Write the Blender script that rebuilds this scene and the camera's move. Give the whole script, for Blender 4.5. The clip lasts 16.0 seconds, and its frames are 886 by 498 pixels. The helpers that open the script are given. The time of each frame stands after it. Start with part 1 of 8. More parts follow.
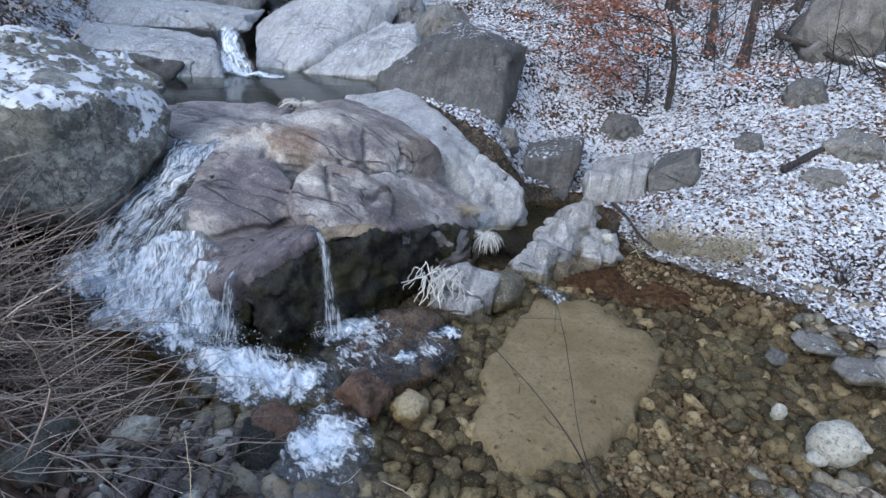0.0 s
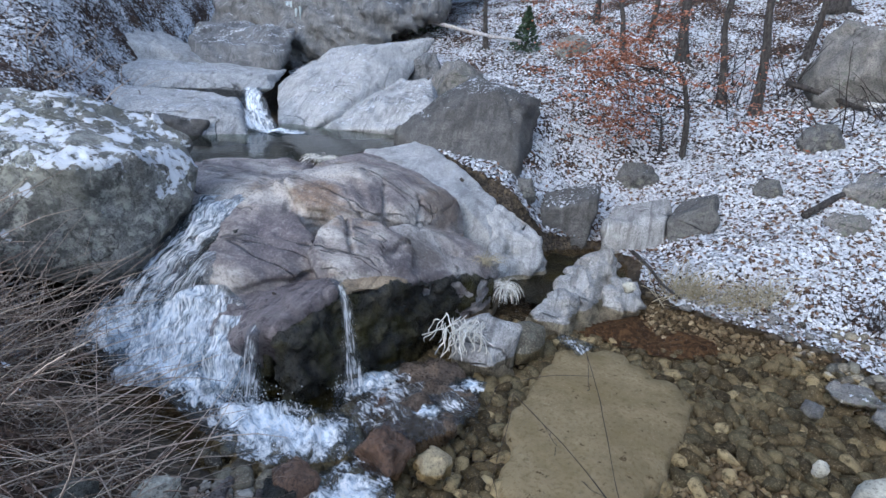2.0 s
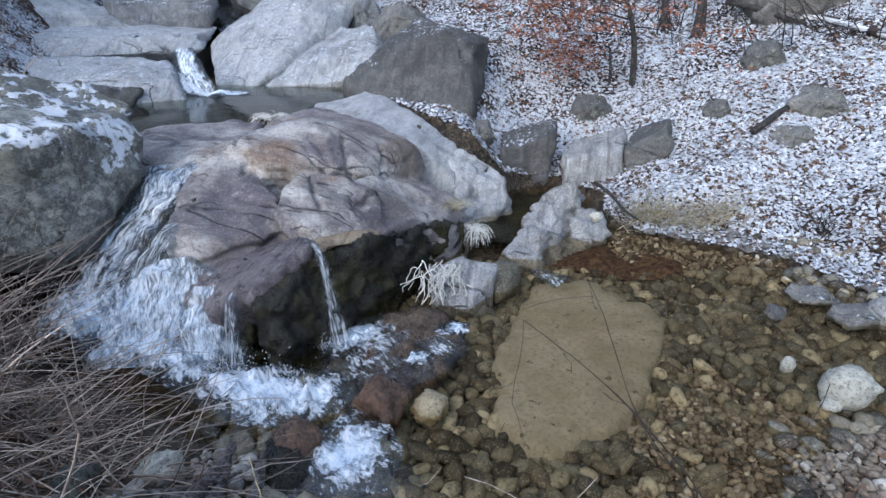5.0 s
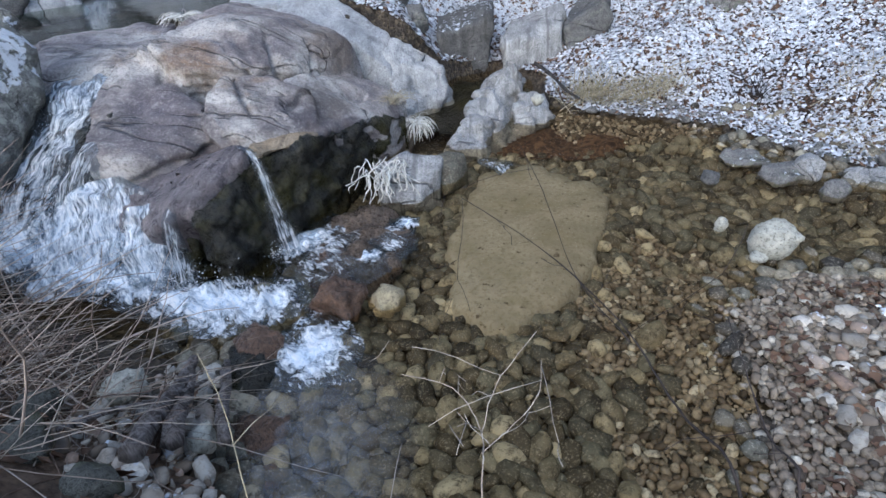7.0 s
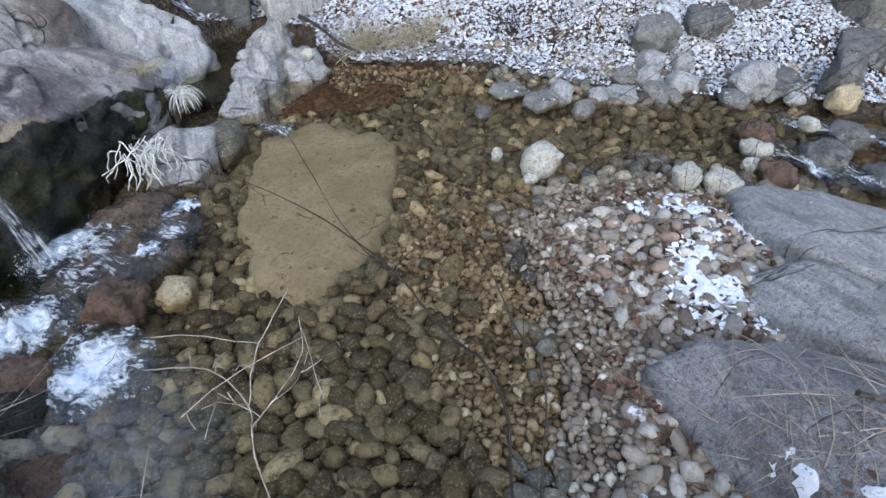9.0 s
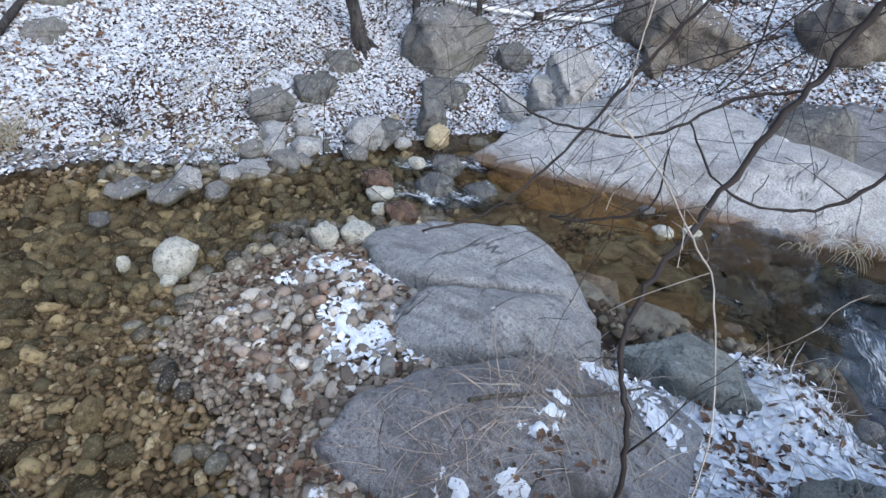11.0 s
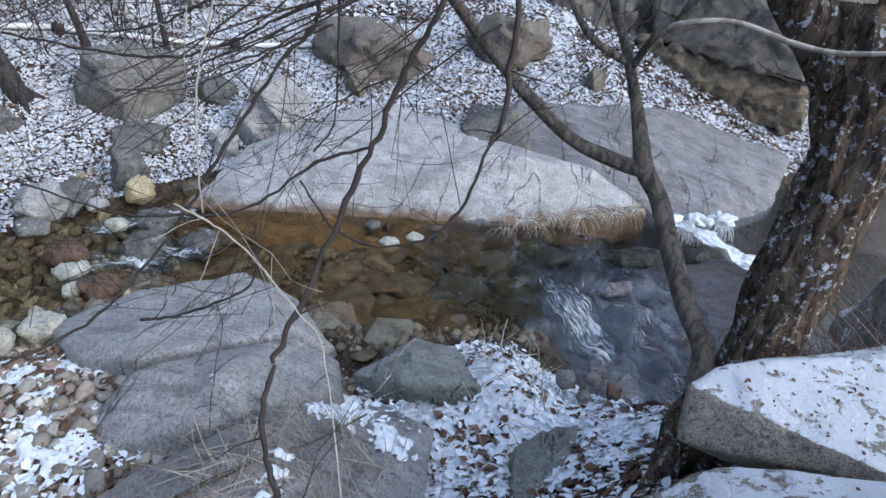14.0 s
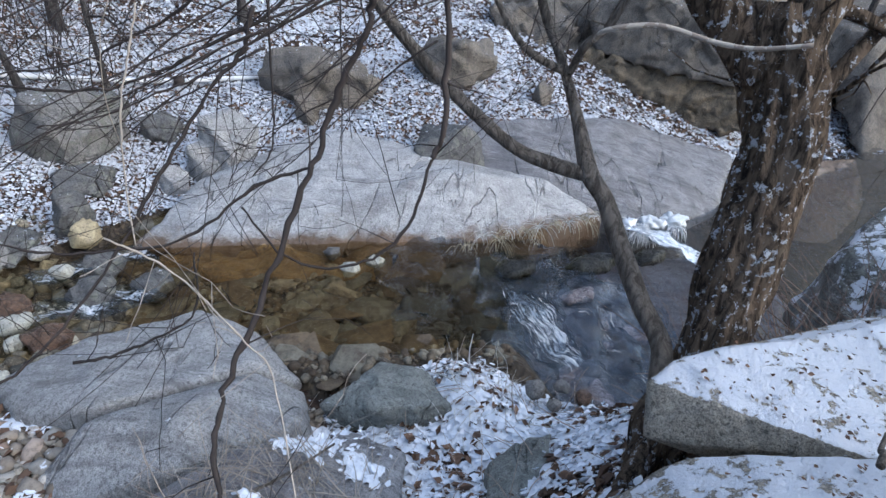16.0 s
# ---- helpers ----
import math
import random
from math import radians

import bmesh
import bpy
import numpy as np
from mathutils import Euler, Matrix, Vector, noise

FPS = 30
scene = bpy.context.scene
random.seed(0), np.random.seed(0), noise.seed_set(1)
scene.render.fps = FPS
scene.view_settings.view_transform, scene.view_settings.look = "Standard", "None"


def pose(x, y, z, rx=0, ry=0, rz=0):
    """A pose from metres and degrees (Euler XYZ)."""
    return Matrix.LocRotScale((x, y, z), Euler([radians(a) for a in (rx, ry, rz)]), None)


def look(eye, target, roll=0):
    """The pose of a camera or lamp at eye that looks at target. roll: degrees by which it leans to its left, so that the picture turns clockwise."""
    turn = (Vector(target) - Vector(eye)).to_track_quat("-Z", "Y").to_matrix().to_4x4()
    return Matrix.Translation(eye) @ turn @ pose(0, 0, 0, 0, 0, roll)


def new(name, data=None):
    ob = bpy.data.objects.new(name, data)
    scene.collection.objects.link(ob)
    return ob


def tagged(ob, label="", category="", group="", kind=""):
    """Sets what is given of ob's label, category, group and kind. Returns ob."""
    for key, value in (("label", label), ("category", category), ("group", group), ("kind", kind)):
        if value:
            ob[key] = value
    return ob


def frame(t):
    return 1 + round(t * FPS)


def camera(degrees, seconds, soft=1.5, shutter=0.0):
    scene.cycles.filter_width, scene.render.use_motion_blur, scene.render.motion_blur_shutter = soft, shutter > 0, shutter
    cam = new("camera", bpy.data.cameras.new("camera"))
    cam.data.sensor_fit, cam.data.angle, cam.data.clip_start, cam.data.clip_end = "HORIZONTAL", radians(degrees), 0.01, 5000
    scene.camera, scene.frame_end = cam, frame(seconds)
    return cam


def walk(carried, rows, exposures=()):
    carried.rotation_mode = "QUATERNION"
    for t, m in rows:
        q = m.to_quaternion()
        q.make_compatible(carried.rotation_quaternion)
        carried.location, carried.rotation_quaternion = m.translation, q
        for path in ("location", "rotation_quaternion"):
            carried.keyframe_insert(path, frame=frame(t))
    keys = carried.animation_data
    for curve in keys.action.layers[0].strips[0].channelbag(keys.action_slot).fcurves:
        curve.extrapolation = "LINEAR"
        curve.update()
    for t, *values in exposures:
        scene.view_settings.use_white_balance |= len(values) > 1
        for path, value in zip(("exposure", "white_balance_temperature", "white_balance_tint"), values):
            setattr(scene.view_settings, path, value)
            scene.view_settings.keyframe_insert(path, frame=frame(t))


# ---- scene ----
cam = camera(78.3, 16.0)

PATH = [
    (0, (1.193, 1.901, 2.78), (0.788, 3.659, 1.916), 5.1),
    (0.5, (1.198, 1.897, 2.779), (0.789, 3.656, 1.921), 5.1),
    (1, (1.184, 1.896, 2.781), (0.765, 3.664, 1.947), 4.8),
    (1.5, (1.16, 1.903, 2.798), (0.707, 3.692, 2.025), 4.3),
    (2, (1.138, 1.9, 2.804), (0.651, 3.706, 2.098), 3.6),
    (2.5, (1.128, 1.901, 2.81), (0.621, 3.708, 2.119), 2.6),
    (3, (1.095, 1.881, 2.798), (0.585, 3.685, 2.101), 1.4),
    (3.2, (1.082, 1.884, 2.776), (0.576, 3.685, 2.068), 1.0),
    (5.3, (0.99, 1.864, 2.731), (0.712, 3.625, 1.825), -0.8),
    (5.5, (1.003, 1.858, 2.727), (0.745, 3.605, 1.788), -1.2),
    (6, (1.016, 1.865, 2.708), (0.802, 3.574, 1.691), -1.9),
    (6.5, (1.036, 1.86, 2.686), (0.859, 3.522, 1.587), -2.1),
    (7, (1.049, 1.862, 2.669), (0.915, 3.473, 1.493), -3.3),
    (7.5, (1.07, 1.856, 2.647), (0.981, 3.422, 1.407), -4.3),
    (8, (1.094, 1.857, 2.635), (1.093, 3.399, 1.361), -4.7),
    (8.5, (1.16, 1.852, 2.624), (1.369, 3.361, 1.328), -2.6),
    (9, (1.25, 1.855, 2.611), (1.728, 3.293, 1.306), -0.2),
    (9.5, (1.395, 1.849, 2.664), (2.121, 3.219, 1.401), 0.4),
    (10, (1.541, 1.814, 2.66), (2.532, 3.061, 1.45), 1.7),
    (10.2, (1.575, 1.807, 2.654), (2.653, 3.004, 1.468), 2.8),
    (12.3, (1.938, 1.399, 2.951), (3.51, 1.976, 1.856), 4.2),
    (12.5, (1.951, 1.385, 2.948), (3.539, 1.919, 1.856), 4.8),
    (13, (1.97, 1.364, 2.937), (3.593, 1.795, 1.852), 5.4),
    (13.5, (1.985, 1.345, 2.935), (3.647, 1.72, 1.887), 5.0),
    (14, (2.012, 1.294, 2.937), (3.709, 1.554, 1.912), 5.2),
    (14.5, (2.028, 1.271, 2.934), (3.755, 1.496, 1.95), 3.6),
    (15, (2.028, 1.251, 2.918), (3.773, 1.438, 1.959), 2.9),
    (15.5, (2.026, 1.245, 2.913), (3.778, 1.405, 1.961), 2.7),
    (16, (2.02, 1.24, 2.91), (3.775, 1.386, 1.962), 2.6),
]
walk(cam, [(t, look(eye, target, roll)) for t, eye, target, roll in PATH], [(0.0, 1.3, 5780, 7), (6.0, 1.32, 5820, 7), (7.5, 1.46, 5900, 7), (9.0, 1.54, 6000, 7), (10.0, 1.48, 6000, 7), (12.5, 1.48, 5980, 7), (14.5, 1.38, 5970, 7), (16.0, 1.38, 5970, 7)])

# ---- light ----
world = bpy.data.worlds.new("sky")
scene.world = world
world.use_nodes = True
sky = world.node_tree.nodes.new("ShaderNodeTexSky")
sky.sky_type, sky.sun_disc = "NISHITA", False
sky.sun_elevation, sky.sun_rotation = radians(28), radians(200)
sky.air_density, sky.dust_density = 1.0, 1.5
world.node_tree.nodes["Background"].inputs[1].default_value = 0.15
world.node_tree.links.new(sky.outputs[0], world.node_tree.nodes["Background"].inputs[0])
sun = new("sun", bpy.data.lights.new("sun", "SUN"))
sun.data.energy, sun.data.angle, sun.data.color = 0.45, radians(60), (1.0, 0.97, 0.93)
sun.matrix_world = look((0, 0, 0), (0.25, 0.42, -1.0))

# ---- materials ----


class Nodes:
    """A short way to wire a node material."""

    def __init__(self, name):
        self.m = bpy.data.materials.new(name)
        self.m.use_nodes = True
        self.t = self.m.node_tree
        self.b = self.t.nodes["Principled BSDF"]
        self.at = self.t.nodes.new("ShaderNodeTexCoord").outputs["Object"]

    def placed(self):
        """Marks at true size on pieces of any scale."""
        self.at = self.t.nodes.new("ShaderNodeNewGeometry").outputs["Position"]
        return self

    def wire(self, a, socket):
        if isinstance(a, (int, float)):
            socket.default_value = a
        elif isinstance(a, tuple):
            socket.default_value = (*a, 1.0) if len(a) == 3 and socket.type == "RGBA" else a
        else:
            self.t.links.new(a, socket)

    def uv(self):
        return self.t.nodes.new("ShaderNodeTexCoord").outputs["UV"]

    def scaled(self, vector, scale, turn=(0, 0, 0)):
        n = self.t.nodes.new("ShaderNodeMapping")
        self.wire(vector, n.inputs["Vector"])
        n.inputs["Scale"].default_value = scale
        n.inputs["Rotation"].default_value = turn
        return n.outputs[0]

    def noise(self, scale, detail=5.0, rough=0.6, warp=0.0, at=None):
        n = self.t.nodes.new("ShaderNodeTexNoise")
        self.wire(at or self.at, n.inputs["Vector"])
        n.inputs["Scale"].default_value, n.inputs["Detail"].default_value = scale, detail
        n.inputs["Roughness"].default_value, n.inputs["Distortion"].default_value = rough, warp
        return n.outputs["Fac"]

    def cells(self, scale, at=None, feature="F1", out="Distance"):
        n = self.t.nodes.new("ShaderNodeTexVoronoi")
        n.feature = feature
        self.wire(at or self.at, n.inputs["Vector"])
        n.inputs["Scale"].default_value = scale
        return n.outputs[out]

    def ramp(self, fac, stops):
        n = self.t.nodes.new("ShaderNodeValToRGB")
        self.wire(fac, n.inputs[0])
        e = n.color_ramp.elements
        while len(e) < len(stops):
            e.new(0.5)
        for k, (p, c) in zip(e, stops):
            k.position, k.color = p, (c, c, c, 1) if isinstance(c, (int, float)) else (*c, 1)
        return n.outputs[0]

    def mix(self, fac, a, b, how="MIX"):
        n = self.t.nodes.new("ShaderNodeMix")
        n.data_type, n.blend_type = "RGBA", how
        self.wire(fac, n.inputs[0]), self.wire(a, n.inputs[6]), self.wire(b, n.inputs[7])
        return n.outputs[2]

    def sum(self, how, a, b, c=0.0):
        n = self.t.nodes.new("ShaderNodeMath")
        n.operation = how
        self.wire(a, n.inputs[0]), self.wire(b, n.inputs[1]), self.wire(c, n.inputs[2])
        return n.outputs[0]

    def up(self):
        """How far the surface faces the sky."""
        n = self.t.nodes.new("ShaderNodeSeparateXYZ")
        self.wire(self.t.nodes.new("ShaderNodeNewGeometry").outputs["Normal"], n.inputs[0])
        return n.outputs[2]

    def axis(self, k):
        n = self.t.nodes.new("ShaderNodeSeparateXYZ")
        self.wire(self.t.nodes.new("ShaderNodeNewGeometry").outputs["Position"], n.inputs[0])
        return n.outputs[k]

    def island(self):
        return self.t.nodes.new("ShaderNodeNewGeometry").outputs["Random Per Island"]

    def chance(self):
        return self.t.nodes.new("ShaderNodeObjectInfo").outputs["Random"]

    def bump(self, height, strength, distance, after=None):
        n = self.t.nodes.new("ShaderNodeBump")
        n.inputs["Strength"].default_value, n.inputs["Distance"].default_value = strength, distance
        self.wire(height, n.inputs["Height"])
        if after:
            self.wire(after, n.inputs["Normal"])
        return n.outputs[0]

    def done(self, colour, rough=0.8, normal=None, specular=0.4, metal=0.0):
        self.wire(colour, self.b.inputs["Base Color"]), self.wire(rough, self.b.inputs["Roughness"])
        self.b.inputs["Specular IOR Level"].default_value, self.b.inputs["Metallic"].default_value = specular, metal
        if normal:
            self.wire(normal, self.b.inputs["Normal"])
        return self.m


SNOW = (0.66, 0.69, 0.74)


def stone(name, light, dark, stain, rough=0.75, stains=0.5, streaks=0.0, snow=0.0, lichen=None, crack=0.0, grain=0.6, wet=0.0, wet_z=None, steep=0.45, run=(0.2, 0.1, 0.35), moss=None, flakes=19.0):
    """Granite: speckle, mottling, stains that run with the fall of the rock, cracks, and snow on what faces up."""
    n = Nodes(name)
    low = (dark[0] * 0.24, dark[1] * 0.23, dark[2] * 0.23)
    big, mid = n.noise(1.1, 8, 0.62, 1.2), n.noise(6.5, 12, 0.72, 0.4)
    fine, salt = n.noise(42, 6, 0.75), n.noise(140, 2, 0.8)
    col = n.mix(n.ramp(mid, [(0.40, 0), (0.58, 1)]), dark, light)
    col = n.mix(n.ramp(big, [(0.60 - 0.2 * stains, 0), (0.70 - 0.14 * stains, 0.85)]), col, stain)
    col = n.mix(n.ramp(fine, [(0.39, 0.75), (0.47, 0)]), col, low)
    col = n.mix(n.ramp(fine, [(0.55, 0), (0.63, 0.45)]), col, (min(0.75, light[0] * 1.35), min(0.75, light[1] * 1.35), min(0.75, light[2] * 1.35)))
    worn = n.sum("MULTIPLY", n.ramp(n.noise(3.3, 12, 0.74, 0.2), [(0.5, 0), (0.55, 1)]), 0.35)
    col = n.mix(worn, col, (dark[0] * 0.6, dark[1] * 0.6, dark[2] * 0.58))
    if streaks:
        flow = n.scaled(n.at, (3.4, 0.6, 0.5), run)
        lines = n.noise(2.4, 10, 0.7, 0.7, flow)
        col = n.mix(n.sum("MULTIPLY", n.ramp(lines, [(0.52, 0), (0.62, 1)]), streaks), col, low)
        pale = n.noise(3.7, 10, 0.7, 0.5, flow)
        col = n.mix(n.sum("MULTIPLY", n.ramp(pale, [(0.56, 0), (0.66, 1)]), streaks * 0.75), col, (min(0.75, light[0] * 1.5), min(0.75, light[1] * 1.5), min(0.75, light[2] * 1.5)))
    col = n.mix(n.sum("MULTIPLY", n.ramp(salt, [(0.42, 1), (0.49, 0)]), grain), col, low)
    if lichen:
        spots = n.sum("MULTIPLY", n.ramp(n.noise(13, 8, 0.75), [(0.52, 0), (0.56, 1)]), n.ramp(n.noise(1.4, 3, 0.6), [(0.42, 0), (0.6, 1)]))
        col = n.mix(spots, col, lichen)
    if moss:
        col = n.mix(n.sum("MULTIPLY", n.ramp(n.noise(2.2, 8, 0.7), [(0.5, 0), (0.6, 1)]), 0.45), col, moss)
    height = n.sum("ADD", n.sum("MULTIPLY", mid, 0.9), n.sum("ADD", n.sum("MULTIPLY", fine, 0.6), n.sum("MULTIPLY", salt, 0.12)))
    if crack:
        for k, (turn, width) in enumerate((((0.3, 0.2, 0.5), 0.0055), ((0.9, 0.4, 1.7), 0.004))):
            field = n.noise(crack * 1.2, 5, 0.45, 0.15, n.scaled(n.at, (0.35, 2.4, 1.3), turn))
            line = n.ramp(n.sum("ABSOLUTE", n.sum("SUBTRACT", field, 0.5 + 0.04 * k), 0.0), [(0.0, 1), (width * 0.5, 0.8), (width, 0)])
            line = n.sum("MULTIPLY", line, n.ramp(n.noise(1.3 + k, 3, 0.6), [(0.44, 0), (0.54, 1)]))
            col = n.mix(n.sum("MULTIPLY", line, 0.65), col, (0.03, 0.027, 0.025))
            height = n.sum("SUBTRACT", height, n.sum("MULTIPLY", line, 1.2))
    r = n.ramp(mid, [(0.3, max(0.1, rough - 0.2)), (0.7, min(1.0, rough + 0.1))])
    if wet_z is not None:
        low_z = n.sum("ADD", n.axis(2), n.sum("MULTIPLY", n.sum("SUBTRACT", n.noise(3, 6, 0.65), 0.5), 0.3))
        damp = n.ramp(n.sum("SUBTRACT", wet_z + 0.5, low_z), [(0.46, 0), (0.54, 1)])
        col = n.mix(n.sum("MULTIPLY", damp, 0.85), col, n.mix(n.noise(2, 6), (0.05, 0.035, 0.022), (0.22, 0.12, 0.05)))
        r = n.mix(damp, r, (0.15, 0.15, 0.15))
    if snow:
        flake = n.sum("ADD", n.sum("MULTIPLY", n.noise(flakes, 9, 0.7, 0.0), 0.9), n.sum("MULTIPLY", n.noise(2.6, 3, 0.6), 0.35))
        flake = n.sum("ADD", flake, n.sum("MULTIPLY", n.sum("MINIMUM", n.sum("SUBTRACT", n.up(), 0.35 if steep < 0.3 else 0.85), 0.0), 0.35 if steep < 0.3 else 0.9))
        lie = n.ramp(flake, [(0.80 - 0.32 * snow, 0), (0.825 - 0.32 * snow, 1)])
        col = n.mix(lie, col, SNOW)
        height = n.sum("ADD", height, n.sum("MULTIPLY", lie, 1.0))
        r = n.mix(lie, r, (0.7, 0.7, 0.7))
    return n.done(col, r if not wet else n.ramp(fine, [(0.35, 0.16), (0.7, 0.5)]), n.bump(height, 0.8, 0.03), 0.35 - 0.05 * wet)




def river_paint():
    """Water-worn granite: broad runs of warm pale, violet grey and rust along the folds of the rock."""
    n = Nodes("river_granite")
    run = n.scaled(n.at, (0.6, 1.5, 2.0), (0.1, -0.55, 0.35))
    broad, long = n.noise(1.0, 4, 0.55, 0.15, run), n.noise(3.6, 9, 0.7, 0.1, n.scaled(n.at, (0.4, 1.7, 2.2), (0.1, -0.5, 0.4)))
    rust = n.noise(1.5, 7, 0.66, 0.3, n.scaled(n.at, (0.8, 1.5, 2.0), (0.2, -0.5, 1.4)))
    mid, fine, salt = n.noise(8, 10, 0.75), n.noise(42, 6, 0.75), n.noise(150, 2, 0.8)
    col = n.ramp(broad, [(0.36, (0.13, 0.11, 0.118)), (0.44, (0.25, 0.215, 0.215)), (0.51, (0.40, 0.36, 0.335)), (0.60, (0.62, 0.58, 0.54))])
    col = n.mix(n.ramp(long, [(0.36, 0.7), (0.5, 0)]), col, (0.10, 0.084, 0.088))
    col = n.mix(n.ramp(long, [(0.53, 0), (0.66, 0.7)]), col, (0.57, 0.53, 0.49))
    col = n.mix(n.ramp(rust, [(0.58, 0), (0.68, 0.7)]), col, (0.29, 0.19, 0.115))
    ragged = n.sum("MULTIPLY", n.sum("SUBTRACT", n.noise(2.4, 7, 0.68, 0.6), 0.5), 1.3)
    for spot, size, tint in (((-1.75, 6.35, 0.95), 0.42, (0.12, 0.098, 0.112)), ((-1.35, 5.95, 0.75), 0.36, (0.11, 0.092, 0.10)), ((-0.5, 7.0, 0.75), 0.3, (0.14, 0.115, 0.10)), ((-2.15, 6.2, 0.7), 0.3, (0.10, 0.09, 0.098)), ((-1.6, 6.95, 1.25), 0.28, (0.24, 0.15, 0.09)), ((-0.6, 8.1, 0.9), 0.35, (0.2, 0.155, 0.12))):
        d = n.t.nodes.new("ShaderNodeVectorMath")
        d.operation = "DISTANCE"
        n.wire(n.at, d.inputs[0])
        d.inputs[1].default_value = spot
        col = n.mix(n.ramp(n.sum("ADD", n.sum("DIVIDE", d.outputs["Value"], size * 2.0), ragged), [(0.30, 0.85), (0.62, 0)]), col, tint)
    col = n.mix(n.ramp(mid, [(0.34, 0.55), (0.5, 0)]), col, (0.09, 0.076, 0.076))
    col = n.mix(n.ramp(mid, [(0.54, 0), (0.66, 0.45)]), col, (0.56, 0.53, 0.5))
    col = n.mix(n.ramp(fine, [(0.39, 0.65), (0.47, 0)]), col, (0.08, 0.07, 0.068))
    col = n.mix(n.ramp(fine, [(0.55, 0), (0.63, 0.4)]), col, (0.6, 0.57, 0.54))
    col = n.mix(n.ramp(salt, [(0.38, 0.5), (0.55, 0)]), col, (0.06, 0.054, 0.054))
    height = n.sum("ADD", n.sum("MULTIPLY", mid, 0.7), n.sum("MULTIPLY", fine, 0.55))
    for k, turn in enumerate(((0.3, 0.2, 0.5), (0.9, 0.4, 1.7))):
        field = n.noise(0.8, 4, 0.4, 0.0, n.scaled(n.at, (0.35, 2.0, 1.3), turn))
        line = n.ramp(n.sum("ABSOLUTE", n.sum("SUBTRACT", field, 0.5 + 0.04 * k), 0.0), [(0.0, 1), (0.003, 0.8), (0.006, 0)])
        line = n.sum("MULTIPLY", line, n.ramp(n.noise(1.3 + k, 3, 0.6), [(0.42, 0), (0.5, 1)]))
        col = n.mix(n.sum("MULTIPLY", line, 0.6), col, (0.02, 0.017, 0.016))
        height = n.sum("SUBTRACT", height, n.sum("MULTIPLY", line, 1.5))
    return n.done(col, n.ramp(long, [(0.3, 0.3), (0.6, 0.6)]), n.bump(height, 0.8, 0.03), 0.4)


M_RIVER = river_paint()
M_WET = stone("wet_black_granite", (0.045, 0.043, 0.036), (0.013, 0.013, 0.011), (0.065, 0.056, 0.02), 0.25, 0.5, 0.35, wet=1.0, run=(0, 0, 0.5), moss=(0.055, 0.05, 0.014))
M_PALE = stone("pale_granite", (0.58, 0.58, 0.575), (0.45, 0.45, 0.45), (0.31, 0.30, 0.295), 0.7, 0.25, 0.4, snow=0.12)
M_WASHED = stone("water_washed_granite", (0.55, 0.545, 0.535), (0.43, 0.425, 0.42), (0.30, 0.29, 0.285), 0.6, 0.3, 0.4, wet_z=-0.05, crack=0.6)
M_SLAB = stone("grey_slab_granite", (0.46, 0.455, 0.445), (0.335, 0.33, 0.325), (0.25, 0.24, 0.245), 0.6, 0.45, 0.55, snow=0.04, crack=0.5, run=(0.1, 0.1, 0.7))
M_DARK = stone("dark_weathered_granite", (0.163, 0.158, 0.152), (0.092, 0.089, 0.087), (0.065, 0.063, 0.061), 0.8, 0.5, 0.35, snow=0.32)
M_GREY = stone("grey_hill_granite", (0.294, 0.281, 0.262), (0.166, 0.159, 0.153), (0.115, 0.113, 0.108), 0.85, 0.5, 0.2, snow=0.26, lichen=(0.16, 0.17, 0.14), crack=1.0)
M_BARE = stone("bare_bank_granite", (0.184, 0.179, 0.173), (0.109, 0.106, 0.104), (0.082, 0.078, 0.076), 0.8, 0.5, 0.3, snow=0.2, lichen=(0.2, 0.2, 0.17), crack=1.0)
M_MOSSY = stone("snowy_lichened_granite", (0.33, 0.33, 0.315), (0.15, 0.148, 0.138), (0.09, 0.086, 0.066), 0.85, 0.5, 0.3, snow=0.54, steep=0.12, lichen=(0.40, 0.41, 0.36), moss=(0.15, 0.148, 0.115), crack=0.8, flakes=8.0)
M_CLIFF = stone("brown_cliff_granite", (0.245, 0.215, 0.18), (0.17, 0.15, 0.13), (0.12, 0.11, 0.10), 0.85, 0.3, 0.35, snow=0.2, crack=1.6)
M_GOLD = stone("golden_brown_granite", (0.26, 0.205, 0.14), (0.15, 0.12, 0.085), (0.10, 0.08, 0.06), 0.85, 0.4, 0.6, snow=0.12, crack=1.6)
M_VIOLET = stone("wet_violet_granite", (0.31, 0.27, 0.272), (0.16, 0.137, 0.143), (0.09, 0.076, 0.082), 0.36, 0.5, 0.6, run=(0.1, -0.5, 0.4))
M_UPPER = stone("upper_stream_granite", (0.56, 0.565, 0.575), (0.42, 0.43, 0.44), (0.30, 0.305, 0.31), 0.6, 0.3, 0.5, snow=0.36, crack=0.5, run=(0.1, 0.2, 1.2))
M_UPCLIFF = stone("grey_gorge_granite", (0.27, 0.275, 0.285), (0.165, 0.168, 0.175), (0.10, 0.10, 0.105), 0.8, 0.45, 0.5, snow=0.42, crack=1.0, run=(0.1, 0.2, 0.3))
M_TAN = stone("tan_worn_granite", (0.50, 0.40, 0.28), (0.36, 0.27, 0.18), (0.26, 0.2, 0.13), 0.5, 0.4, 0.5)
M_CAP = stone("snow_capped_granite", (0.48, 0.43, 0.35), (0.30, 0.28, 0.24), (0.2, 0.185, 0.155), 0.85, 0.4, 0.1, snow=0.76)


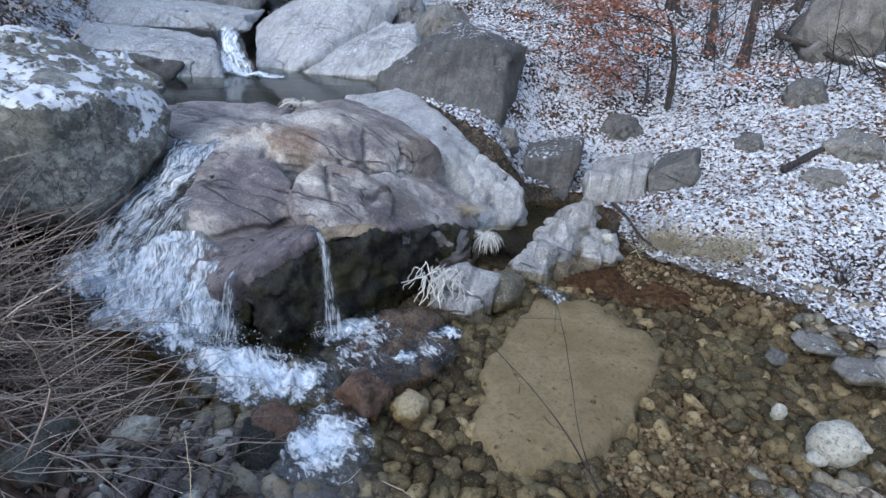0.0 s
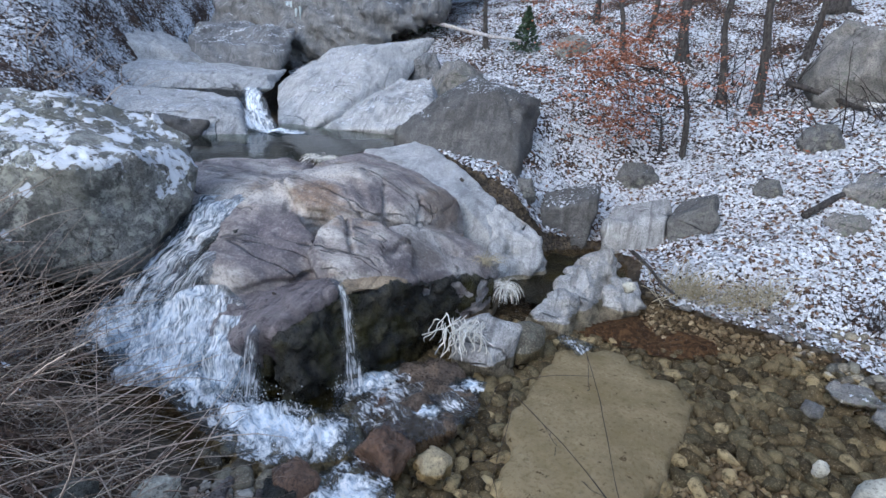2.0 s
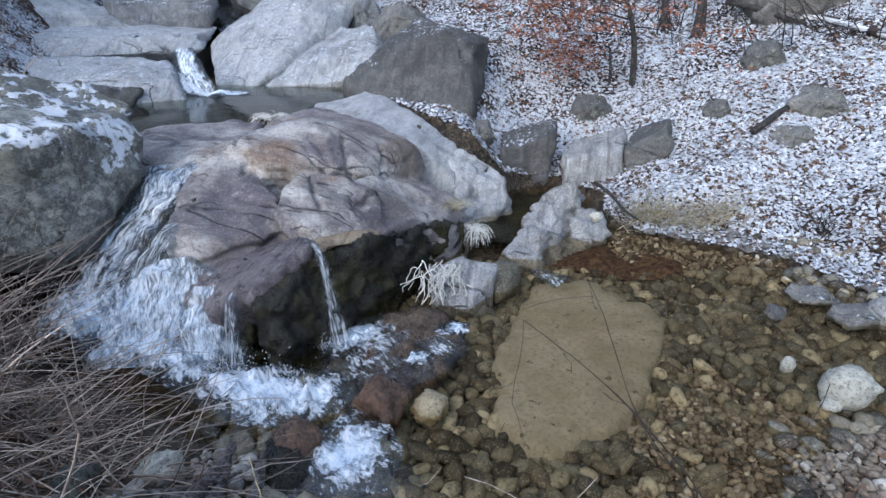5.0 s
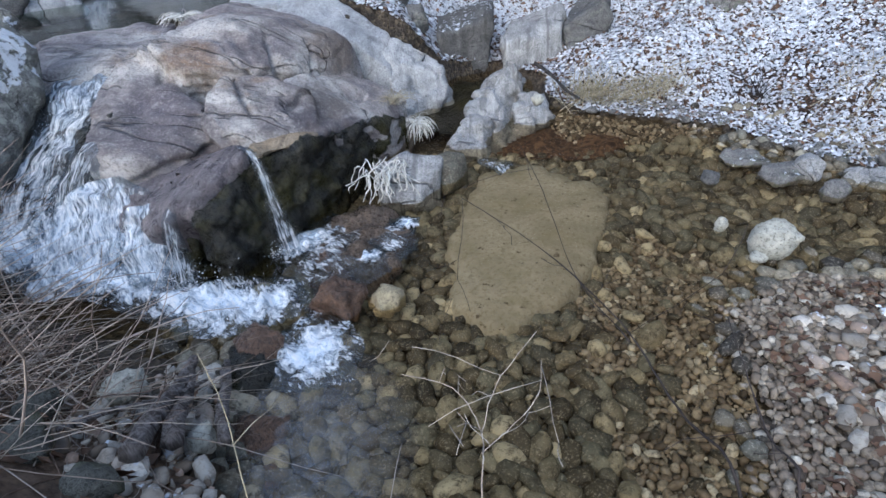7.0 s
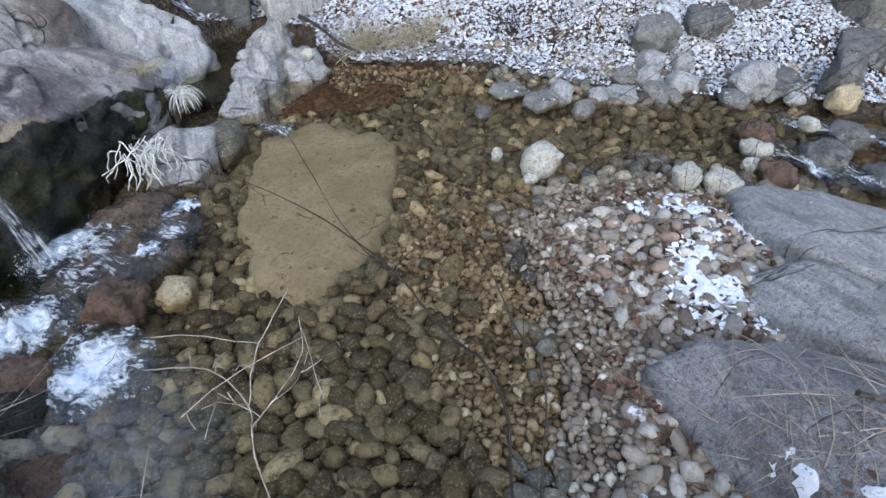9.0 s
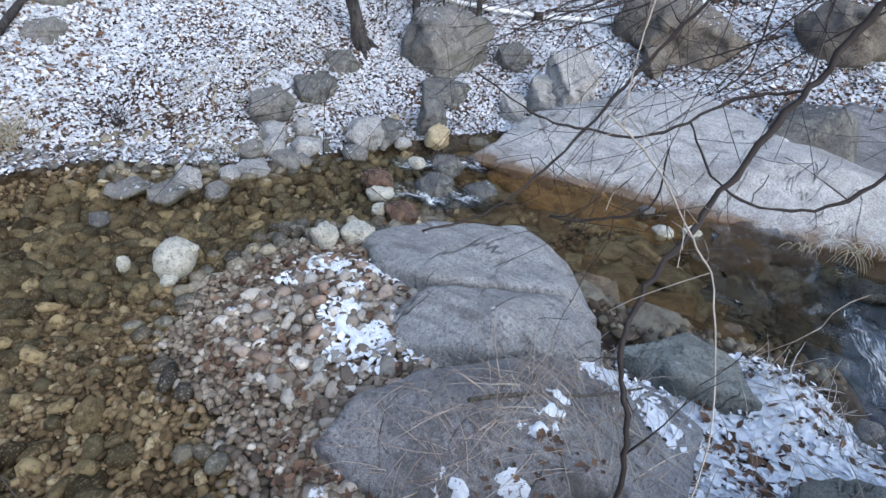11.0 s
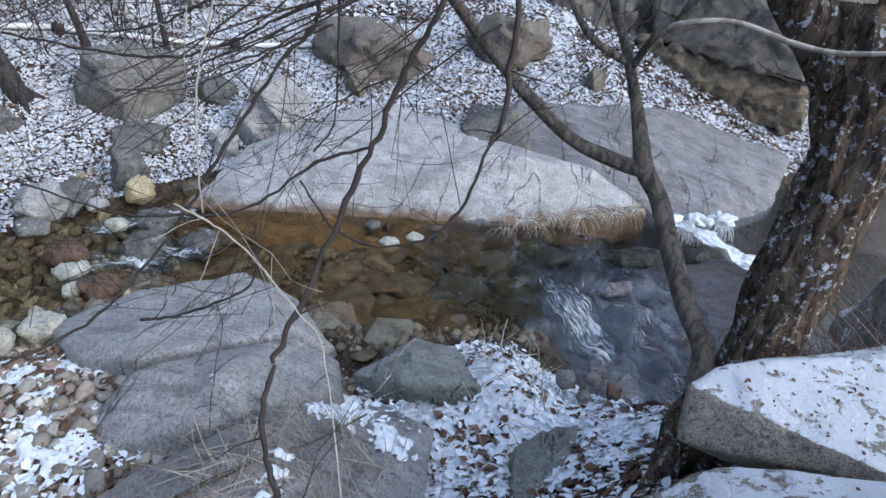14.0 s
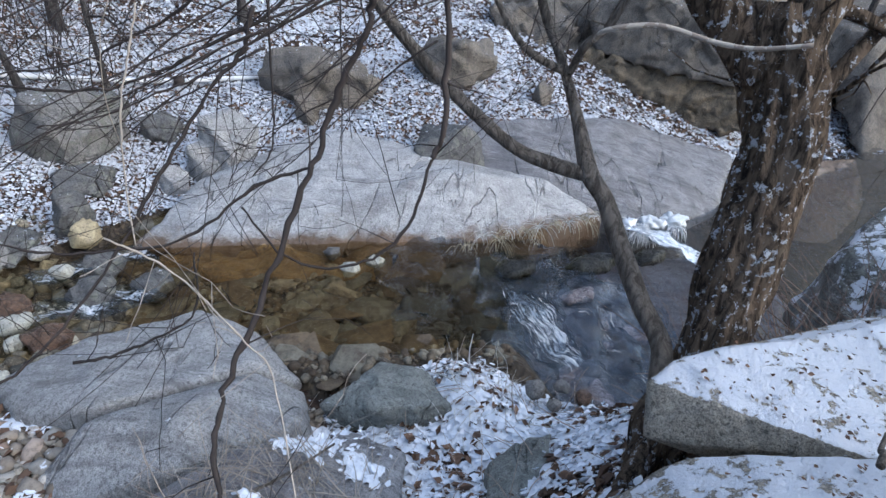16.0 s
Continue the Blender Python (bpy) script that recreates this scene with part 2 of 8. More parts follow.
def cobble_paint():
    n = Nodes("cobble").placed()
    tone = n.sum("FRACT", n.sum("ADD", n.island(), n.chance()), 0.0)
    col = n.ramp(tone, [(0.0, (0.02, 0.016, 0.011)), (0.25, (0.10, 0.08, 0.052)), (0.45, (0.20, 0.172, 0.12)), (0.6, (0.055, 0.052, 0.042)), (0.8, (0.17, 0.16, 0.122)), (0.93, (0.30, 0.255, 0.175)), (1.0, (0.52, 0.46, 0.34))])
    col = n.mix(n.ramp(n.noise(16, 9, 0.78), [(0.40, 0.85), (0.52, 0)]), col, (0.045, 0.035, 0.024))
    col = n.mix(n.ramp(n.noise(60, 5, 0.75), [(0.54, 0), (0.62, 0.45)]), col, (0.5, 0.45, 0.36))
    return n.done(col, 0.6, n.bump(n.noise(40, 5, 0.7), 0.7, 0.012), 0.4)


def dry_cobble_paint():
    n = Nodes("dry_cobble").placed()
    tone = n.sum("FRACT", n.sum("ADD", n.island(), n.chance()), 0.0)
    col = n.ramp(tone, [(0.0, (0.13, 0.10, 0.075)), (0.2, (0.38, 0.325, 0.265)), (0.4, (0.41, 0.39, 0.35)), (0.6, (0.23, 0.2, 0.165)), (0.75, (0.56, 0.515, 0.445)), (0.86, (0.29, 0.19, 0.135)), (1.0, (0.70, 0.655, 0.58))])
    col = n.mix(n.ramp(n.noise(22, 7, 0.75), [(0.38, 0.6), (0.52, 0)]), col, (0.14, 0.115, 0.09))
    flake = n.sum("MULTIPLY", n.ramp(n.noise(7, 5, 0.7), [(0.6, 0), (0.64, 1)]), n.ramp(n.up(), [(0.6, 0), (0.8, 1)]))
    return n.done(n.mix(flake, col, SNOW), 0.8, n.bump(n.noise(45, 5, 0.7), 0.5, 0.008), 0.3)


def gravel_paint():
    """Wet brown grit with leaf scraps in it."""
    n = Nodes("brown_grit").placed()
    tone = n.sum("FRACT", n.sum("ADD", n.island(), n.chance()), 0.0)
    col = n.ramp(tone, [(0.0, (0.06, 0.045, 0.032)), (0.3, (0.21, 0.165, 0.118)), (0.55, (0.33, 0.275, 0.205)), (0.75, (0.17, 0.125, 0.088)), (0.92, (0.42, 0.37, 0.295)), (1.0, (0.60, 0.55, 0.46))])
    col = n.mix(n.ramp(n.noise(24, 7, 0.75), [(0.38, 0.7), (0.52, 0)]), col, (0.05, 0.035, 0.024))
    return n.done(col, 0.55, n.bump(n.noise(45, 5, 0.7), 0.6, 0.01), 0.4)


M_COBBLE, M_DRYCOBBLE, M_GRIT = cobble_paint(), dry_cobble_paint(), gravel_paint()


def litter_paint():
    """The ground under the leaves: mould darkened for the shaded gaps, leaf scraps and snow that has sifted in between.
    """
    n = Nodes("leaf_mould")
    scrap = n.cells(26, n.scaled(n.at, (1, 1, 0.4)), "F1", "Color")
    # Mould is darkened to paint shade between the leaves.
    col = n.mix(n.ramp(scrap, [(0.2, 0), (0.9, 1)]), (0.022, 0.015, 0.012), (0.085, 0.052, 0.035))
    dust = n.sum("ADD", n.sum("MULTIPLY", n.noise(17, 5, 0.75, 0.5), 0.6), n.sum("MULTIPLY", n.noise(1.1, 3, 0.6), 0.4))
    col = n.mix(n.ramp(dust, [(0.505, 0), (0.545, 1)]), col, SNOW)
    return n.done(col, 0.9, n.bump(n.noise(30, 5, 0.7), 0.8, 0.03), 0.2)


def bed_paint():
    n = Nodes("stream_bed")
    # Grit kept near black to paint the shade in gaps between stones.
    col = n.ramp(n.cells(22, None, "F1", "Color"), [(0.1, (0.012, 0.009, 0.006)), (0.5, (0.04, 0.03, 0.02)), (0.9, (0.11, 0.085, 0.055))])
    col = n.mix(n.ramp(n.noise(0.9, 4, 0.6), [(0.4, 0), (0.65, 0.6)]), col, (0.06, 0.042, 0.026))
    return n.done(col, 0.6, n.bump(n.cells(22), 0.8, 0.03), 0.3)


def sand_paint():
    n = Nodes("drowned_sand")
    col = n.mix(n.ramp(n.noise(3, 6, 0.65, 0.4), [(0.35, 0), (0.7, 1)]), (0.25, 0.222, 0.17), (0.38, 0.345, 0.28))
    col = n.mix(n.ramp(n.noise(26, 6, 0.75), [(0.35, 0.7), (0.5, 0)]), col, (0.15, 0.12, 0.07))
    col = n.mix(n.ramp(n.noise(1.6, 8, 0.7), [(0.5, 0), (0.66, 0.75)]), col, (0.22, 0.19, 0.12))
    col = n.mix(n.ramp(n.noise(9, 6, 0.7), [(0.62, 0), (0.66, 0.85)]), col, (0.07, 0.05, 0.03))
    return n.done(col, 0.8, n.bump(n.noise(12, 6, 0.7), 0.4, 0.02), 0.2)


def algae_paint():
    n = Nodes("brown_algae")
    col = n.mix(n.ramp(n.noise(16, 8, 0.75, 0.3), [(0.44, 0), (0.58, 1)]), (0.025, 0.012, 0.009), (0.13, 0.075, 0.042))
    return n.done(col, 0.7, n.bump(n.noise(20, 5, 0.7), 0.6, 0.02), 0.3)


M_LITTER, M_BED, M_SAND, M_ALGAE = litter_paint(), bed_paint(), sand_paint(), algae_paint()


def water_paint(name, tint, ripple, scale, stretch=(1, 1, 1), turn=0.0, ior=1.33):
    """Clear water: tinted see-through with a glossy skin by Fresnel."""
    n = Nodes(name)
    t = n.t
    see, gloss, blend = t.nodes.new("ShaderNodeBsdfTransparent"), t.nodes.new("ShaderNodeBsdfGlossy"), t.nodes.new("ShaderNodeMixShader")
    fres = t.nodes.new("ShaderNodeFresnel")
    fres.inputs["IOR"].default_value = ior
    at = n.scaled(n.at, stretch, (0, 0, turn))
    h = n.sum("ADD", n.noise(scale, 4, 0.55, 0.8, at), n.sum("MULTIPLY", n.noise(scale * 4, 3, 0.6, 0.5, at), 0.3))
    skin = n.bump(h, ripple, 0.05)
    see.inputs[0].default_value = (*tint, 1)
    gloss.inputs["Roughness"].default_value = 0.04
    n.wire(skin, gloss.inputs["Normal"]), n.wire(skin, fres.inputs["Normal"])
    n.wire(fres.outputs[0], blend.inputs[0]), n.wire(see.outputs[0], blend.inputs[1]), n.wire(gloss.outputs[0], blend.inputs[2])
    n.wire(blend.outputs[0], t.nodes["Material Output"].inputs[0])
    return n.m


M_WATER = water_paint("pool_water", (0.86, 0.79, 0.65), 0.1, 3.0, ior=1.1)
M_FLOW = water_paint("flowing_water", (0.80, 0.73, 0.58), 0.3, 4.0, (0.8, 2.4, 1), 0.5, 1.16)
M_UPWATER = water_paint("upper_pool_water", (0.55, 0.66, 0.58), 0.10, 2.5)


# Blue tint adds to the gloss as painted sky reflection.
M_OUTLET = water_paint("sky_tinted_water", (0.62, 0.68, 0.76), 1.0, 5.0, (0.5, 3.4, 1), 0.82)


def foam_paint(name, cover, across, along, whiteness=0.9, turn=0.0, warp=1.1):
    """Broken white water: fine torn threads of white along the flow, clear dark water between."""
    n = Nodes(name)
    t = n.t
    uv = n.scaled(n.uv(), (1, 1, 1), (0, 0, turn))
    thread = n.noise(1.0, 9, 0.7, warp, n.scaled(uv, (across, along, 1)))
    fine = n.noise(1.0, 6, 0.72, 0.6, n.scaled(uv, (across * 3.4, along * 3.4, 1)))
    patch = n.noise(1.0, 4, 0.6, 0.9, n.scaled(uv, (4.2, 2.4, 1)))
    rim = t.nodes.new("ShaderNodeAttribute")
    rim.attribute_name = "edge"
    thick = n.sum("ADD", n.sum("MULTIPLY", thread, 0.42), n.sum("ADD", n.sum("MULTIPLY", fine, 0.26), n.sum("MULTIPLY", patch, 0.32)))
    thick = n.sum("ADD", thick, n.sum("MULTIPLY", n.sum("SUBTRACT", rim.outputs["Fac"], 1.0), 0.16))
    mask = n.ramp(thick, [(0.575 - 0.2 * cover, 0), (0.615 - 0.2 * cover, 0.45), (0.69 - 0.2 * cover, 1)])
    skin = n.bump(n.sum("ADD", thread, n.sum("MULTIPLY", fine, 0.5)), 0.9, 0.03)
    # Blue-grey in the noise lows paints shading into the white foam.
    tone = n.ramp(n.sum("ADD", n.sum("MULTIPLY", fine, 0.5), n.sum("MULTIPLY", thread, 0.5)), [(0.40, (whiteness * 0.50, whiteness * 0.62, whiteness * 0.76)), (0.50, (whiteness * 0.82, whiteness * 0.89, whiteness * 0.97)), (0.57, (whiteness, whiteness, whiteness))])
    n.done(tone, 0.5, skin, 0.3)
    see, gloss = t.nodes.new("ShaderNodeBsdfTransparent"), t.nodes.new("ShaderNodeBsdfGlossy")
    see.inputs[0].default_value, gloss.inputs["Roughness"].default_value = (0.60, 0.66, 0.72, 1), 0.1
    n.wire(skin, gloss.inputs["Normal"])
    clear, blend = t.nodes.new("ShaderNodeMixShader"), t.nodes.new("ShaderNodeMixShader")
    clear.inputs[0].default_value = 0.1
    n.wire(see.outputs[0], clear.inputs[1]), n.wire(gloss.outputs[0], clear.inputs[2])
    n.wire(mask, blend.inputs[0]), n.wire(clear.outputs[0], blend.inputs[1]), n.wire(n.b.outputs[0], blend.inputs[2])
    n.wire(blend.outputs[0], t.nodes["Material Output"].inputs[0])
    return n.m


M_FALL = foam_paint("falling_water", 0.64, 13, 3.2)
M_FOAM = foam_paint("white_foam", 1.0, 8.0, 11.0, 0.95, 0.5)
M_THIN = foam_paint("thin_foam", 0.42, 6.0, 14.0, 0.85, 0.6)
M_CASCADE = foam_paint("broken_cascade", 0.78, 17, 4.5)
M_TRICKLE = foam_paint("trickling_water", 0.5, 30, 3.0)


def plain(name, a, b, scale=12.0, rough=0.8, bump=0.3, by_island=True):
    n = Nodes(name)
    f = n.noise(scale, 4, 0.6)
    if by_island:
        f = n.sum("FRACT", n.sum("ADD", f, n.sum("ADD", n.island(), n.chance())), 0.0)
    return n.done(n.mix(f, a, b), rough, n.bump(n.noise(scale * 4, 3), bump, 0.005), 0.25)


def bark_paint(name, light, dark, snow=0.0):
    n = Nodes(name)
    at = n.scaled(n.at, (1, 1, 0.22))
    ridge = n.noise(26, 10, 0.75, 1.0, at)
    col = n.mix(n.ramp(ridge, [(0.42, 0), (0.58, 1)]), dark, light)
    col = n.mix(n.ramp(n.noise(5, 4, 0.6), [(0.55, 0), (0.7, 0.3)]), col, (light[0] * 1.2, light[1] * 1.15, light[2] * 1.1))
    if snow:
        fleck = n.ramp(n.noise(24, 5, 0.75), [(0.70 - snow * 0.16, 0), (0.72 - snow * 0.16, 1)])
        col = n.mix(fleck, col, SNOW)
    return n.done(col, 0.9, n.bump(ridge, 1.0, 0.05), 0.2)


M_BARK = bark_paint("furrowed_bark", (0.23, 0.17, 0.12), (0.032, 0.023, 0.017), 0.75)
M_STEM = bark_paint("grey_stem_bark", (0.27, 0.235, 0.20), (0.10, 0.085, 0.07))
M_FARBARK = bark_paint("dark_far_bark", (0.10, 0.092, 0.088), (0.035, 0.031, 0.03))
M_TWIG = plain("dark_twig", (0.022, 0.018, 0.017), (0.06, 0.048, 0.044), 20)
M_PALETWIG = plain("pale_dry_twig", (0.28, 0.23, 0.19), (0.46, 0.41, 0.35), 20)
M_BRUSH = plain("dry_brush", (0.17, 0.13, 0.105), (0.58, 0.475, 0.39), 20)
# Brush at half brightness: shade inside the tangle, and reddish brown stems.
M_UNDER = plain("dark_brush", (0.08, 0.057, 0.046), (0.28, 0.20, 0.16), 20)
M_STRAW = plain("straw", (0.30, 0.25, 0.16), (0.46, 0.42, 0.32), 20)
M_FROST = plain("frosted_grass", (0.42, 0.40, 0.34), (0.72, 0.72, 0.70), 20)
M_ICE = plain("ice_coating", (0.62, 0.64, 0.65), (0.80, 0.81, 0.83), 30, 0.3)
M_RED = plain("russet_leaf", (0.22, 0.085, 0.05), (0.42, 0.19, 0.12), 8)
M_LEAF = plain("fallen_leaf", (0.06, 0.038, 0.028), (0.19, 0.115, 0.075), 8)
M_SNOWLEAF = plain("snow_on_leaf", (0.38, 0.40, 0.44), (0.68, 0.70, 0.74), 8, 0.7)
M_DEEPSNOW = plain("thick_leaf_snow", (0.70, 0.73, 0.78), (0.84, 0.86, 0.90), 8, 0.7)
M_PIPE = plain("white_plastic", (0.62, 0.63, 0.64), (0.74, 0.74, 0.74), 6, 0.45, 0.05)
M_PINE = plain("pine_needles", (0.03, 0.05, 0.03), (0.06, 0.09, 0.055), 8)
M_LOG = bark_paint("rotten_wood", (0.33, 0.30, 0.29), (0.09, 0.075, 0.068))
M_FROSTWOOD = bark_paint("frosted_wood", (0.62, 0.62, 0.64), (0.3, 0.27, 0.24))
M_CREAM = stone("cream_river_stone", (0.58, 0.56, 0.48), (0.43, 0.42, 0.36), (0.34, 0.34, 0.27), 0.75, 0.4, 0.1, grain=0.15)
M_MOSSBANK = stone("mossy_bank_granite", (0.15, 0.15, 0.13), (0.07, 0.07, 0.06), (0.06, 0.06, 0.025), 0.8, 0.5, 0.2, moss=(0.07, 0.08, 0.02))
M_UMBER = stone("umber_wet_granite", (0.17, 0.125, 0.09), (0.07, 0.05, 0.036), (0.04, 0.028, 0.022), 0.25, 0.5, 0.5, wet=1.0)
M_GREEN = stone("greenish_grey_granite", (0.33, 0.34, 0.31), (0.21, 0.22, 0.20), (0.15, 0.155, 0.135), 0.75, 0.4, 0.3, snow=0.1, crack=1.0)
M_RUST = stone("rusty_river_stone", (0.21, 0.125, 0.08), (0.09, 0.06, 0.045), (0.06, 0.035, 0.028), 0.35, 0.5, 0.2)
M_TANSTONE = stone("tan_river_stone", (0.52, 0.43, 0.26), (0.38, 0.31, 0.2), (0.3, 0.25, 0.16), 0.7, 0.4, 0.1, grain=0.15)
M_STREAK = foam_paint("streaked_water", 0.12, 22.0, 1.0, 0.62, 0.0, 0.3)
M_DROWNED = stone("drowned_bedrock", (0.36, 0.34, 0.37), (0.17, 0.165, 0.19), (0.2, 0.13, 0.10), 0.4, 0.5, 0.7, run=(0, 0, 0.8))
M_OCHRE = stone("ochre_drowned_granite", (0.33, 0.22, 0.105), (0.20, 0.125, 0.055), (0.11, 0.065, 0.03), 0.5, 0.5, 0.4, run=(0, 0, 0.2))
M_SHELF = stone("dark_shelf_granite", (0.33, 0.32, 0.325), (0.215, 0.21, 0.215), (0.15, 0.142, 0.146), 0.6, 0.5, 0.6, crack=0.5, run=(0.1, 0.1, 0.5))
M_NEAR = stone("dark_near_granite", (0.40, 0.39, 0.392), (0.27, 0.262, 0.265), (0.185, 0.176, 0.182), 0.6, 0.5, 0.6, crack=0.5, run=(0.1, 0.1, 0.5))
def snow_paint():
    """Settled snow with grains, thin grey spots and scraps of leaf."""
    n = Nodes("settled_snow")
    col = n.mix(n.ramp(n.noise(30, 6, 0.7), [(0.35, 0), (0.6, 1)]), (0.62, 0.66, 0.73), (0.83, 0.85, 0.88))
    scrap = n.sum("MULTIPLY", n.ramp(n.noise(34, 4, 0.6, 0.6), [(0.60, 0), (0.63, 1)]), n.ramp(n.noise(5, 3, 0.6), [(0.45, 0), (0.6, 1)]))
    col = n.mix(scrap, col, (0.13, 0.08, 0.05))
    return n.done(col, 0.75, n.bump(n.noise(60, 5, 0.7), 0.5, 0.01), 0.25)


M_SNOWLID = snow_paint()
M_DROPS = plain("white_drops", (0.8, 0.84, 0.88), (0.9, 0.92, 0.94), 8, 0.2)
M_BLUEICE = plain("blue_ice", (0.30, 0.36, 0.39), (0.46, 0.52, 0.55), 6, 0.2)


def sheen_paint():
    """A thin pale veil over the bed, painted for sky mirrored on the pool."""
    n = Nodes("sky_sheen")
    t = n.t
    see, veil, blend = t.nodes.new("ShaderNodeBsdfTransparent"), t.nodes.new("ShaderNodeBsdfDiffuse"), t.nodes.new("ShaderNodeMixShader")
    veil.inputs[0].default_value = (0.52, 0.54, 0.58, 1)
    rim = t.nodes.new("ShaderNodeAttribute")
    rim.attribute_name = "edge"
    a = n.noise(11.0, 9, 0.72, 0.8, n.scaled(n.at, (1, 1.8, 1), (0, 0, 0.5)))
    n.wire(n.sum("MULTIPLY", n.ramp(a, [(0.40, 0.05), (0.68, 0.3)]), rim.outputs["Fac"]), blend.inputs[0])
    n.wire(see.outputs[0], blend.inputs[1]), n.wire(veil.outputs[0], blend.inputs[2])
    n.wire(blend.outputs[0], t.nodes["Material Output"].inputs[0])
    return n.m


def soil_paint():
    n = Nodes("dark_bank_soil")
    col = n.mix(n.ramp(n.noise(9, 9, 0.7), [(0.35, 0), (0.65, 1)]), (0.05, 0.037, 0.028), (0.27, 0.19, 0.135))
    return n.done(col, 0.9, n.bump(n.noise(22, 8, 0.75), 1.0, 0.05), 0.2)


M_SHEEN, M_SOIL = sheen_paint(), soil_paint()


def murk_paint():
    n = Nodes("murky_bed_stone").placed()
    tone = n.sum("FRACT", n.sum("ADD", n.island(), n.chance()), 0.0)
    col = n.ramp(tone, [(0.0, (0.07, 0.052, 0.034)), (0.4, (0.20, 0.15, 0.095)), (0.7, (0.17, 0.16, 0.125)), (1.0, (0.34, 0.29, 0.21))])
    col = n.mix(n.ramp(n.noise(7, 9, 0.75), [(0.35, 0.9), (0.6, 0)]), col, (0.045, 0.03, 0.02))
    return n.done(col, 0.6, n.bump(n.noise(30, 6, 0.7), 0.8, 0.015), 0.3)


M_MURK = murk_paint()

# ---- the lie of the land ----
# far hillside foot and near bank foot, as lines of (x, y, height)
HILL = [(-9, 17.5, 2.3), (-5.5, 13.6, 1.5), (-3, 12.6, 1.25), (-1.5, 10.4, 1.2), (0.0, 9.5, 0.9), (0.6, 9.7, 0.25), (1.3, 10.1, 0.1),
        (2.0, 9.4, 0.12), (1.9, 8.7, 0.12), (2.3, 8.35, 0.03), (3.8, 7.8, 0.03), (4.3, 7.15, 0.03), (4.9, 6.6, 0.03), (6.4, 5.9, 0.02),
        (7.4, 5.6, -0.05), (8.3, 5.1, -0.1), (8.7, 4.0, -0.1), (8.8, 2.0, -0.1), (9.4, 0.4, -0.1), (10.5, -1.5, -0.2), (15, -8, -0.6)]
BANK = [(-13, 20, 2.6), (-8.5, 12, 1.7), (-6.2, 9, 1.25), (-4.9, 7, 1.0), (-3.7, 5.3, 0.1), (-3.0, 4.9, 0.0), (-1.4, 4.45, 0.0), (-0.5, 4.1, 0.0),
        (-0.45, 3.5, 0.0), (0.2, 2.75, 0.0), (1.2, 2.5, 0.0), (2.0, 2.55, 0.0), (2.3, 3.0, 0.0), (2.65, 3.8, 0.0), (2.8, 4.75, 0.0),
        (3.4, 5.15, 0.0), (4.3, 5.05, 0.0), (4.9, 4.6, -0.05), (5.5, 3.3, -0.15), (5.1, 2.4, -0.12), (5.5, 1.9, -0.12), (5.75, 1.2, -0.12),
        (5.5, 0.6, -0.3), (5.2, 0.0, -0.35), (5.6, -0.8, -0.4), (7.2, -3, -0.5), (12, -9, -0.8)]
CREST = [(-9, 5), (-3.4, 3.0), (-0.8, 1.9), (1.2, 1.0), (2.4, 0.5), (3.9, -0.5), (5.2, -3)]
UPPER = [(-14, 8), (-4.6, 7.0), (-3.0, 6.75), (-2.0, 7.0), (-0.7, 8.3), (0.0, 9.4), (-1.2, 10.6), (-3, 13), (-9, 19), (-20, 20)]


def away(line, x, y):
    """Distance of points from a line of corners, and the height of the nearest place on it."""
    best, height, total = np.full(x.shape, 1e9), np.zeros(x.shape), np.zeros(x.shape)
    for a, b in zip(line[:-1], line[1:]):
        ux, uy = b[0] - a[0], b[1] - a[1]
        k = np.clip(((x - a[0]) * ux + (y - a[1]) * uy) / (ux * ux + uy * uy), 0, 1)
        d = np.hypot(x - a[0] - k * ux, y - a[1] - k * uy)
        if len(a) > 2:
            w = (d * d + 0.01) ** -1.7 * math.hypot(ux, uy) ** 0.5
            height, total = height + w * (a[2] + k * (b[2] - a[2])), total + w
        best = np.minimum(best, d)
    if len(line[0]) > 2:
        height = height / total
    return best, height


def inside(line, x, y):
    odd = np.zeros(x.shape, bool)
    for a, b in zip(line, line[1:] + line[:1]):
        if a[1] != b[1]:
            odd ^= ((a[1] > y) != (b[1] > y)) & (x < (b[0] - a[0]) * (y - a[1]) / (b[1] - a[1]) + a[0])
    return odd


def ease(v):
    v = np.clip(v, 0, 1)
    return v * v * (3 - 2 * v)


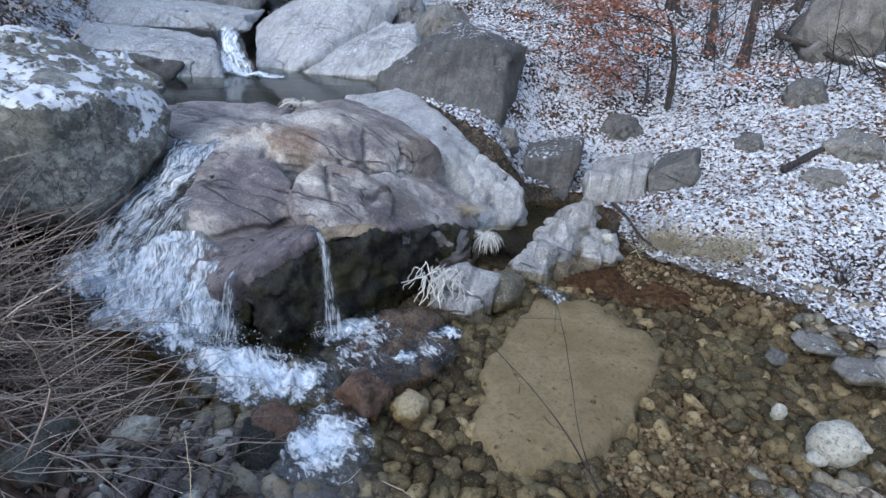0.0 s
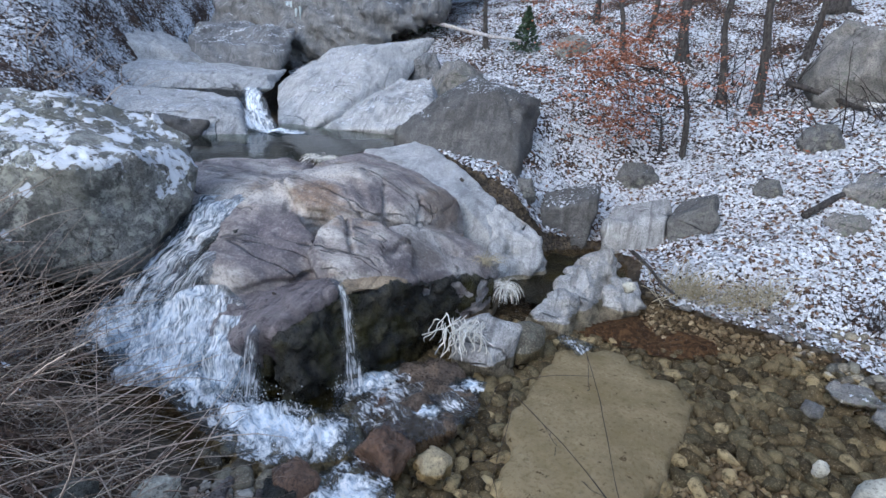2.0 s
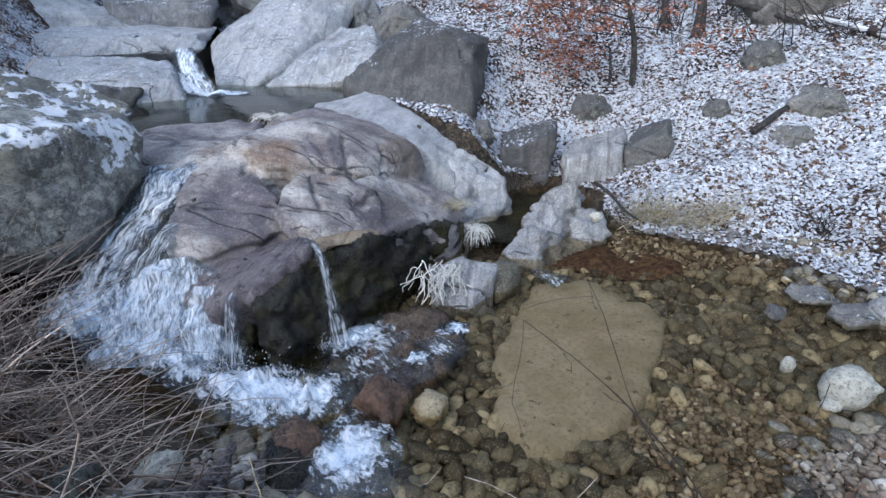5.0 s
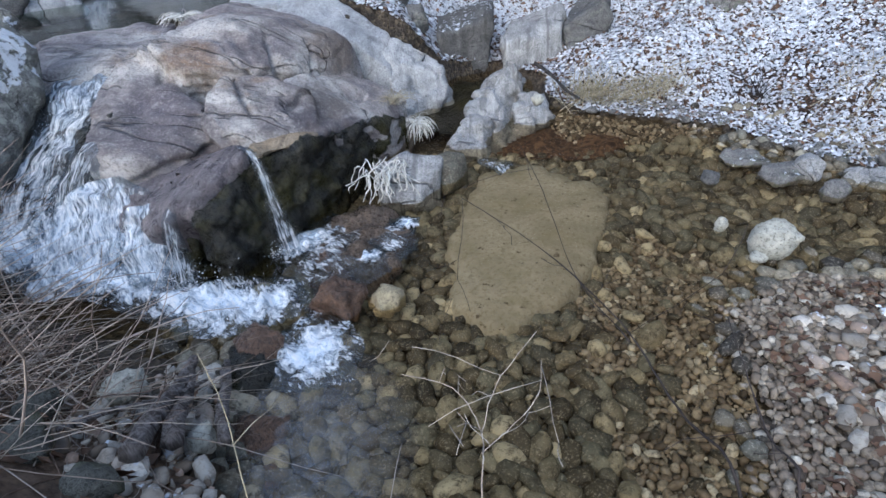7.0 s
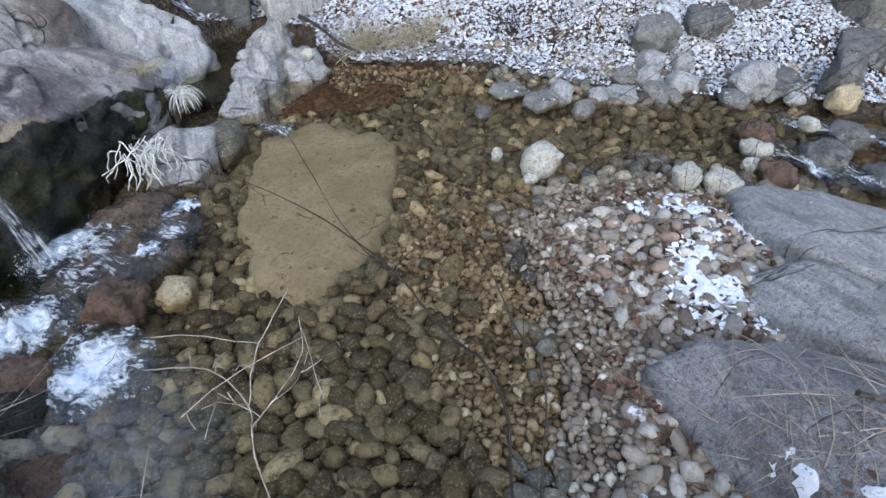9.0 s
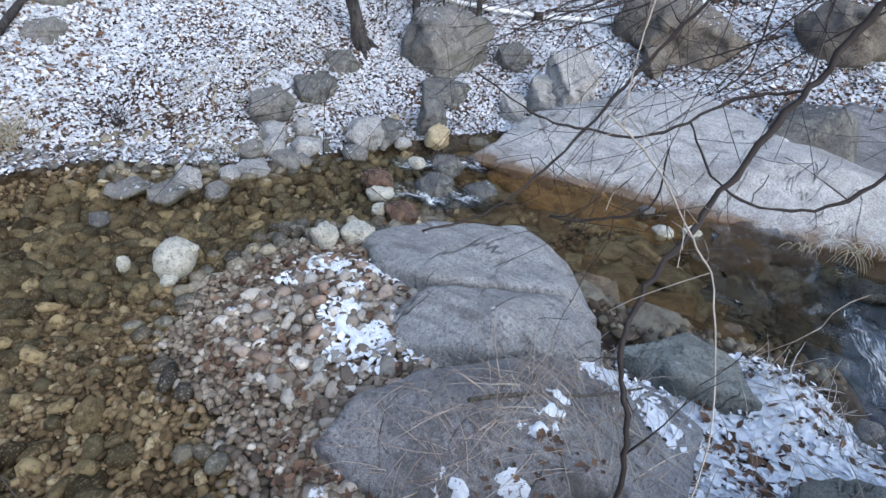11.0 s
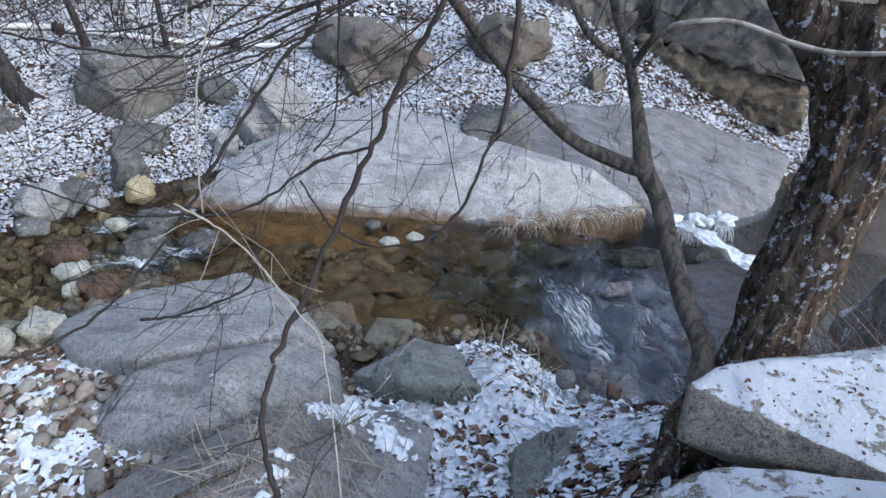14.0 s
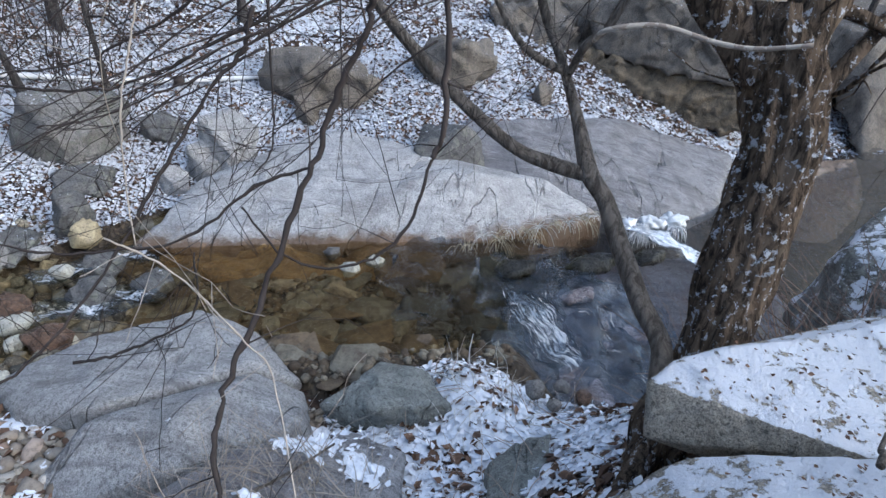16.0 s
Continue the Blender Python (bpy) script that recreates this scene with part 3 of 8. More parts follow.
def land(x, y):
    """Ground height, and the zone: 0 stream bed, 1 far hillside, 2 near bank."""
    x, y = np.asarray(x, float), np.asarray(y, float)
    dh, zh = away(HILL, x, y)
    db, zb = away(BANK, x, y)
    far = inside(HILL + [(60, -40), (90, 60), (-40, 80)], x, y)
    near = inside(BANK + [(12, -60), (-70, -60), (-70, 30)], x, y)
    dc, _ = away(CREST, x, y)
    bed = -0.04 - 0.2 * ease(np.minimum(dh, db) / 0.9) - 0.12 * ease((x - 5.2) / 1.0) - 0.42 * ease((x - 4.9) / 0.8) * ease((0.9 - y) / 0.6)
    up, _ = away(UPPER, x, y)
    rise = 0.3 * np.maximum(y - x - 25, 0)
    bed = bed + rise + 1.15 * ease(up / 0.5) * inside(UPPER, x, y)
    hill = zh + 0.10 * np.minimum(dh, 0.6) + 0.43 * np.maximum(dh - 0.4, 0) + 0.012 * np.maximum(dh - 8, 0) ** 2
    crest = inside(CREST + [(5.2, -60), (-70, -60), (-70, 5)], x, y)
    lift = np.where(crest, 1.0, ease(1 - dc / 2.1))
    bank = zb + np.minimum(0.16 * db, 0.16) + 1.25 * lift + 0.3 * np.maximum(-x - 4.5, 0) * ease(db / 1.5) + rise + 0.06 * np.maximum(db - 5, 0)
    bank = bank + 0.24 * np.exp(-((x - 5.05) ** 2 + (y - 1.2) ** 2) / 0.12)
    rough = 0.035 * np.sin(3.1 * x + 1.3 * y) * np.sin(2.3 * y - 0.9 * x) + 0.02 * np.sin(7.3 * x - 2.2 * y) * np.sin(6.1 * y + 3 * x)
    zone = np.where(far, 1, np.where(near, 2, 0))
    z = np.where(far, hill + rough * ease(dh), np.where(near, bank + rough * ease(db), bed + 0.6 * rough))
    return z, zone


# ---- builders ----
from mathutils.bvhtree import BVHTree


def part(name, shape, material, parent=None, label="", smooth=True):
    """Links a bmesh or mesh as one object, under a thing if one is given."""
    if isinstance(shape, bmesh.types.BMesh):
        data = bpy.data.meshes.new(name)
        shape.to_mesh(data)
        shape.free()
    else:
        data = shape
    if material:
        data.materials.append(material)
    if smooth:
        data.polygons.foreach_set("use_smooth", np.ones(len(data.polygons), bool))
    ob = new(name, data)
    if parent:
        ob.parent = parent
    if label:
        tagged(ob, label)
    return ob


def thing(name, label, category, group="", kind="", at=(0, 0, 0)):
    ob = new(name)
    ob.empty_display_size = 0.1
    ob.location = at
    return tagged(ob, label, category, group, kind)


def mesh_of(name, verts, faces):
    data = bpy.data.meshes.new(name)
    data.from_pydata(verts, [], faces)
    data.update()
    return data


def fbm(p, freq, octaves=5):
    return noise.fractal(Vector(p) * freq, 1.0, 2.0, octaves)


def rock_bm(corners, cell=0.08, soft=2, rough=0.05, seed=0, freq=1.0, ledges=0.0, chip=0.8):
    """A worn rock: the hull of its corners, split finely, its edges rubbed round, then roughened."""
    bm = bmesh.new()
    for c in corners:
        bm.verts.new(c)
    hull = bmesh.ops.convex_hull(bm, input=bm.verts)
    bmesh.ops.delete(bm, geom=list({g for g in hull["geom_interior"] + hull["geom_unused"] if isinstance(g, bmesh.types.BMVert)}), context="VERTS")
    for _ in range(9):
        long = [e for e in bm.edges if e.calc_length() > cell * 1.5]
        if not long:
            break
        bmesh.ops.subdivide_edges(bm, edges=long, cuts=1)
        bmesh.ops.triangulate(bm, faces=[f for f in bm.faces if len(f.verts) > 3])
    for _ in range(soft):
        bmesh.ops.smooth_vert(bm, verts=bm.verts, factor=0.5, use_axis_x=True, use_axis_y=True, use_axis_z=True)
    bm.normal_update()
    shift = Vector((seed * 7.13, seed * 3.71, seed * 5.37))
    for v in bm.verts:
        p = v.co + shift
        d = rough * fbm(p, freq, 3) + rough * 0.4 * fbm(p, freq * 4.5, 4)
        if chip:
            q = p * freq * 2.0
            c = noise.voronoi(q)[1][0]
            d += chip * rough * (q - c).dot(noise.noise_vector(c * 3.7)) * 2.0
        if ledges:
            s = p.z * 0.8 + 0.45 * p.x - 0.25 * p.y + 0.22 * fbm(p, 1.0, 3)
            k = (s * 1.7) % 1.0
            d += ledges * (k if k < 0.85 else (1 - k) * 5.67) - ledges * 0.4
        v.co += v.normal * d
    bm.normal_update()
    return bm


def rock(name, corners, material, label, category="rock", parent=None, group="", **how):
    ob = part(name, rock_bm(corners, **how), material, parent)
    return tagged(ob, label, category if not parent else "", group)


def top_of(ob):
    """The height of a rock's upper side at a place, or None beside it."""
    tree = BVHTree.FromPolygons([tuple(ob.matrix_world @ v.co) for v in ob.data.vertices], [tuple(p.vertices) for p in ob.data.polygons])

    def at(x, y):
        hit = tree.ray_cast(Vector((x, y, 9)), Vector((0, 0, -1)))[0]
        return hit.z if hit else None

    return at


def lump(size, seed, count=16, square=0.0):
    """Corners of a loose boulder: points spread over an ellipsoid, pushed towards a box by square."""
    rnd = random.Random(seed)
    out = []
    for k in range(count):
        z = 1 - 2 * (k + 0.5) / count
        a = k * 2.39996 + rnd.uniform(-0.3, 0.3)
        r = math.sqrt(1 - z * z)
        v = Vector((r * math.cos(a), r * math.sin(a), z))
        v *= 1 + square * (1 / max(abs(v.x), abs(v.y), abs(v.z)) - 1)
        v *= rnd.uniform(0.86, 1.08)
        out.append((v.x * size[0], v.y * size[1], v.z * size[2]))
    return out


def boulder(name, at, size, turn, seed, material, label, category="rock", group="", count=12, square=0.45, tilt=(0, 0), cell=None, soft=1, rough=None, chip=1.2):
    big = max(size)
    m = pose(*at, tilt[0], tilt[1], turn)
    ob = part(name, rock_bm(lump(size, seed, count, square), cell or max(0.025, big * 0.065), soft, rough if rough is not None else big * 0.07, seed, 1.2 / big, 0.0, chip), material)
    ob.matrix_world = m
    return tagged(ob, label, category, group)


def smooth_line(points, steps=6):
    """Catmull-Rom through points of any length."""
    p = [np.array(q, float) for q in points]
    p = [2 * p[0] - p[1]] + p + [2 * p[-1] - p[-2]]
    out = []
    for a, b, c, d in zip(p[:-3], p[1:-2], p[2:-1], p[3:]):
        for k in range(steps):
            t = k / steps
            out.append(0.5 * (2 * b + (c - a) * t + (2 * a - 5 * b + 4 * c - d) * t * t + (3 * b - a - 3 * c + d) * t**3))
    return out + [p[-2]]


def crossed(a, b):
    return (a[1] * b[2] - a[2] * b[1], a[2] * b[0] - a[0] * b[2], a[0] * b[1] - a[1] * b[0])


def unit(a):
    k = 1.0 / (math.sqrt(a[0] * a[0] + a[1] * a[1] + a[2] * a[2]) + 1e-9)
    return (a[0] * k, a[1] * k, a[2] * k)


def tube(verts, faces, line, sides=6, knot=0.0, seed=0):
    """Adds a tapered tube along a line of (x, y, z, radius) to lists of verts and faces."""
    first, line = len(verts), [tuple(map(float, q)) for q in line]
    ring = [(math.cos(2 * math.pi * s / sides), math.sin(2 * math.pi * s / sides)) for s in range(sides)]
    side = None
    for k, q in enumerate(line):
        a, b = line[min(k + 1, len(line) - 1)], line[max(k - 1, 0)]
        way = unit((a[0] - b[0], a[1] - b[1], a[2] - b[2]))
        side = unit(crossed(way, (0.31, 0.83, 0.46) if side is None else crossed(side, way)))
        other = crossed(way, side)
        for c, d in ring:
            r = q[3]
            if knot:
                if sides > 20:
                    r *= 1 + 0.85 * knot * (abs(noise.noise(Vector((6 * c + seed, 6 * d, q[2] * 2.2)))) ** 0.6 - 0.3)
                r *= 1 + knot * noise.noise(Vector((q[0] * 6 + 3 * c + seed, q[1] * 6 + 3 * d, q[2] * 3)))
            verts.append((q[0] + r * (c * side[0] + d * other[0]), q[1] + r * (c * side[1] + d * other[1]), q[2] + r * (c * side[2] + d * other[2])))
    for k in range(len(line) - 1):
        for s in range(sides):
            a, b = first + k * sides + s, first + k * sides + (s + 1) % sides
            faces.append((a, b, b + sides, a + sides))
    faces.append(tuple(range(first, first + sides))[::-1])
    faces.append(tuple(range(first + (len(line) - 1) * sides, first + len(line) * sides)))


def sprout(verts, faces, start, way, length, radius, rnd, depth, droop=0.0, sides=4, wild=0.35, kids=4):
    """A crooked branch with finer ones along it. Returns the tips."""
    p, d, line, tips = np.array(start, float), np.array(way, float), [], []
    d = d / np.linalg.norm(d)
    n = max(4, int(length / 0.09)) if depth else max(3, int(length / 0.07))
    n = min(n, 14)
    for k in range(n + 1):
        line.append((*p, max(0.0012, radius * (1 - 0.8 * k / n))))
        d = d + np.array([rnd.gauss(0, wild), rnd.gauss(0, wild), rnd.gauss(0, wild) - droop]) * 0.5
        d = d / np.linalg.norm(d)
        p = p + d * length / n
        if depth and k > 1 and rnd.random() < kids / n:
            side = d + np.array([rnd.gauss(0, 0.7), rnd.gauss(0, 0.7), rnd.gauss(0.1, 0.6)])
            tips += sprout(verts, faces, p, side, length * rnd.uniform(0.3, 0.6), radius * (1 - 0.8 * k / n) * 0.65, rnd, depth - 1, droop, max(3, sides - 1), wild, kids)
    tube(verts, faces, line, sides)
    return tips + [tuple(p)]


def leaf_sheet(name, spots, size, lift, rnd, curl=0.35, fine=False):
    """Many small folded leaves, each at (x, y, z) with the slope of its seat."""
    g = np.random.default_rng(rnd.randrange(10**6))
    q = np.array(list(spots), float)
    n = len(q)
    a, s = g.uniform(0, 6.283, n), size * g.uniform(0.6, 1.35, n)
    up = np.stack([q[:, 3] + g.normal(0, 0.35, n), q[:, 4] + g.normal(0, 0.35, n), np.ones(n)], 1)
    up /= np.linalg.norm(up, axis=1)[:, None]
    u = np.stack([np.cos(a), np.sin(a), np.zeros(n)], 1)
    u -= up * (u * up).sum(1)[:, None]
    u /= np.linalg.norm(u, axis=1)[:, None]
    v = np.cross(up, u)
    c = q[:, :3] + np.stack([np.zeros(n), np.zeros(n), g.uniform(0.2, 1.0, n) * lift], 1)
    w, h, s = (s * (g.uniform(0.26, 0.46, n) if fine else g.uniform(0.26, 0.42, n)))[:, None], (curl * s * g.uniform(-0.4, 1.0, n))[:, None], s[:, None]
    if fine:
        b1, b2, b3, b4 = g.uniform(0.35, 1.3, (4, n, 1))
        h = h * 1.5
        corners = np.stack([c - u * s * 0.6 + up * h * 0.5, c - u * s * 0.2 + v * w * b1 + up * h * b2, c + u * s * 0.22 + v * w * b2 + up * h * 0.9, c + u * s * 0.6 + up * h * 0.5,
                            c + u * s * 0.2 - v * w * b3 + up * h * 0.8, c - u * s * 0.22 - v * w * b4 + up * h * b4, c], 1)
        k = 7 * np.arange(n)[:, None]
        faces = np.concatenate([k + np.array([[i, (i + 1) % 6, 6]]) for i in range(6)])
    else:
        corners = np.stack([c - u * s * 0.5 + up * h * 0.6, c + v * w + up * h, c + u * s * 0.5 + up * h * 0.6, c - v * w + up * h, c + u * s * 0.05], 1)
        k = 5 * np.arange(n)[:, None]
        faces = np.concatenate([k + np.array([[0, 4, 1]]), k + np.array([[4, 2, 1]]), k + np.array([[0, 3, 4]]), k + np.array([[4, 3, 2]])])
    data = bpy.data.meshes.new(name)
    data.vertices.add(corners.size // 3)
    data.vertices.foreach_set("co", corners.ravel())
    data.loops.add(faces.size)
    data.loops.foreach_set("vertex_index", faces.ravel().astype(np.int32))
    data.polygons.add(len(faces))
    data.polygons.foreach_set("loop_start", np.arange(0, faces.size, 3, dtype=np.int32))
    data.update(calc_edges=True)
    return data


def ribbon(name, line, material, parent, seed=0, across=10, rough=0.04, sag=0.0, label=""):
    """A sheet of running water along a line of (x, y, z, half width, turn of its side in degrees)."""
    path = smooth_line(line, 8)
    verts, faces, uvs = [], [], []
    gone = 0.0
    for k, q in enumerate(path):
        if k:
            gone += float(np.linalg.norm(q[:3] - path[k - 1][:3]))
        side = np.array([math.cos(radians(q[4])), math.sin(radians(q[4])), 0.0])
        for s in range(across + 1):
            u = 2 * s / across - 1
            p = q[:3] + side * q[3] * u
            d = rough * fbm((p[0], p[1], p[2] + seed), 4.0, 4) - sag * u * u
            ragged = 0.25 * q[3] * fbm((gone * 2, seed + u, 0), 2.0, 3) if abs(u) > 0.8 else 0
            verts.append((p[0] + d * 0.3 + side[0] * ragged * np.sign(u), p[1] - d + side[1] * ragged * np.sign(u), p[2] + d))
            uvs.append((u * q[3], gone))
    n = across + 1
    for k in range(len(path) - 1):
        for s in range(across):
            faces.append((k * n + s, k * n + s + 1, k * n + n + s + 1, k * n + n + s))
    data = mesh_of(name, verts, faces)
    layer = data.uv_layers.new(name="flow")
    layer.data.foreach_set("uv", np.array([uvs[i] for f in faces for i in f]).ravel())
    rim = data.attributes.new("edge", "FLOAT", "POINT")
    rim.data.foreach_set("value", np.array([min(1.0, 2.2 * (1 - abs(2 * (i % n) / across - 1))) for i in range(len(verts))]))
    ob = part(name, data, material, parent, label)
    ob.visible_shadow = False
    return ob


def sheet(name, outline, z, material, parent=None, cell=0.12, swell=0.0, seed=0, fade=0.22, freq=3.0, tilt=0.0):
    """A sheet over a ground outline, cut to it on a fine grid; swell raises it in lumps."""
    xs = np.arange(min(p[0] for p in outline), max(p[0] for p in outline) + cell, cell)
    ys = np.arange(min(p[1] for p in outline), max(p[1] for p in outline) + cell, cell)
    gx, gy = np.meshgrid(xs, ys)
    keep = inside([tuple(p[:2]) for p in outline], gx, gy)
    d, _ = away([tuple(p[:2]) for p in outline] + [tuple(outline[0][:2])], gx, gy)
    index, verts, faces, uvs, rims = -np.ones(gx.shape, int), [], [], [], []
    for j in range(len(ys)):
        for i in range(len(xs)):
            if keep[j, i]:
                index[j, i] = len(verts)
                h = 0.0
                if swell:
                    h = swell * max(0.0, 0.35 + fbm((gx[j, i], gy[j, i], seed), freq, 4)) * min(1.0, d[j, i] / 0.15)
                verts.append((gx[j, i], gy[j, i], z + h + tilt * max(0.0, -0.6 - gx[j, i])))
                uvs.append((gx[j, i], gy[j, i]))
                rims.append(min(1.0, d[j, i] / fade))
    for j in range(len(ys) - 1):
        for i in range(len(xs) - 1):
            q = (index[j, i], index[j, i + 1], index[j + 1, i + 1], index[j + 1, i])
            if min(q) >= 0:
                faces.append(tuple(int(k) for k in q))
    data = mesh_of(name, verts, faces)
    layer = data.uv_layers.new(name="plan")
    layer.data.foreach_set("uv", np.array([uvs[i] for f in faces for i in f]).ravel())
    rim = data.attributes.new("edge", "FLOAT", "POINT")
    rim.data.foreach_set("value", np.array(rims))
    return part(name, data, material, parent)


HX, HY = np.arange(-8, 20.01, 0.1), np.arange(-11, 20.01, 0.1)
HZ = land(*np.meshgrid(HX, HY))[0].tolist()


def height_at(x, y):
    """Ground height from a table."""
    u, v = min(max((x + 8) / 0.1, 0), 278.99), min(max((y + 11) / 0.1, 0), 308.99)
    i, j = int(u), int(v)
    u, v = u - i, v - j
    return (HZ[j][i] * (1 - u) + HZ[j][i + 1] * u) * (1 - v) + (HZ[j + 1][i] * (1 - u) + HZ[j + 1][i + 1] * u) * v


# ---- ground ----


def spaced(lo, hi, fine_lo, fine_hi, fine):
    core = list(np.arange(fine_lo, fine_hi, fine))
    out, step, v = [], fine, fine_hi
    while v < hi:
        out.append(v)
        step *= 1.18
        v += step
    left, step, v = [], fine, fine_lo
    while v > lo:
        step *= 1.18
        v -= step
        left.append(v)
    return np.array(left[::-1] + core + out)


def build_ground():
    xs, ys = spaced(-90, 110, -5.5, 11, 0.085), spaced(-90, 120, -1.5, 12, 0.085)
    gx, gy = np.meshgrid(xs, ys)
    z, zone = land(gx, gy)
    n = len(xs)
    verts = np.stack([gx.ravel(), gy.ravel(), z.ravel()], 1)
    j, i = np.meshgrid(np.arange(len(ys) - 1), np.arange(n - 1), indexing="ij")
    a = (j * n + i).ravel()
    faces = np.stack([a, a + 1, a + n + 1, a + n], 1)
    data = mesh_of("ground", verts.tolist(), faces.tolist())
    data.materials.append(M_LITTER)
    data.materials.append(M_BED)
    data.materials.append(M_SOIL)
    wet = ((zone.ravel()[faces].min(1) == 0) & (verts[faces[:, 0], 1] - verts[faces[:, 0], 0] < 24)) | ((z.ravel()[faces].mean(1) < 0.14) & (zone.ravel()[faces].max(1) == 2) & (verts[faces[:, 0], 0] < 4.0))
    data.polygons.foreach_set("material_index", np.where(wet, 1, np.where((zone.ravel()[faces].min(1) == 2) & (verts[faces[:, 0], 0] < 2.4) & (verts[faces[:, 0], 0] > -3.2) & (verts[faces[:, 0], 1] > 2.0 - 0.25 * verts[faces[:, 0], 0] + 0.3 * np.sin(verts[faces[:, 0], 0] * 5)), 2, 0)).astype(np.int32))
    return tagged(part("ground", data, None), "snow-dusted leaf mould and stream bed of a valley", "ground", kind="structure")


ground = build_ground()

# ---- water ----


def pool(name, outline, z, material, label, cell=0.25):
    ob = tagged(sheet(name, outline, z, material, cell=cell), label, "water", kind="structure")
    ob.visible_shadow = False
    return ob


pool("water_lower", [(-3.2, 5.6), (-3.2, 4.6), (-0.6, 3.4), (0.2, 2.4), (2.4, 2.4), (3.0, 4.6), (4.3, 4.6), (5.25, 4.4), (5.8, 4.8), (6.4, 5.15), (7.0, 5.7), (6.4, 6.3), (4.6, 7.2), (3.8, 8.2),
                     (2.0, 8.8), (1.9, 10.4), (0.4, 10.4), (-0.4, 9.0), (-0.6, 6.0)], 0.0, M_WATER, "clear shallow pool water over cobbles")
pool("water_right", [(5.2, 4.3), (5.8, 4.8), (6.4, 5.15), (7.0, 5.8), (8.6, 5.4), (9.3, 2.0), (8.6, 0.2), (6.6, 0.85), (5.6, 1.0), (4.9, 2.2), (5.3, 3.4)], -0.12, M_FLOW, "clear running stream water over stones")
pool("water_outlet", [(6.6, 0.95), (5.5, 1.1), (5.0, 0.6), (4.8, -1.0), (8, -5), (13, -9), (15, -7), (10, -1), (8.7, 0.3)], -0.42, M_OUTLET, "dark rushing stream water below a small cascade")
pool("water_upper", [(-4.1, 7.55), (-3.0, 8.45), (-2.3, 9.5), (-2.1, 10.9), (-2.6, 13.4), (-5.0, 12.2), (-6.2, 9.8), (-5.1, 8.0)], 1.12, M_UPWATER, "still grey-green water of an upper rock pool")

# ---- rocks of the waterfall ----
outcrop = thing("rock_outcrop", "brown and grey water-worn granite outcrop split by a waterfall", "rock")
BODY = [
    [(-2.25, 7.0, 1.3), (-1.95, 7.05, 1.34), (-1.47, 7.6, 1.44), (-1.0, 8.25, 1.22), (-0.46, 8.45, 0.96), (-0.4, 8.2, 0.64), (-0.74, 7.5, 0.9), (-1.17, 6.92, 1.12), (-1.6, 6.75, 1.24), (-2.3, 8.4, 1.27), (-2.12, 9.2, 1.24), (-1.2, 8.84, 1.12), (-2.4, 7.0, -0.3), (-0.5, 8.0, -0.3), (-0.3, 9, -0.3), (-2.2, 9.4, -0.3)],
    [(-2.3, 7.1, 1.27), (-2.42, 6.6, 1.08), (-2.2, 5.86, 0.86), (-2.15, 5.55, 0.2), (-1.85, 5.7, 0.72), (-1.34, 6.04, 0.76), (-1.42, 6.5, 0.98), (-2.3, 5.6, -0.4), (-1.3, 5.7, -0.4), (-2.4, 7, -0.4), (-1, 6.8, -0.3)],
    [(-1.36, 6.36, 1.12), (-1.28, 6.7, 1.2), (-0.89, 6.9, 1.12), (-0.54, 6.98, 0.93), (-0.36, 6.56, 0.68), (-0.86, 5.9, 0.82), (-1.08, 5.96, 0.88), (-1.3, 6.1, 1.0), (-1.3, 6.2, -0.3), (-0.4, 6.7, -0.3), (-0.9, 6.1, -0.3), (-1.2, 7, -0.3), (-0.5, 7.2, -0.3)],
    [(-0.98, 7.0, 0.96), (-0.43, 8.15, 0.6), (0.18, 8.12, 0.44), (0.26, 7.85, 0.3), (0.04, 7.18, 0.44), (-0.4, 6.62, 0.66), (-0.6, 7.4, 0.84), (-1, 7, -0.3), (-0.3, 6.7, -0.3), (0.2, 7.4, -0.3), (0.25, 8.1, -0.3), (-0.5, 8.2, -0.3)]]


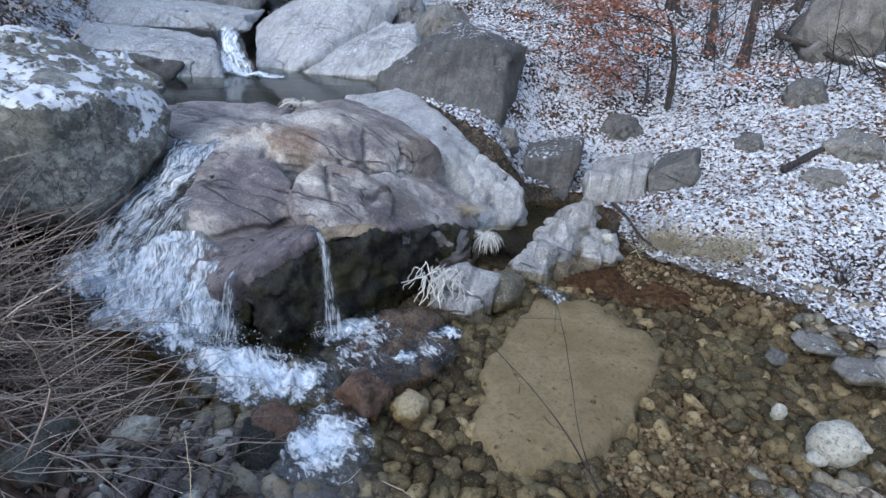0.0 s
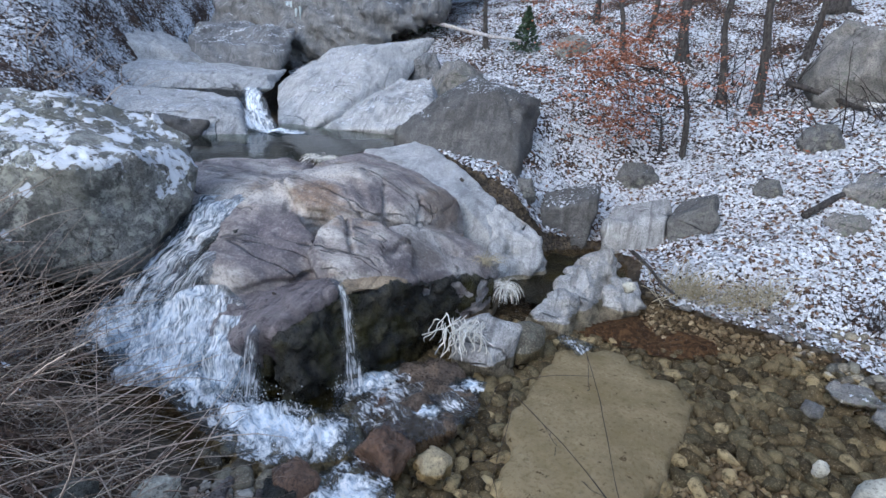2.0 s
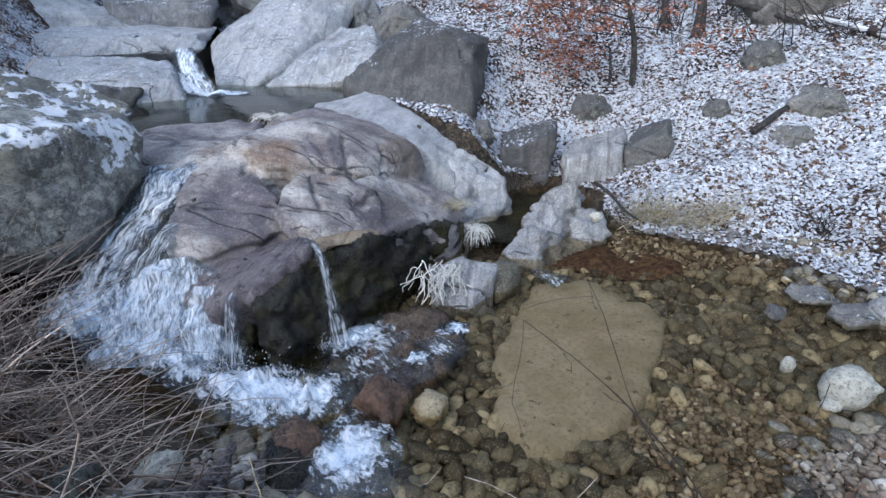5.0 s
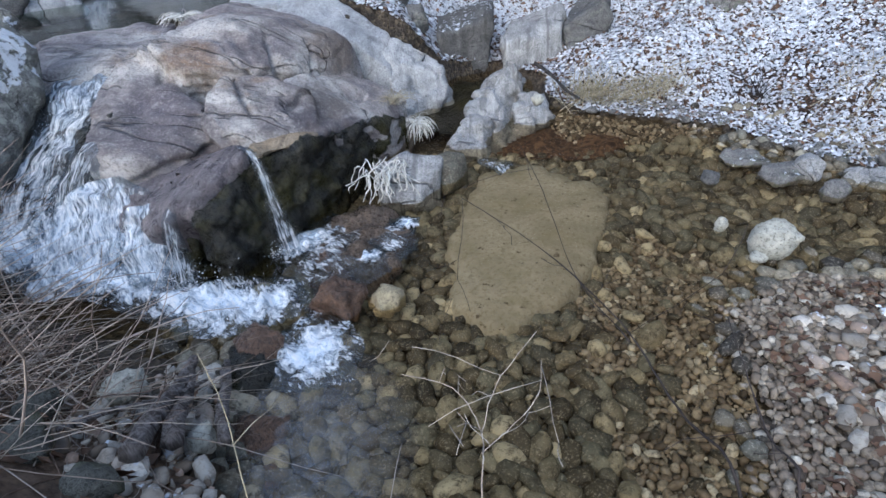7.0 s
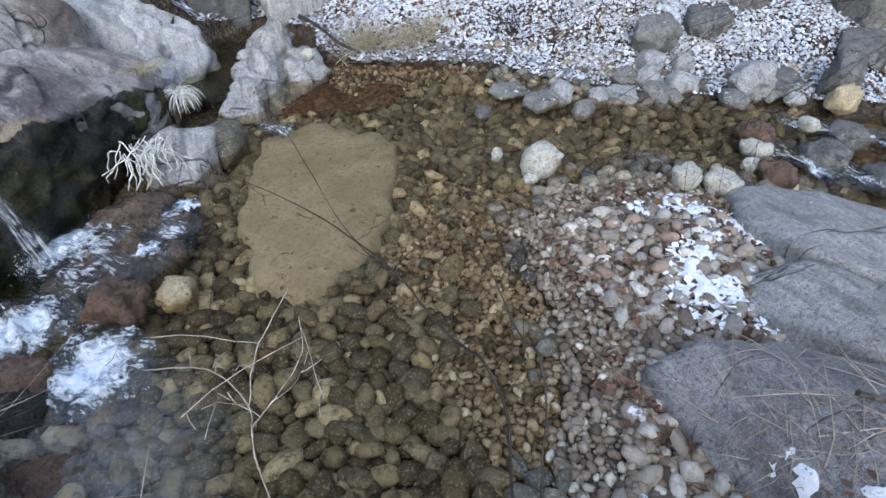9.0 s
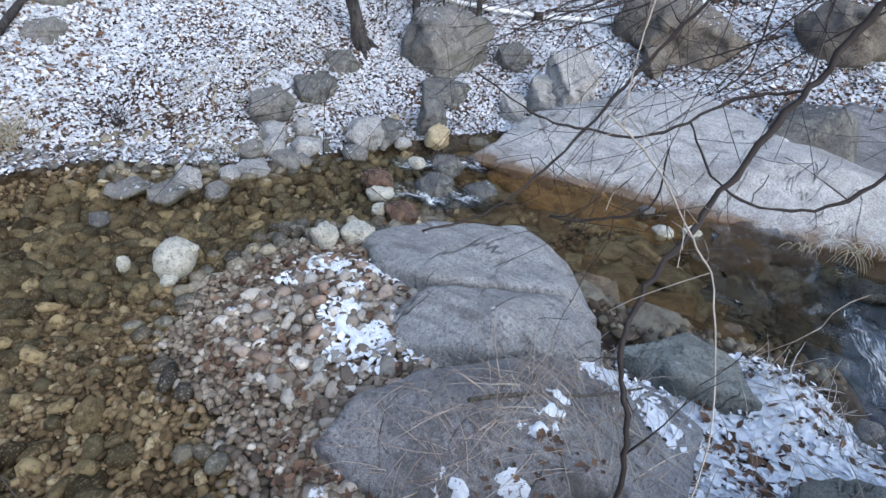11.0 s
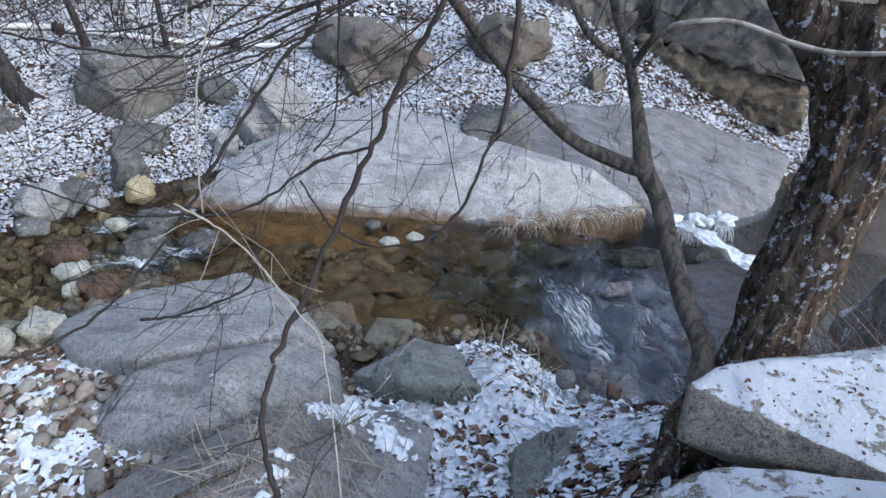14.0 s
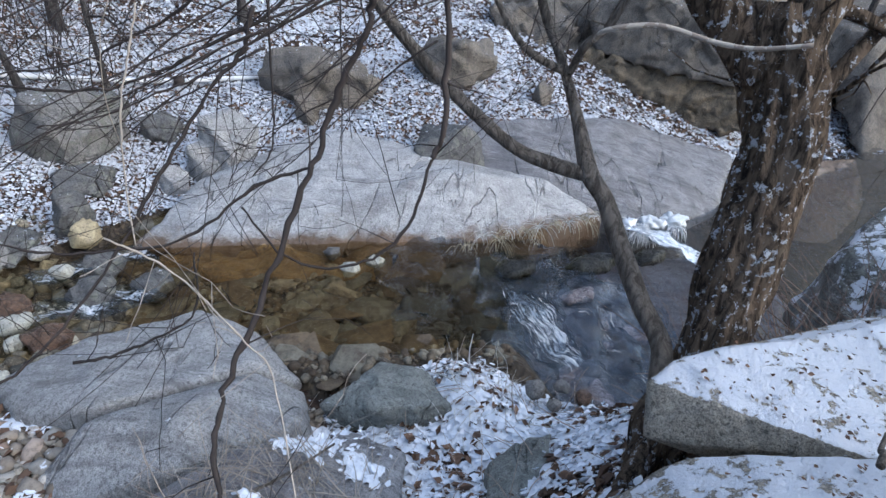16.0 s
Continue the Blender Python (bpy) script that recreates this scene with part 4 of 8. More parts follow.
def merged_rock(name, hulls, material, parent, voxel, rounds, rough, seed, joints, label=""):
    """Hulls grown together into one weathered body, with folds that sweep down it and a few open joints."""
    whole = bmesh.new()
    for corners in hulls:
        one = rock_bm(corners, 0.12, 1, 0.0, seed, 1.0, 0.0, 0.0)
        data = bpy.data.meshes.new("hull")
        one.to_mesh(data)
        one.free()
        whole.from_mesh(data)
        bpy.data.meshes.remove(data)
    ob = part(name, whole, material, parent, label)
    knit = ob.modifiers.new("knit", "REMESH")
    knit.mode, knit.voxel_size = "VOXEL", voxel
    rub = ob.modifiers.new("rub", "SMOOTH")
    rub.factor, rub.iterations = 0.5, rounds
    bpy.context.view_layer.update()
    solid = bpy.data.meshes.new_from_object(ob.evaluated_get(bpy.context.evaluated_depsgraph_get()))
    ob.modifiers.clear()
    bm = bmesh.new()
    bm.from_mesh(solid)
    bm.normal_update()
    shift = Vector((seed * 7.13, seed * 3.71, seed * 5.37))
    for v in bm.verts:
        p = v.co + shift
        d = rough * fbm(p, 0.9, 3) + rough * 0.35 * fbm(p, 4.0, 5)
        s = 0.9 * v.co.z + 0.55 * v.co.x - 0.3 * v.co.y + 0.3 * fbm(p, 0.8, 3)
        k = (s * 2.3) % 1.0
        d += 0.04 * ((k if k < 0.9 else (1 - k) * 9) - 0.45)
        d -= 0.025 * (1 - abs(noise.noise(Vector((s * 9.0, p.x * 0.7, p.y * 0.7))))) ** 6
        q = p * 1.7
        c = noise.voronoi(q)[1][0]
        d += 0.5 * rough * (q - c).dot(noise.noise_vector(c * 3.7))
        for at, way, reach in joints:
            far = (v.co - Vector(at)).length
            if far < reach:
                off = (v.co - Vector(at)).dot(Vector(way)) + 0.03 * fbm(p, 3.0, 3)
                d -= 0.07 * math.exp(-((off / 0.022) ** 2)) * min(1.0, 3 * (1 - far / reach))
        v.co += v.normal * d
    bm.normal_update()
    bm.to_mesh(solid)
    bm.free()
    old = ob.data
    ob.data = solid
    if not solid.materials:
        solid.materials.append(material)
    solid.polygons.foreach_set("use_smooth", np.ones(len(solid.polygons), bool))
    bpy.data.meshes.remove(old)
    return ob


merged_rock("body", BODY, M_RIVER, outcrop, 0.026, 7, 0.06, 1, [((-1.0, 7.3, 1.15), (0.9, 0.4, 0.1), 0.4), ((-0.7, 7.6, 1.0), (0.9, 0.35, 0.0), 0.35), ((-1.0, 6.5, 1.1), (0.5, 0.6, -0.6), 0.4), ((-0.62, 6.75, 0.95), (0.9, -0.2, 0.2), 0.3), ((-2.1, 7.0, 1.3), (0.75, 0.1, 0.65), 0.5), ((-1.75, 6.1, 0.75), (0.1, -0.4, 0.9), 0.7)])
rock("lower_shelf", [(-2.2, 5.5, 0.15), (-1.9, 5.6, 0.55), (-1.3, 6.06, 0.7), (-0.9, 5.9, 0.8), (-0.82, 5.74, 0.8), (-1.08, 5.2, 0.65), (-1.4, 5.16, 0.45), (-2.1, 5.45, 0.2),
                     (-2.2, 5.6, -0.4), (-1.1, 5.6, -0.3), (-0.9, 5.8, -0.3), (-1.4, 5.55, -0.4), (-2, 6, -0.4)], M_VIOLET, "dark violet wet shelf", parent=outcrop, cell=0.045, soft=2, rough=0.05, seed=33, ledges=0.05, chip=0.3)
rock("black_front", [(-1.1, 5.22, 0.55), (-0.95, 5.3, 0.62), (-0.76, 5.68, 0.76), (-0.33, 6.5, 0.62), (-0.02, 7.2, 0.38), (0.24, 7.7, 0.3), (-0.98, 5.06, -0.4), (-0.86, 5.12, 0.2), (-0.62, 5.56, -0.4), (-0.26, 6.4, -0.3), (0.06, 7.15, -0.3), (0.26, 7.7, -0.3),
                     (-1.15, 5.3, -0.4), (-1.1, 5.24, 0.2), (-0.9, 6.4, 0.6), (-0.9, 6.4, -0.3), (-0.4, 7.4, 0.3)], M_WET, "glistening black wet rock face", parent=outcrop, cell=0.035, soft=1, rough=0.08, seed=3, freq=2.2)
rock("wet_rib", [(-2.14, 6.25, 0.98), (-2.3, 6.1, 0.86), (-2.5, 5.85, 0.58), (-2.68, 5.55, 0.18), (-2.3, 5.6, 0.2), (-2.16, 5.8, 0.6), (-2.6, 5.6, -0.3), (-2.2, 5.7, -0.3), (-2.1, 6.2, 0.2)], M_WET, "dark wet rib beside the chute", parent=outcrop, cell=0.035, soft=1, rough=0.07, seed=36, freq=2.0)
rock("drowned_step", [(-2.35, 5.5, 0.24), (-1.9, 5.5, 0.28), (-1.5, 5.38, 0.26), (-1.2, 5.3, 0.2), (-2.2, 5.25, 0.05), (-1.7, 5.12, 0.05), (-1.3, 5.08, 0.04), (-2.3, 5.1, -0.3), (-1.2, 4.9, -0.3), (-1.3, 5.5, -0.3), (-2.4, 5.6, -0.3)], M_WET, "black stepped rock under the cascade", parent=outcrop, cell=0.035, soft=1, rough=0.12, seed=37, freq=2.6, chip=1.4)
rock("tan_lip", [(-0.86, 5.76, 0.78), (-0.75, 5.76, 0.74), (-0.45, 6.4, 0.66), (-0.4, 6.46, 0.62), (-0.88, 5.92, 0.79), (-0.58, 6.38, 0.7), (-0.8, 5.8, 0.74), (-0.42, 6.5, 0.63)], M_TAN, "pale tan worn lip of the ledge", parent=outcrop, cell=0.03, soft=4, rough=0.04, seed=34)
rock("pale_shoulder", [(-2.25, 9.5, 1.25), (-1.69, 10.6, 1.3), (-0.93, 9.8, 1.12), (-0.1, 9.26, 0.8), (0.0, 8.55, 0.5), (-0.48, 8.62, 0.92), (-1.3, 8.9, 1.12), (-2.1, 9.3, 1.24),
                       (0.0, 9.2, -0.3), (0.0, 8.4, -0.3), (-2.3, 9.5, -0.3), (-0.5, 8.5, -0.3)], M_PALE, "", parent=outcrop, cell=0.06, soft=2, rough=0.05, seed=4)
rock("pale_corner", [(-0.1, 9.1, 0.78), (0.1, 9.05, 0.64), (0.4, 9.2, 0.58), (0.66, 8.93, 0.36), (0.66, 8.75, 0.16), (0.34, 8.5, 0.06), (0.05, 8.4, 0.2), (-0.1, 8.6, 0.5), (0.7, 8.95, -0.3), (0.35, 8.4, -0.3), (0.05, 8.4, -0.3), (0.2, 9.4, -0.3)],
     M_PALE, "", parent=outcrop, cell=0.035, soft=2, rough=0.06, seed=35, freq=1.8, ledges=0.05, chip=1.0)
rock("rim", [(-4.0, 7.75, 1.13), (-3.0, 8.75, 1.16), (-2.4, 8.3, 1.22), (-2.2, 7.1, 1.24), (-2.7, 6.75, 1.05), (-3.2, 6.75, 0.95), (-3.8, 6.9, 1.02), (-4.1, 7.6, -0.2), (-2.5, 8.6, -0.2), (-2.3, 6.9, -0.3), (-3.6, 6.8, -0.3)],
     M_RIVER, "", parent=outcrop, cell=0.06, soft=2, rough=0.06, seed=5, ledges=0.03)

rock("boulder", [(-5.06, 5.52, 2.16), (-4.4, 6.13, 2.13), (-3.81, 6.5, 2.0), (-3.3, 6.75, 1.88), (-2.98, 6.72, 1.72), (-2.76, 6.53, 1.5), (-2.72, 6.3, 1.22), (-2.76, 5.92, 0.96), (-2.9, 5.66, 0.72), (-3.15, 5.4, 0.68),
                 (-3.35, 5.1, 1.3), (-3.0, 5.35, 1.66), (-2.82, 5.8, 1.7), (-3.8, 4.9, 1.75), (-5, 4.8, 1.85), (-5.2, 4.9, 1.0), (-3.7, 5.0, 0.7), (-3.1, 5.8, 0.4), (-3.4, 6.8, 0.4), (-5.5, 5.8, 0.5), (-5.3, 6.5, 1.9)],
     M_MOSSY, "huge rounded granite boulder dusted with snow and green lichen", "boulder", cell=0.04, soft=6, rough=0.07, seed=11, chip=0.7)
rock("rock_slab", [(-2.31, 10.8, 1.34), (-1.7, 10.95, 1.75), (-1.0, 11.0, 2.05), (-0.44, 11.0, 2.13), (-0.1, 10.9, 1.85), (0.06, 10.8, 1.4), (0.0, 10.2, 1.03), (-0.83, 10.1, 0.98), (-1.8, 10.35, 1.22), (-1.2, 12, 2.3), (0.1, 12, 2.0),
                   (0.05, 10.2, 0.4), (-1, 10.2, 0.5), (-2.2, 11, 0.6)], M_DARK, "dark sloping granite slab with a patch of snow", cell=0.06, soft=3, rough=0.07, seed=6, chip=0.6)

ridge = thing("rock_ridge", "pale knobbly cracked granite ridge beside the pool", "rock", at=(1.4, 8.1, 0))
for k, (corners, seed) in enumerate([([(1.42, 8.66, 0.62), (1.28, 8.52, 0.52), (1.52, 8.5, 0.46), (1.2, 8.7, 0.3), (1.62, 8.7, 0.4), (1.1, 8.4, 0.26), (1.66, 8.4, 0.2), (1.2, 8.25, 0.3), (1.1, 8.6, -0.3), (1.7, 8.7, -0.3), (1.1, 8.2, -0.3), (1.6, 8.2, -0.3)], 701),
                                     ([(1.1, 8.4, 0.36), (1.3, 8.3, 0.34), (1.0, 8.15, 0.3), (1.4, 8.15, 0.2), (0.92, 7.9, 0.2), (1.3, 7.85, 0.12), (0.9, 8.2, -0.3), (1.45, 8.1, -0.3), (0.9, 7.8, -0.3), (1.35, 7.8, -0.3)], 702),
                                     ([(0.98, 7.95, 0.24), (1.22, 7.9, 0.18), (0.8, 7.65, 0.14), (1.15, 7.6, 0.1), (0.74, 7.4, 0.04), (1.1, 7.42, 0.02), (0.75, 7.4, -0.3), (1.15, 7.4, -0.3), (0.85, 7.9, -0.3), (1.3, 7.9, -0.3)], 703),
                                     ([(1.55, 8.4, 0.28), (1.8, 8.5, 0.26), (1.6, 8.15, 0.14), (1.9, 8.3, 0.12), (1.45, 8.0, 0.04), (1.8, 8.1, 0.0), (1.4, 8.0, -0.3), (1.95, 8.2, -0.3), (1.6, 8.5, -0.3), (1.9, 8.5, -0.3)], 704)]):
    part("knob", rock_bm([(c[0] - 1.4, c[1] - 8.1, c[2]) for c in corners], 0.028, 3, 0.055, seed, 2.4, 0.05, 1.6), M_SLAB, ridge)
rock("rock", [(0.45, 9.93, 0.55), (1.26, 10.1, 0.78), (0.6, 9.85, -0.1), (1.2, 9.95, -0.1), (0.4, 10.6, 0.7), (1.3, 10.8, 0.9), (0.5, 10.6, 0)], M_DARK, "dark wet rock over a shaded channel", cell=0.06, seed=8)
rock("rock", [(1.36, 9.85, 0.42), (1.8, 9.85, 0.52), (2.22, 9.95, 0.58), (2.35, 9.9, 0.15), (1.5, 9.75, 0.1), (1.5, 10.5, 0.62), (2.3, 10.6, 0.8), (1.45, 9.9, -0.1), (2.4, 10.0, -0.1)], M_SLAB, "low grey bank rock in leaf litter", cell=0.045, soft=3, rough=0.05, seed=9, chip=0.6)
rock("rock", [(2.25, 10.0, 0.56), (2.55, 10.05, 0.8), (2.82, 10.12, 0.99), (2.95, 10.05, 0.72), (2.82, 9.95, 0.25), (2.36, 9.9, 0.12), (2.5, 10.7, 0.8), (3.0, 10.8, 0.95), (2.4, 10.0, -0.1), (2.9, 10.1, 0)], M_BARE, "dark leaning rock wedge beside the bank rock", cell=0.045, soft=2, rough=0.05, seed=91)
rock("rock", [(0.05, 6.5, 0.28), (0.35, 6.75, 0.31), (0.7, 6.75, 0.26), (0.68, 6.55, 0.2), (0.45, 6.25, 0.02), (0.1, 6.25, 0.1), (0.1, 6.3, -0.3), (0.7, 6.5, -0.3), (0.6, 6.9, -0.3), (0, 6.8, -0.2)],
     M_SLAB, "split grey rock draped with icy roots", cell=0.035, soft=2, rough=0.03, seed=10)
rock("rock", [(0.66, 6.75, 0.24), (0.9, 6.95, 0.18), (0.85, 6.7, 0.05), (0.7, 6.55, -0.1), (0.95, 6.9, -0.2), (0.7, 7.05, 0.1), (0.6, 6.8, -0.3)], M_COBBLE, "wet rusty-brown rock at the pool", cell=0.035, seed=12)

# ---- upper stream ----
rock("rock_slab", [(-4.85, 10.25, 1.05), (-5.4, 9.35, 1.05), (-7.86, 9.5, 1.2), (-5.1, 10.6, 1.5), (-5.5, 11.1, 1.62), (-6.3, 11.4, 1.66), (-7.67, 10.8, 1.72), (-9.0, 9.7, 1.76), (-9.2, 9.1, 1.5), (-5.5, 10.0, 1.48), (-5, 10.6, 0.6), (-9, 9, 0.6), (-6, 12, 0.8)],
     M_UPPER, "smooth pale granite slab above the upper pool", cell=0.06, soft=7, rough=0.05, seed=13, chip=0.15)
# Extra dark hull, set forward, stands in for the slab's wet shaded undercut.
rock("rock", [(-5.15, 9.8, 1.34), (-5.6, 9.45, 1.34), (-7.5, 9.15, 1.46), (-9, 8.8, 1.52), (-5.3, 9.5, 1.0), (-9, 8.7, 1.0), (-5.6, 10, 1.0), (-8, 10, 1.0)], M_DARK, "dark rock added for the wet shaded undercut of the pale slab", cell=0.06, soft=3, rough=0.06, seed=132)
rock("rock", [(-4.75, 10.2, 1.0), (-5.3, 9.7, 1.0), (-5.2, 10.0, 1.38), (-5.0, 10.3, 1.4), (-5.6, 9.9, 1.35), (-5.2, 10.6, 1.3), (-5.5, 10.4, 0.9)], M_UPPER, "grooved grey rock lobe at the foot of a small fall", cell=0.05, soft=2, rough=0.06, seed=131)
rock("rock_slab", [(-6.05, 13.1, 1.6), (-7.94, 11.1, 1.6), (-9.9, 10.0, 1.65), (-6.3, 13.2, 1.92), (-8.2, 11.3, 1.92), (-9.8, 9.9, 1.98), (-6.5, 14.5, 1.98), (-12, 12.5, 2.1), (-8, 15, 2.05), (-7, 13, 1.2), (-10, 10.5, 1.2)],
     M_UPPER, "long stepped pale granite bench across the stream", cell=0.07, soft=3, rough=0.05, seed=15, chip=0.25)
rock("rock_slab", [(-6.1, 13.2, 1.7), (-5.1, 11.6, 1.08), (-4.3, 11.5, 1.08), (-4.0, 11.7, 1.3), (-4.9, 13.0, 1.85), (-5.16, 13.26, 2.15), (-4.4, 13.8, 2.5), (-3.8, 14.2, 2.75), (-5.6, 15, 2.5), (-3.0, 15.4, 2.9), (-5, 12, 0.6), (-3.3, 13.6, 1.6), (-3.8, 13, 0.6)],
     M_UPPER, "long pale granite ramp with snow in its hollows", cell=0.07, soft=8, rough=0.06, seed=14, chip=0.15)
rock("rock_slab", [(-4.2, 11.55, 1.06), (-3.1, 12.9, 1.06), (-2.2, 11.6, 1.3), (-3.4, 14.2, 1.45), (-3.3, 13.9, 2.05), (-2.3, 13.0, 2.1), (-2.0, 12.2, 1.75), (-3.9, 12.9, 1.6), (-3, 12, 0.6), (-2, 13.5, 0.8)],
     M_UPPER, "grey slab with snowy ledges beside the upper pool", cell=0.06, soft=4, rough=0.06, seed=141, ledges=0.05, chip=0.4)
rock("rock_slab", [(-9.2, 12.4, 1.9), (-8.0, 13.8, 1.95), (-10, 12, 2.75), (-12, 13, 3.0), (-10.5, 11.6, 2.4), (-9, 15, 2.1), (-12, 15.5, 3.0), (-10, 13, 1.5)],
     M_PALE, "bright snowy granite wedge climbing the valley side", cell=0.1, soft=3, rough=0.1, seed=16)
rock("rock_slab", [(-8.6, 13.6, 1.9), (-6.6, 14.4, 1.95), (-6.7, 14.5, 2.4), (-8.9, 13.9, 2.5), (-9.2, 14.6, 2.9), (-6.8, 15.4, 2.9), (-9, 16, 3), (-8, 15, 1.5)], M_UPCLIFF, "layered dark rock step across the stream", cell=0.07, soft=3, rough=0.09, seed=171, ledges=0.14, chip=0.5)
rock("cliff", [(-11.5, 16.4, 1.8), (-8.4, 16.0, 1.8), (-5.4, 15.6, 2.2), (-5.0, 15.6, 3.4), (-5.6, 16, 3.9), (-8.2, 16.6, 4.0), (-3.2, 16.4, 3.5), (-8, 22, 6), (-3, 21, 5.6), (-10, 17, 3.8)],
     M_UPCLIFF, "grey shaded rock step hung with ice", cell=0.085, soft=2, rough=0.24, seed=17, freq=1.3, ledges=0.22, chip=0.8)
for k in range(4):
    v, f = [], []
    tube(v, f, [(0, 0, 0, 0.06), (0.01, -0.03, -0.2 - 0.06 * (k % 3), 0.04), (0, -0.02, -0.42 - 0.1 * (k % 2), 0.01)], 7, 0.3, k)
    ob = tagged(part("icicle", mesh_of("icicle", v, f), M_BLUEICE), "bluish icicle hanging from the rock step", "icicle", "icicles on the rock step")
    ob.location = (-7.6 + 0.16 * k, 16.35 - 0.05 * k, 3.62)

# ---- slabs beside the gravel bar ----
rock("rock_slab", [(4.62, 4.68, 0.1), (5.1, 4.2, 0.24), (5.55, 3.5, 0.26), (5.5, 3.05, 0.1), (5.14, 2.55, -0.05), (4.3, 3.6, 0.34), (4.95, 2.8, 0.25), (4.32, 4.1, 0.16),
                   (4.6, 4.7, -0.4), (5.7, 3.5, -0.5), (5.2, 2.5, -0.5), (4.2, 3.8, -0.3)], M_SLAB, "smooth veined grey granite slab sloping into the stream", cell=0.045, soft=2, rough=0.035, seed=18, chip=0.5)
rock("rock_slab", [(3.8, 3.72, 0.12), (4.15, 3.52, 0.38), (4.9, 2.78, 0.28), (4.95, 2.45, 0.05), (4.5, 2.3, 0.2), (3.95, 2.85, 0.36), (4.2, 2.95, 0.46), (3.7, 3.4, 0.2),
                   (3.8, 3.7, -0.3), (5, 2.6, -0.5), (4.6, 2.2, -0.3), (3.7, 3.2, -0.2)], M_SLAB, "purple-grey granite slab between two others", cell=0.045, soft=2, rough=0.035, seed=19, chip=0.5)
slab_near = rock("rock_slab", [(2.86, 3.25, 0.16), (3.1, 3.2, 0.42), (3.5, 3.05, 0.42), (4.05, 2.5, 0.44), (4.36, 1.9, 0.32), (4.32, 1.6, 0.26), (3.5, 2.4, 0.66), (3.3, 1.95, 0.66), (2.85, 2.85, 0.2),
                   (2.9, 3.2, -0.2), (4.4, 1.8, -0.2), (2.9, 2.4, 0.1), (3.6, 1.5, 0.3)], M_NEAR, "broad dark grey granite slab with dry twigs on it", cell=0.045, soft=2, rough=0.04, seed=20, chip=0.5)
rock("rock", [(4.78, 2.3, 0.1), (5.2, 1.95, 0.2), (5.28, 1.62, 0.1), (4.8, 1.36, 0.22), (4.65, 1.85, 0.24), (4.8, 2.2, -0.3), (5.4, 1.7, -0.4), (4.8, 1.3, -0.2)], M_GREEN, "greenish grey angular rock at the water", cell=0.03, soft=1, rough=0.035, seed=21, freq=2.0)

# ---- far side slabs of the right pool ----
rock("rock_slab", [(7.0, 5.2, -0.1), (7.6, 4.2, -0.12), (7.5, 3.1, -0.14), (7.7, 2.35, -0.14), (8.5, 4.4, 0.35), (9.3, 4.2, 0.5), (9.0, 2.9, 0.48), (8.2, 5.0, 0.2), (9.8, 3.4, 0.6), (8.35, 2.0, 0.3), (9.3, 2.0, 0.5), (7.4, 5.2, -0.6), (7.5, 2.4, -0.6), (9.8, 4.0, 0)],
     M_WASHED, "pale fissured granite slab dipping into the stream", cell=0.05, soft=5, rough=0.05, seed=22, ledges=0.012, chip=0.4)
rock("rock_slab", [(7.62, 2.7, -0.14), (7.75, 1.5, -0.14), (8.3, 0.7, -0.1), (8.9, -0.35, -0.12), (8.4, 2.4, 0.4), (8.8, 1.4, 0.44), (9.1, 0.5, 0.3), (9.4, 2.2, 0.45), (7.6, 1.6, -0.6), (9, -0.4, -0.6), (9.6, 0.4, 0), (9.5, 2.5, 0)],
     M_WASHED, "long whale-backed pale granite slab at the waterline", cell=0.05, soft=6, rough=0.035, seed=23, chip=0.3)
rock("rock", [(7.05, 4.9, -0.2), (7.55, 4.3, -0.17), (7.5, 3.1, -0.18), (7.68, 2.4, -0.17), (7.7, 1.7, -0.2), (6.85, 4.2, -0.3), (6.95, 3.2, -0.32), (7.15, 2.3, -0.32), (7.3, 1.7, -0.34), (7.5, 4.9, -0.7), (7.6, 1.6, -0.7), (6.9, 4.6, -0.7)], M_OCHRE, "ochre drowned ledge along the pale slabs", cell=0.05, soft=3, rough=0.07, seed=231, freq=1.8)
rock("rock_slab", [(9.3, 1.8, 0.2), (10.9, 1.7, 0.62), (11.0, 0.8, 0.6), (12.1, -1.1, 0.45), (12.2, -3.2, -0.1), (10.1, -2.3, -0.5), (9.0, -0.8, -0.2), (9.2, 0.4, 0.15), (9, -0.6, -0.9), (12, -3, -0.9), (12.2, 1, -0.3)],
     M_SHELF, "broad sloping grey granite slab below the cliff", cell=0.1, soft=3, rough=0.04, seed=24)
rock("rock", [(9.0, 2.0, 0.3), (9.4, 1.3, 0.2), (9.55, 1.6, 0.85), (9.2, 2.3, 0.55), (10, 2.3, 0.7), (10, 1.4, 0.5), (9.5, 2.4, 0.2)], M_BARE, "angular leaning grey boulder on the slabs", cell=0.06, soft=1, rough=0.03, seed=25)
block_top = rock("snowy_rock", [(3.72, 0.49, 1.59), (3.63, 0.59, 1.56), (3.45, 0.18, 1.5), (3.3, -0.06, 1.6), (4.1, -0.36, 1.62), (4.1, -0.9, 1.78), (3.3, -0.6, 1.68), (3.56, 0.58, 1.36), (3.45, 0.2, 1.43), (3.34, -0.06, 1.5), (3.4, -0.5, 1.2), (4.0, 0.1, 1.2), (4.0, -0.8, 1.2), (3.76, 0.5, 1.2)],
     M_CAP, "angular granite block with a cap of snow", cell=0.022, soft=0, rough=0.02, seed=26)


# ---- rocks on the far hillside ----


